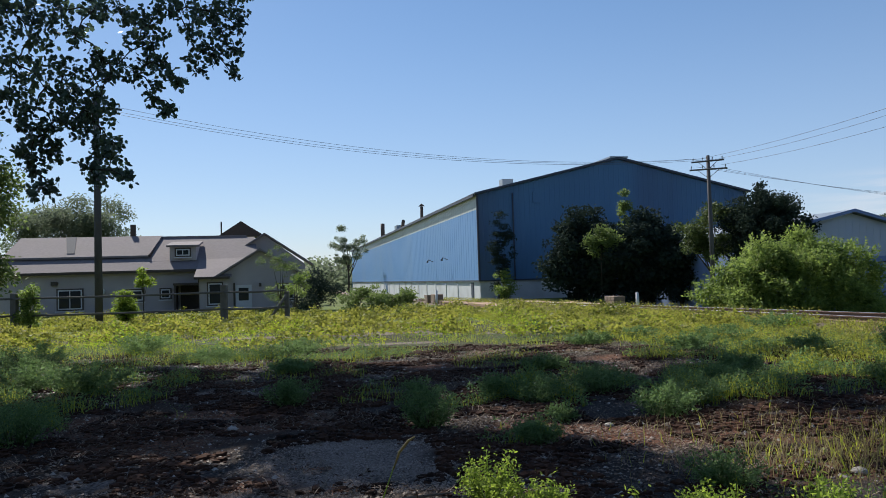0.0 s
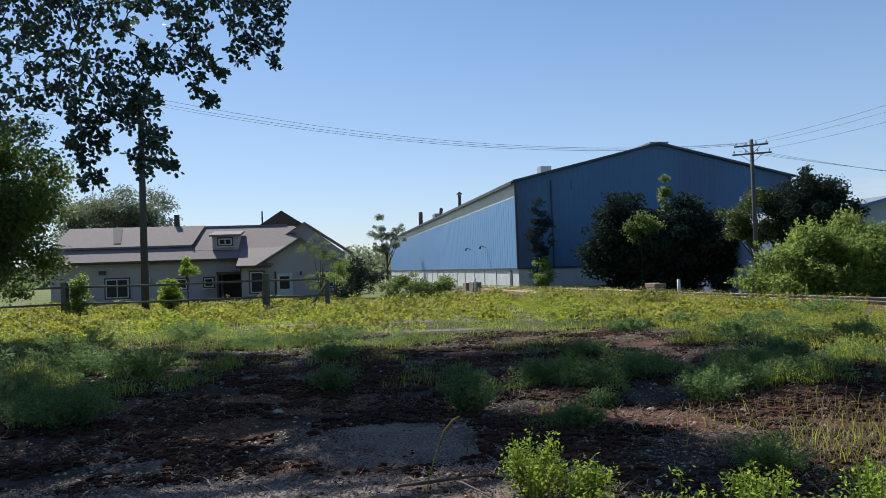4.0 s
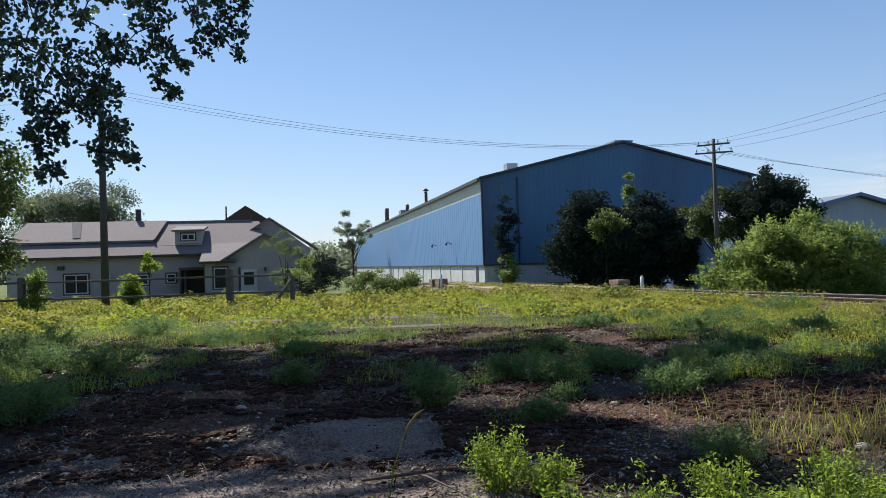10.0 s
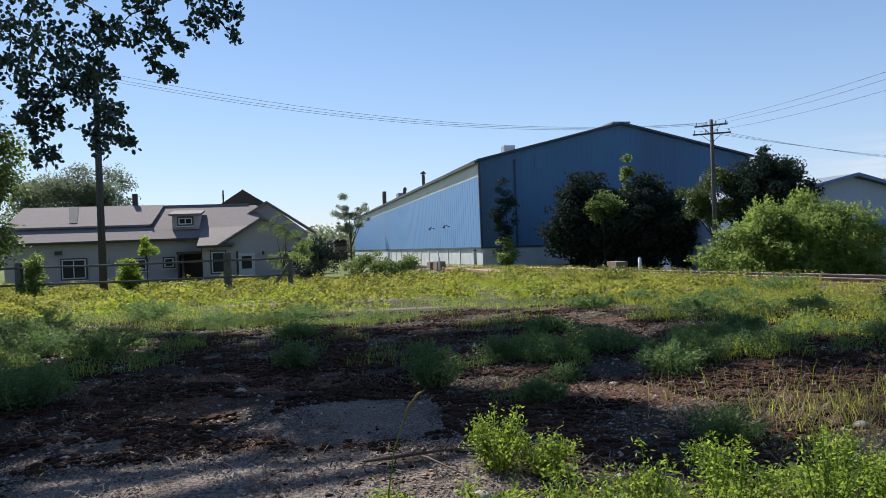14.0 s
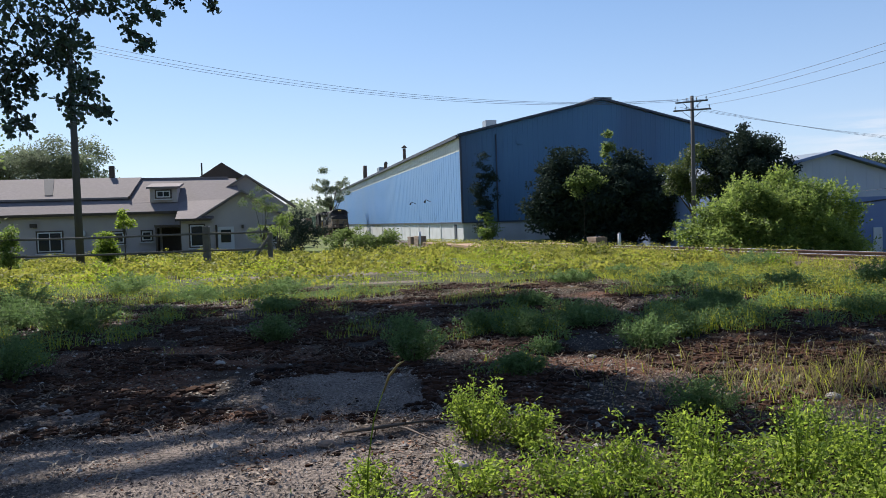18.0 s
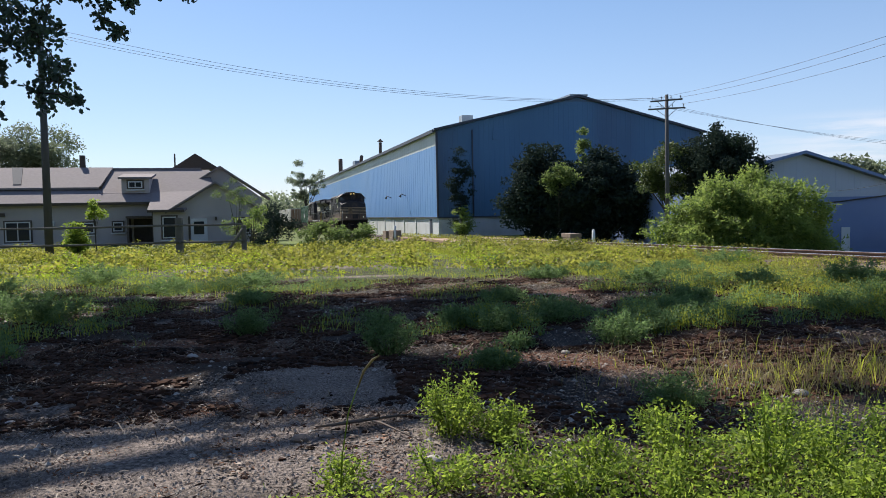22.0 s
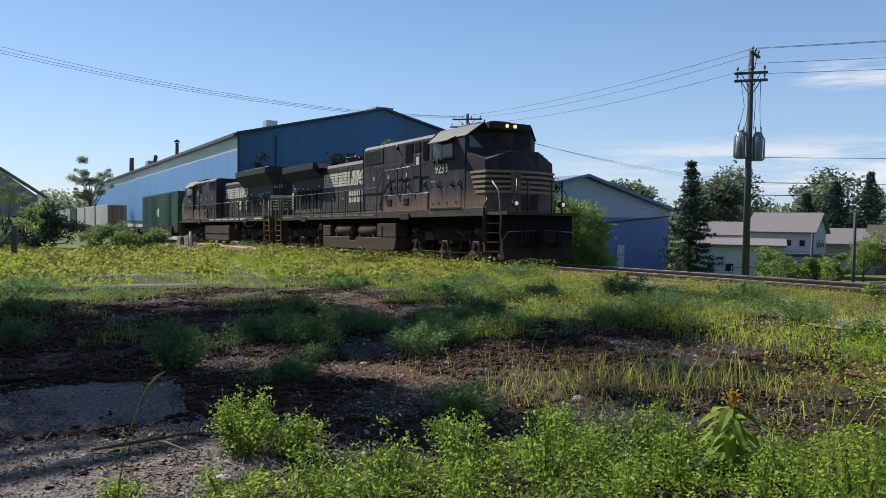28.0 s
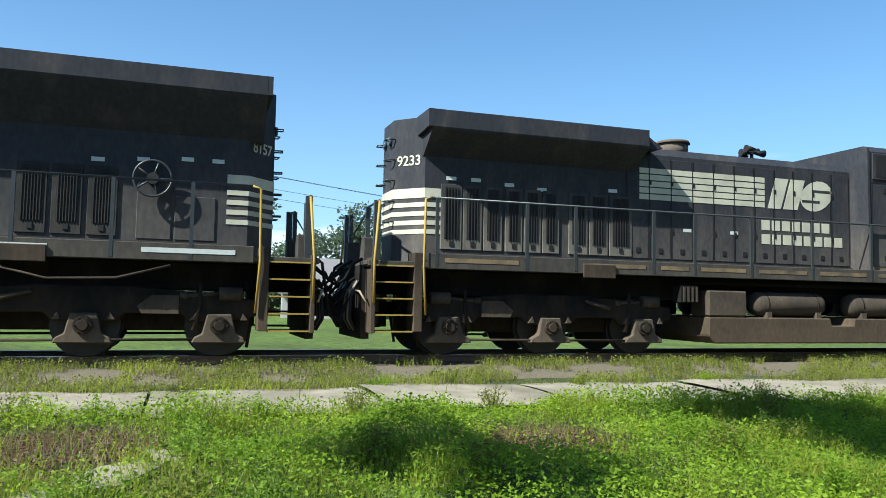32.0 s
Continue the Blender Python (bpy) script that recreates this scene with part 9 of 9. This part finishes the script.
def build_well_car(panel_m, label_c, length, c_len):
    """An intermodal car, empty or carrying one container."""
    c = empty("container_car", Matrix.Identity(4), label_c, "freight car", "container cars of the train")
    part("car_sill", box(0.4, length - 0.4, -1.35, 1.35, 0.75, 1.05, 0.03), M_TRUCK, c)
    for s in (1, -1):
        part("well_side", prism([(2.6, 0.35), (length - 2.6, 0.35), (length - 2.3, 1.3), (2.3, 1.3)], min(s * 1.36, s * 1.46), max(s * 1.36, s * 1.46)), M_TRUCK, c)
    for x in (1.6, length - 1.6):
        t = part("truck", box(x - 1.1, x + 1.1, -1.1, 1.1, 0.42, 0.72, 0.04), M_TRUCK, c)
        for dx in (-0.85, 0.85):
            bm = tube((x + dx, -0.86, 0.46), (x + dx, 0.86, 0.46), 0.08, seg=8)
            for s in (1, -1):
                add_tube(bm, (x + dx, s * 0.7, 0.46), (x + dx, s * 0.84, 0.46), 0.46, seg=18)
            part("wheelset", bm, M_WHEEL, t)
    for x in (0.0, length):
        part("coupler", box(x - 0.4, x + 0.4, -0.15, 0.15, 0.7, 0.98), M_TRUCK, c)
    if panel_m is None:
        return c
    x0 = (length - c_len) / 2
    z0, z1 = 1.08, 4.32
    k = part("container", box(x0, x0 + c_len, -1.2, 1.2, z0, z1, 0.02), panel_m, c)
    for s in (1, -1):
        n = int(c_len / 0.45)
        for i in range(n):
            xa = x0 + 0.25 + i * (c_len - 0.5) / n
            side_box(k, "rib", s, xa, xa + 0.2, 1.2, 1.235, z0 + 0.15, z1 - 0.12, panel_m)
        for xa in (x0, x0 + c_len - 0.18, x0 + 1.9):
            side_box(k, "post", s, xa, xa + 0.18, 1.2, 1.245, z0, z1, panel_m)
        side_box(k, "top_rail", s, x0, x0 + c_len, 1.2, 1.245, z1 - 0.11, z1 + 0.01, panel_m)
        side_box(k, "bottom_rail", s, x0, x0 + c_len, 1.2, 1.245, z0, z0 + 0.14, panel_m)
        ex = x0 + c_len * 0.5
        side_box(k, "emblem", s, ex - 0.35, ex + 0.1, 1.246, 1.25, z0 + 1.1, z0 + 1.9, M_STICKER)
        side_box(k, "lettering_bar", s, ex + 0.25, ex + 0.8, 1.246, 1.25, z0 + 1.55, z0 + 1.75, M_STICKER)
        side_box(k, "lettering_bar", s, ex + 0.25, ex + 0.7, 1.246, 1.25, z0 + 1.25, z0 + 1.45, M_STICKER)
    for xx in (x0 - 0.03, x0 + c_len):
        for j in range(2):
            part("end_door", box(xx, xx + 0.03, -1.15 + j * 1.16, -0.02 + j * 1.16, z0 + 0.1, z1 - 0.1), M_RUSTDOOR if panel_m is M_CONTW else panel_m, k)
        for j in range(4):
            y = -0.95 + j * 0.62
            part("lock_rod", tube((xx + (-0.03 if xx < 5 else 0.06), y, z0 + 0.1), (xx + (-0.03 if xx < 5 else 0.06), y, z1 - 0.1), 0.025, seg=6), panel_m, k)
    return c


M_CONTG = mat("green_container", (0.025, 0.085, 0.05), 0.55, 0, 0.4, 0.2, 1.2, 0.05, 20, (0.06, 0.07, 0.05), 0.6, 0.4)
M_CONTW = mat("white_container", (0.60, 0.58, 0.53), 0.6, 0, 0.4, 0.12, 1.2, 0.05, 20, (0.42, 0.33, 0.24), 0.7, 0.6, streak=True)
M_RUSTDOOR = mat("rusted_doors", (0.24, 0.12, 0.06), 0.85, 0, 0.2, 0.4, 2.0, 0.2, 20, (0.36, 0.28, 0.22), 1.0, 0.6, streak=True)
TRAIN = []
LEAD = build_loco("9233")
TRAIN.append((LEAD, 0.0, False))
TRAIL = build_loco("8157", True)
TRAIN.append((TRAIL, 46.05, True))
car_g = build_well_car(M_CONTG, "container car loaded with a green ribbed container", 18.4, 16.15)
TRAIN.append((car_g, 46.2, False))
TRAIN.append((build_well_car(None, "empty dark intermodal well car", 27.6, 0.0), 64.9, False))
car_w = build_well_car(M_CONTW, "container car loaded with a dirty white container with rusted doors", 18.4, 16.15)
TRAIN.append((car_w, 92.8, False))
for i in range(11):
    TRAIN.append((copy_thing(car_g if i % 4 == 2 else car_w, Matrix.Identity(4)), 111.4 + i * 18.6, False))


def train_front(t):
    """Metres that the train's front has gone past the spot nearest the viewer."""
    ts = [0.0, 19.0, 23.0, 26.5, 28.0, 28.5, 29.0, 29.5, 30.0, 30.5, 31.0, 31.5, 32.0]
    fs = [-345.0, -123.4, -76.7, -37.2, -20.1, -14.06, -8.06, -2.15, 3.74, 9.63, 15.40, 21.06, 26.73]
    return float(np.interp(t, ts, fs))


def motions():
    slope = math.degrees(math.atan(-GRADE))
    turn = 90 + math.degrees(TRACK_TURN)
    keys = [0.0, 6.0, 12.0, 19.0, 23.0, 26.5, 28.0, 29.0, 30.0, 31.0, 32.0]
    for thing, back, flip in TRAIN:
        rows = []
        for t in keys:
            a = back - train_front(t)
            p = at(a, bend(a), rail_z(a))
            dip = slope if a < 110 else 0.0
            run = -20.0 if flip else 20.0
            swing = math.degrees(math.atan((bend(a + run) - bend(a)) / run))
            rows.append((t, pose(p.x, p.y, p.z, 0, -dip if flip else dip, turn - swing + (180 if flip else 0))))
        walk(thing, rows)
    # wheels turn with the way that the train has gone
    start = train_front(16.0)
    for wset, x in SPIN:
        flip = wset.parent.parent is TRAIL
        rows = []
        t = 0.0
        while t <= 32.001:
            roll = math.degrees(max(0.0, train_front(t) - start) / 0.533)
            m = Matrix.Translation((x, 0, 0.533)) @ Matrix.Rotation(radians((roll if flip else -roll) % 360.0), 4, "Y")
            rows.append((t, m))
            t = round(t + (16.0 if t < 16.0 else 1 / 15), 6)
        walk(wset, rows)


motions()
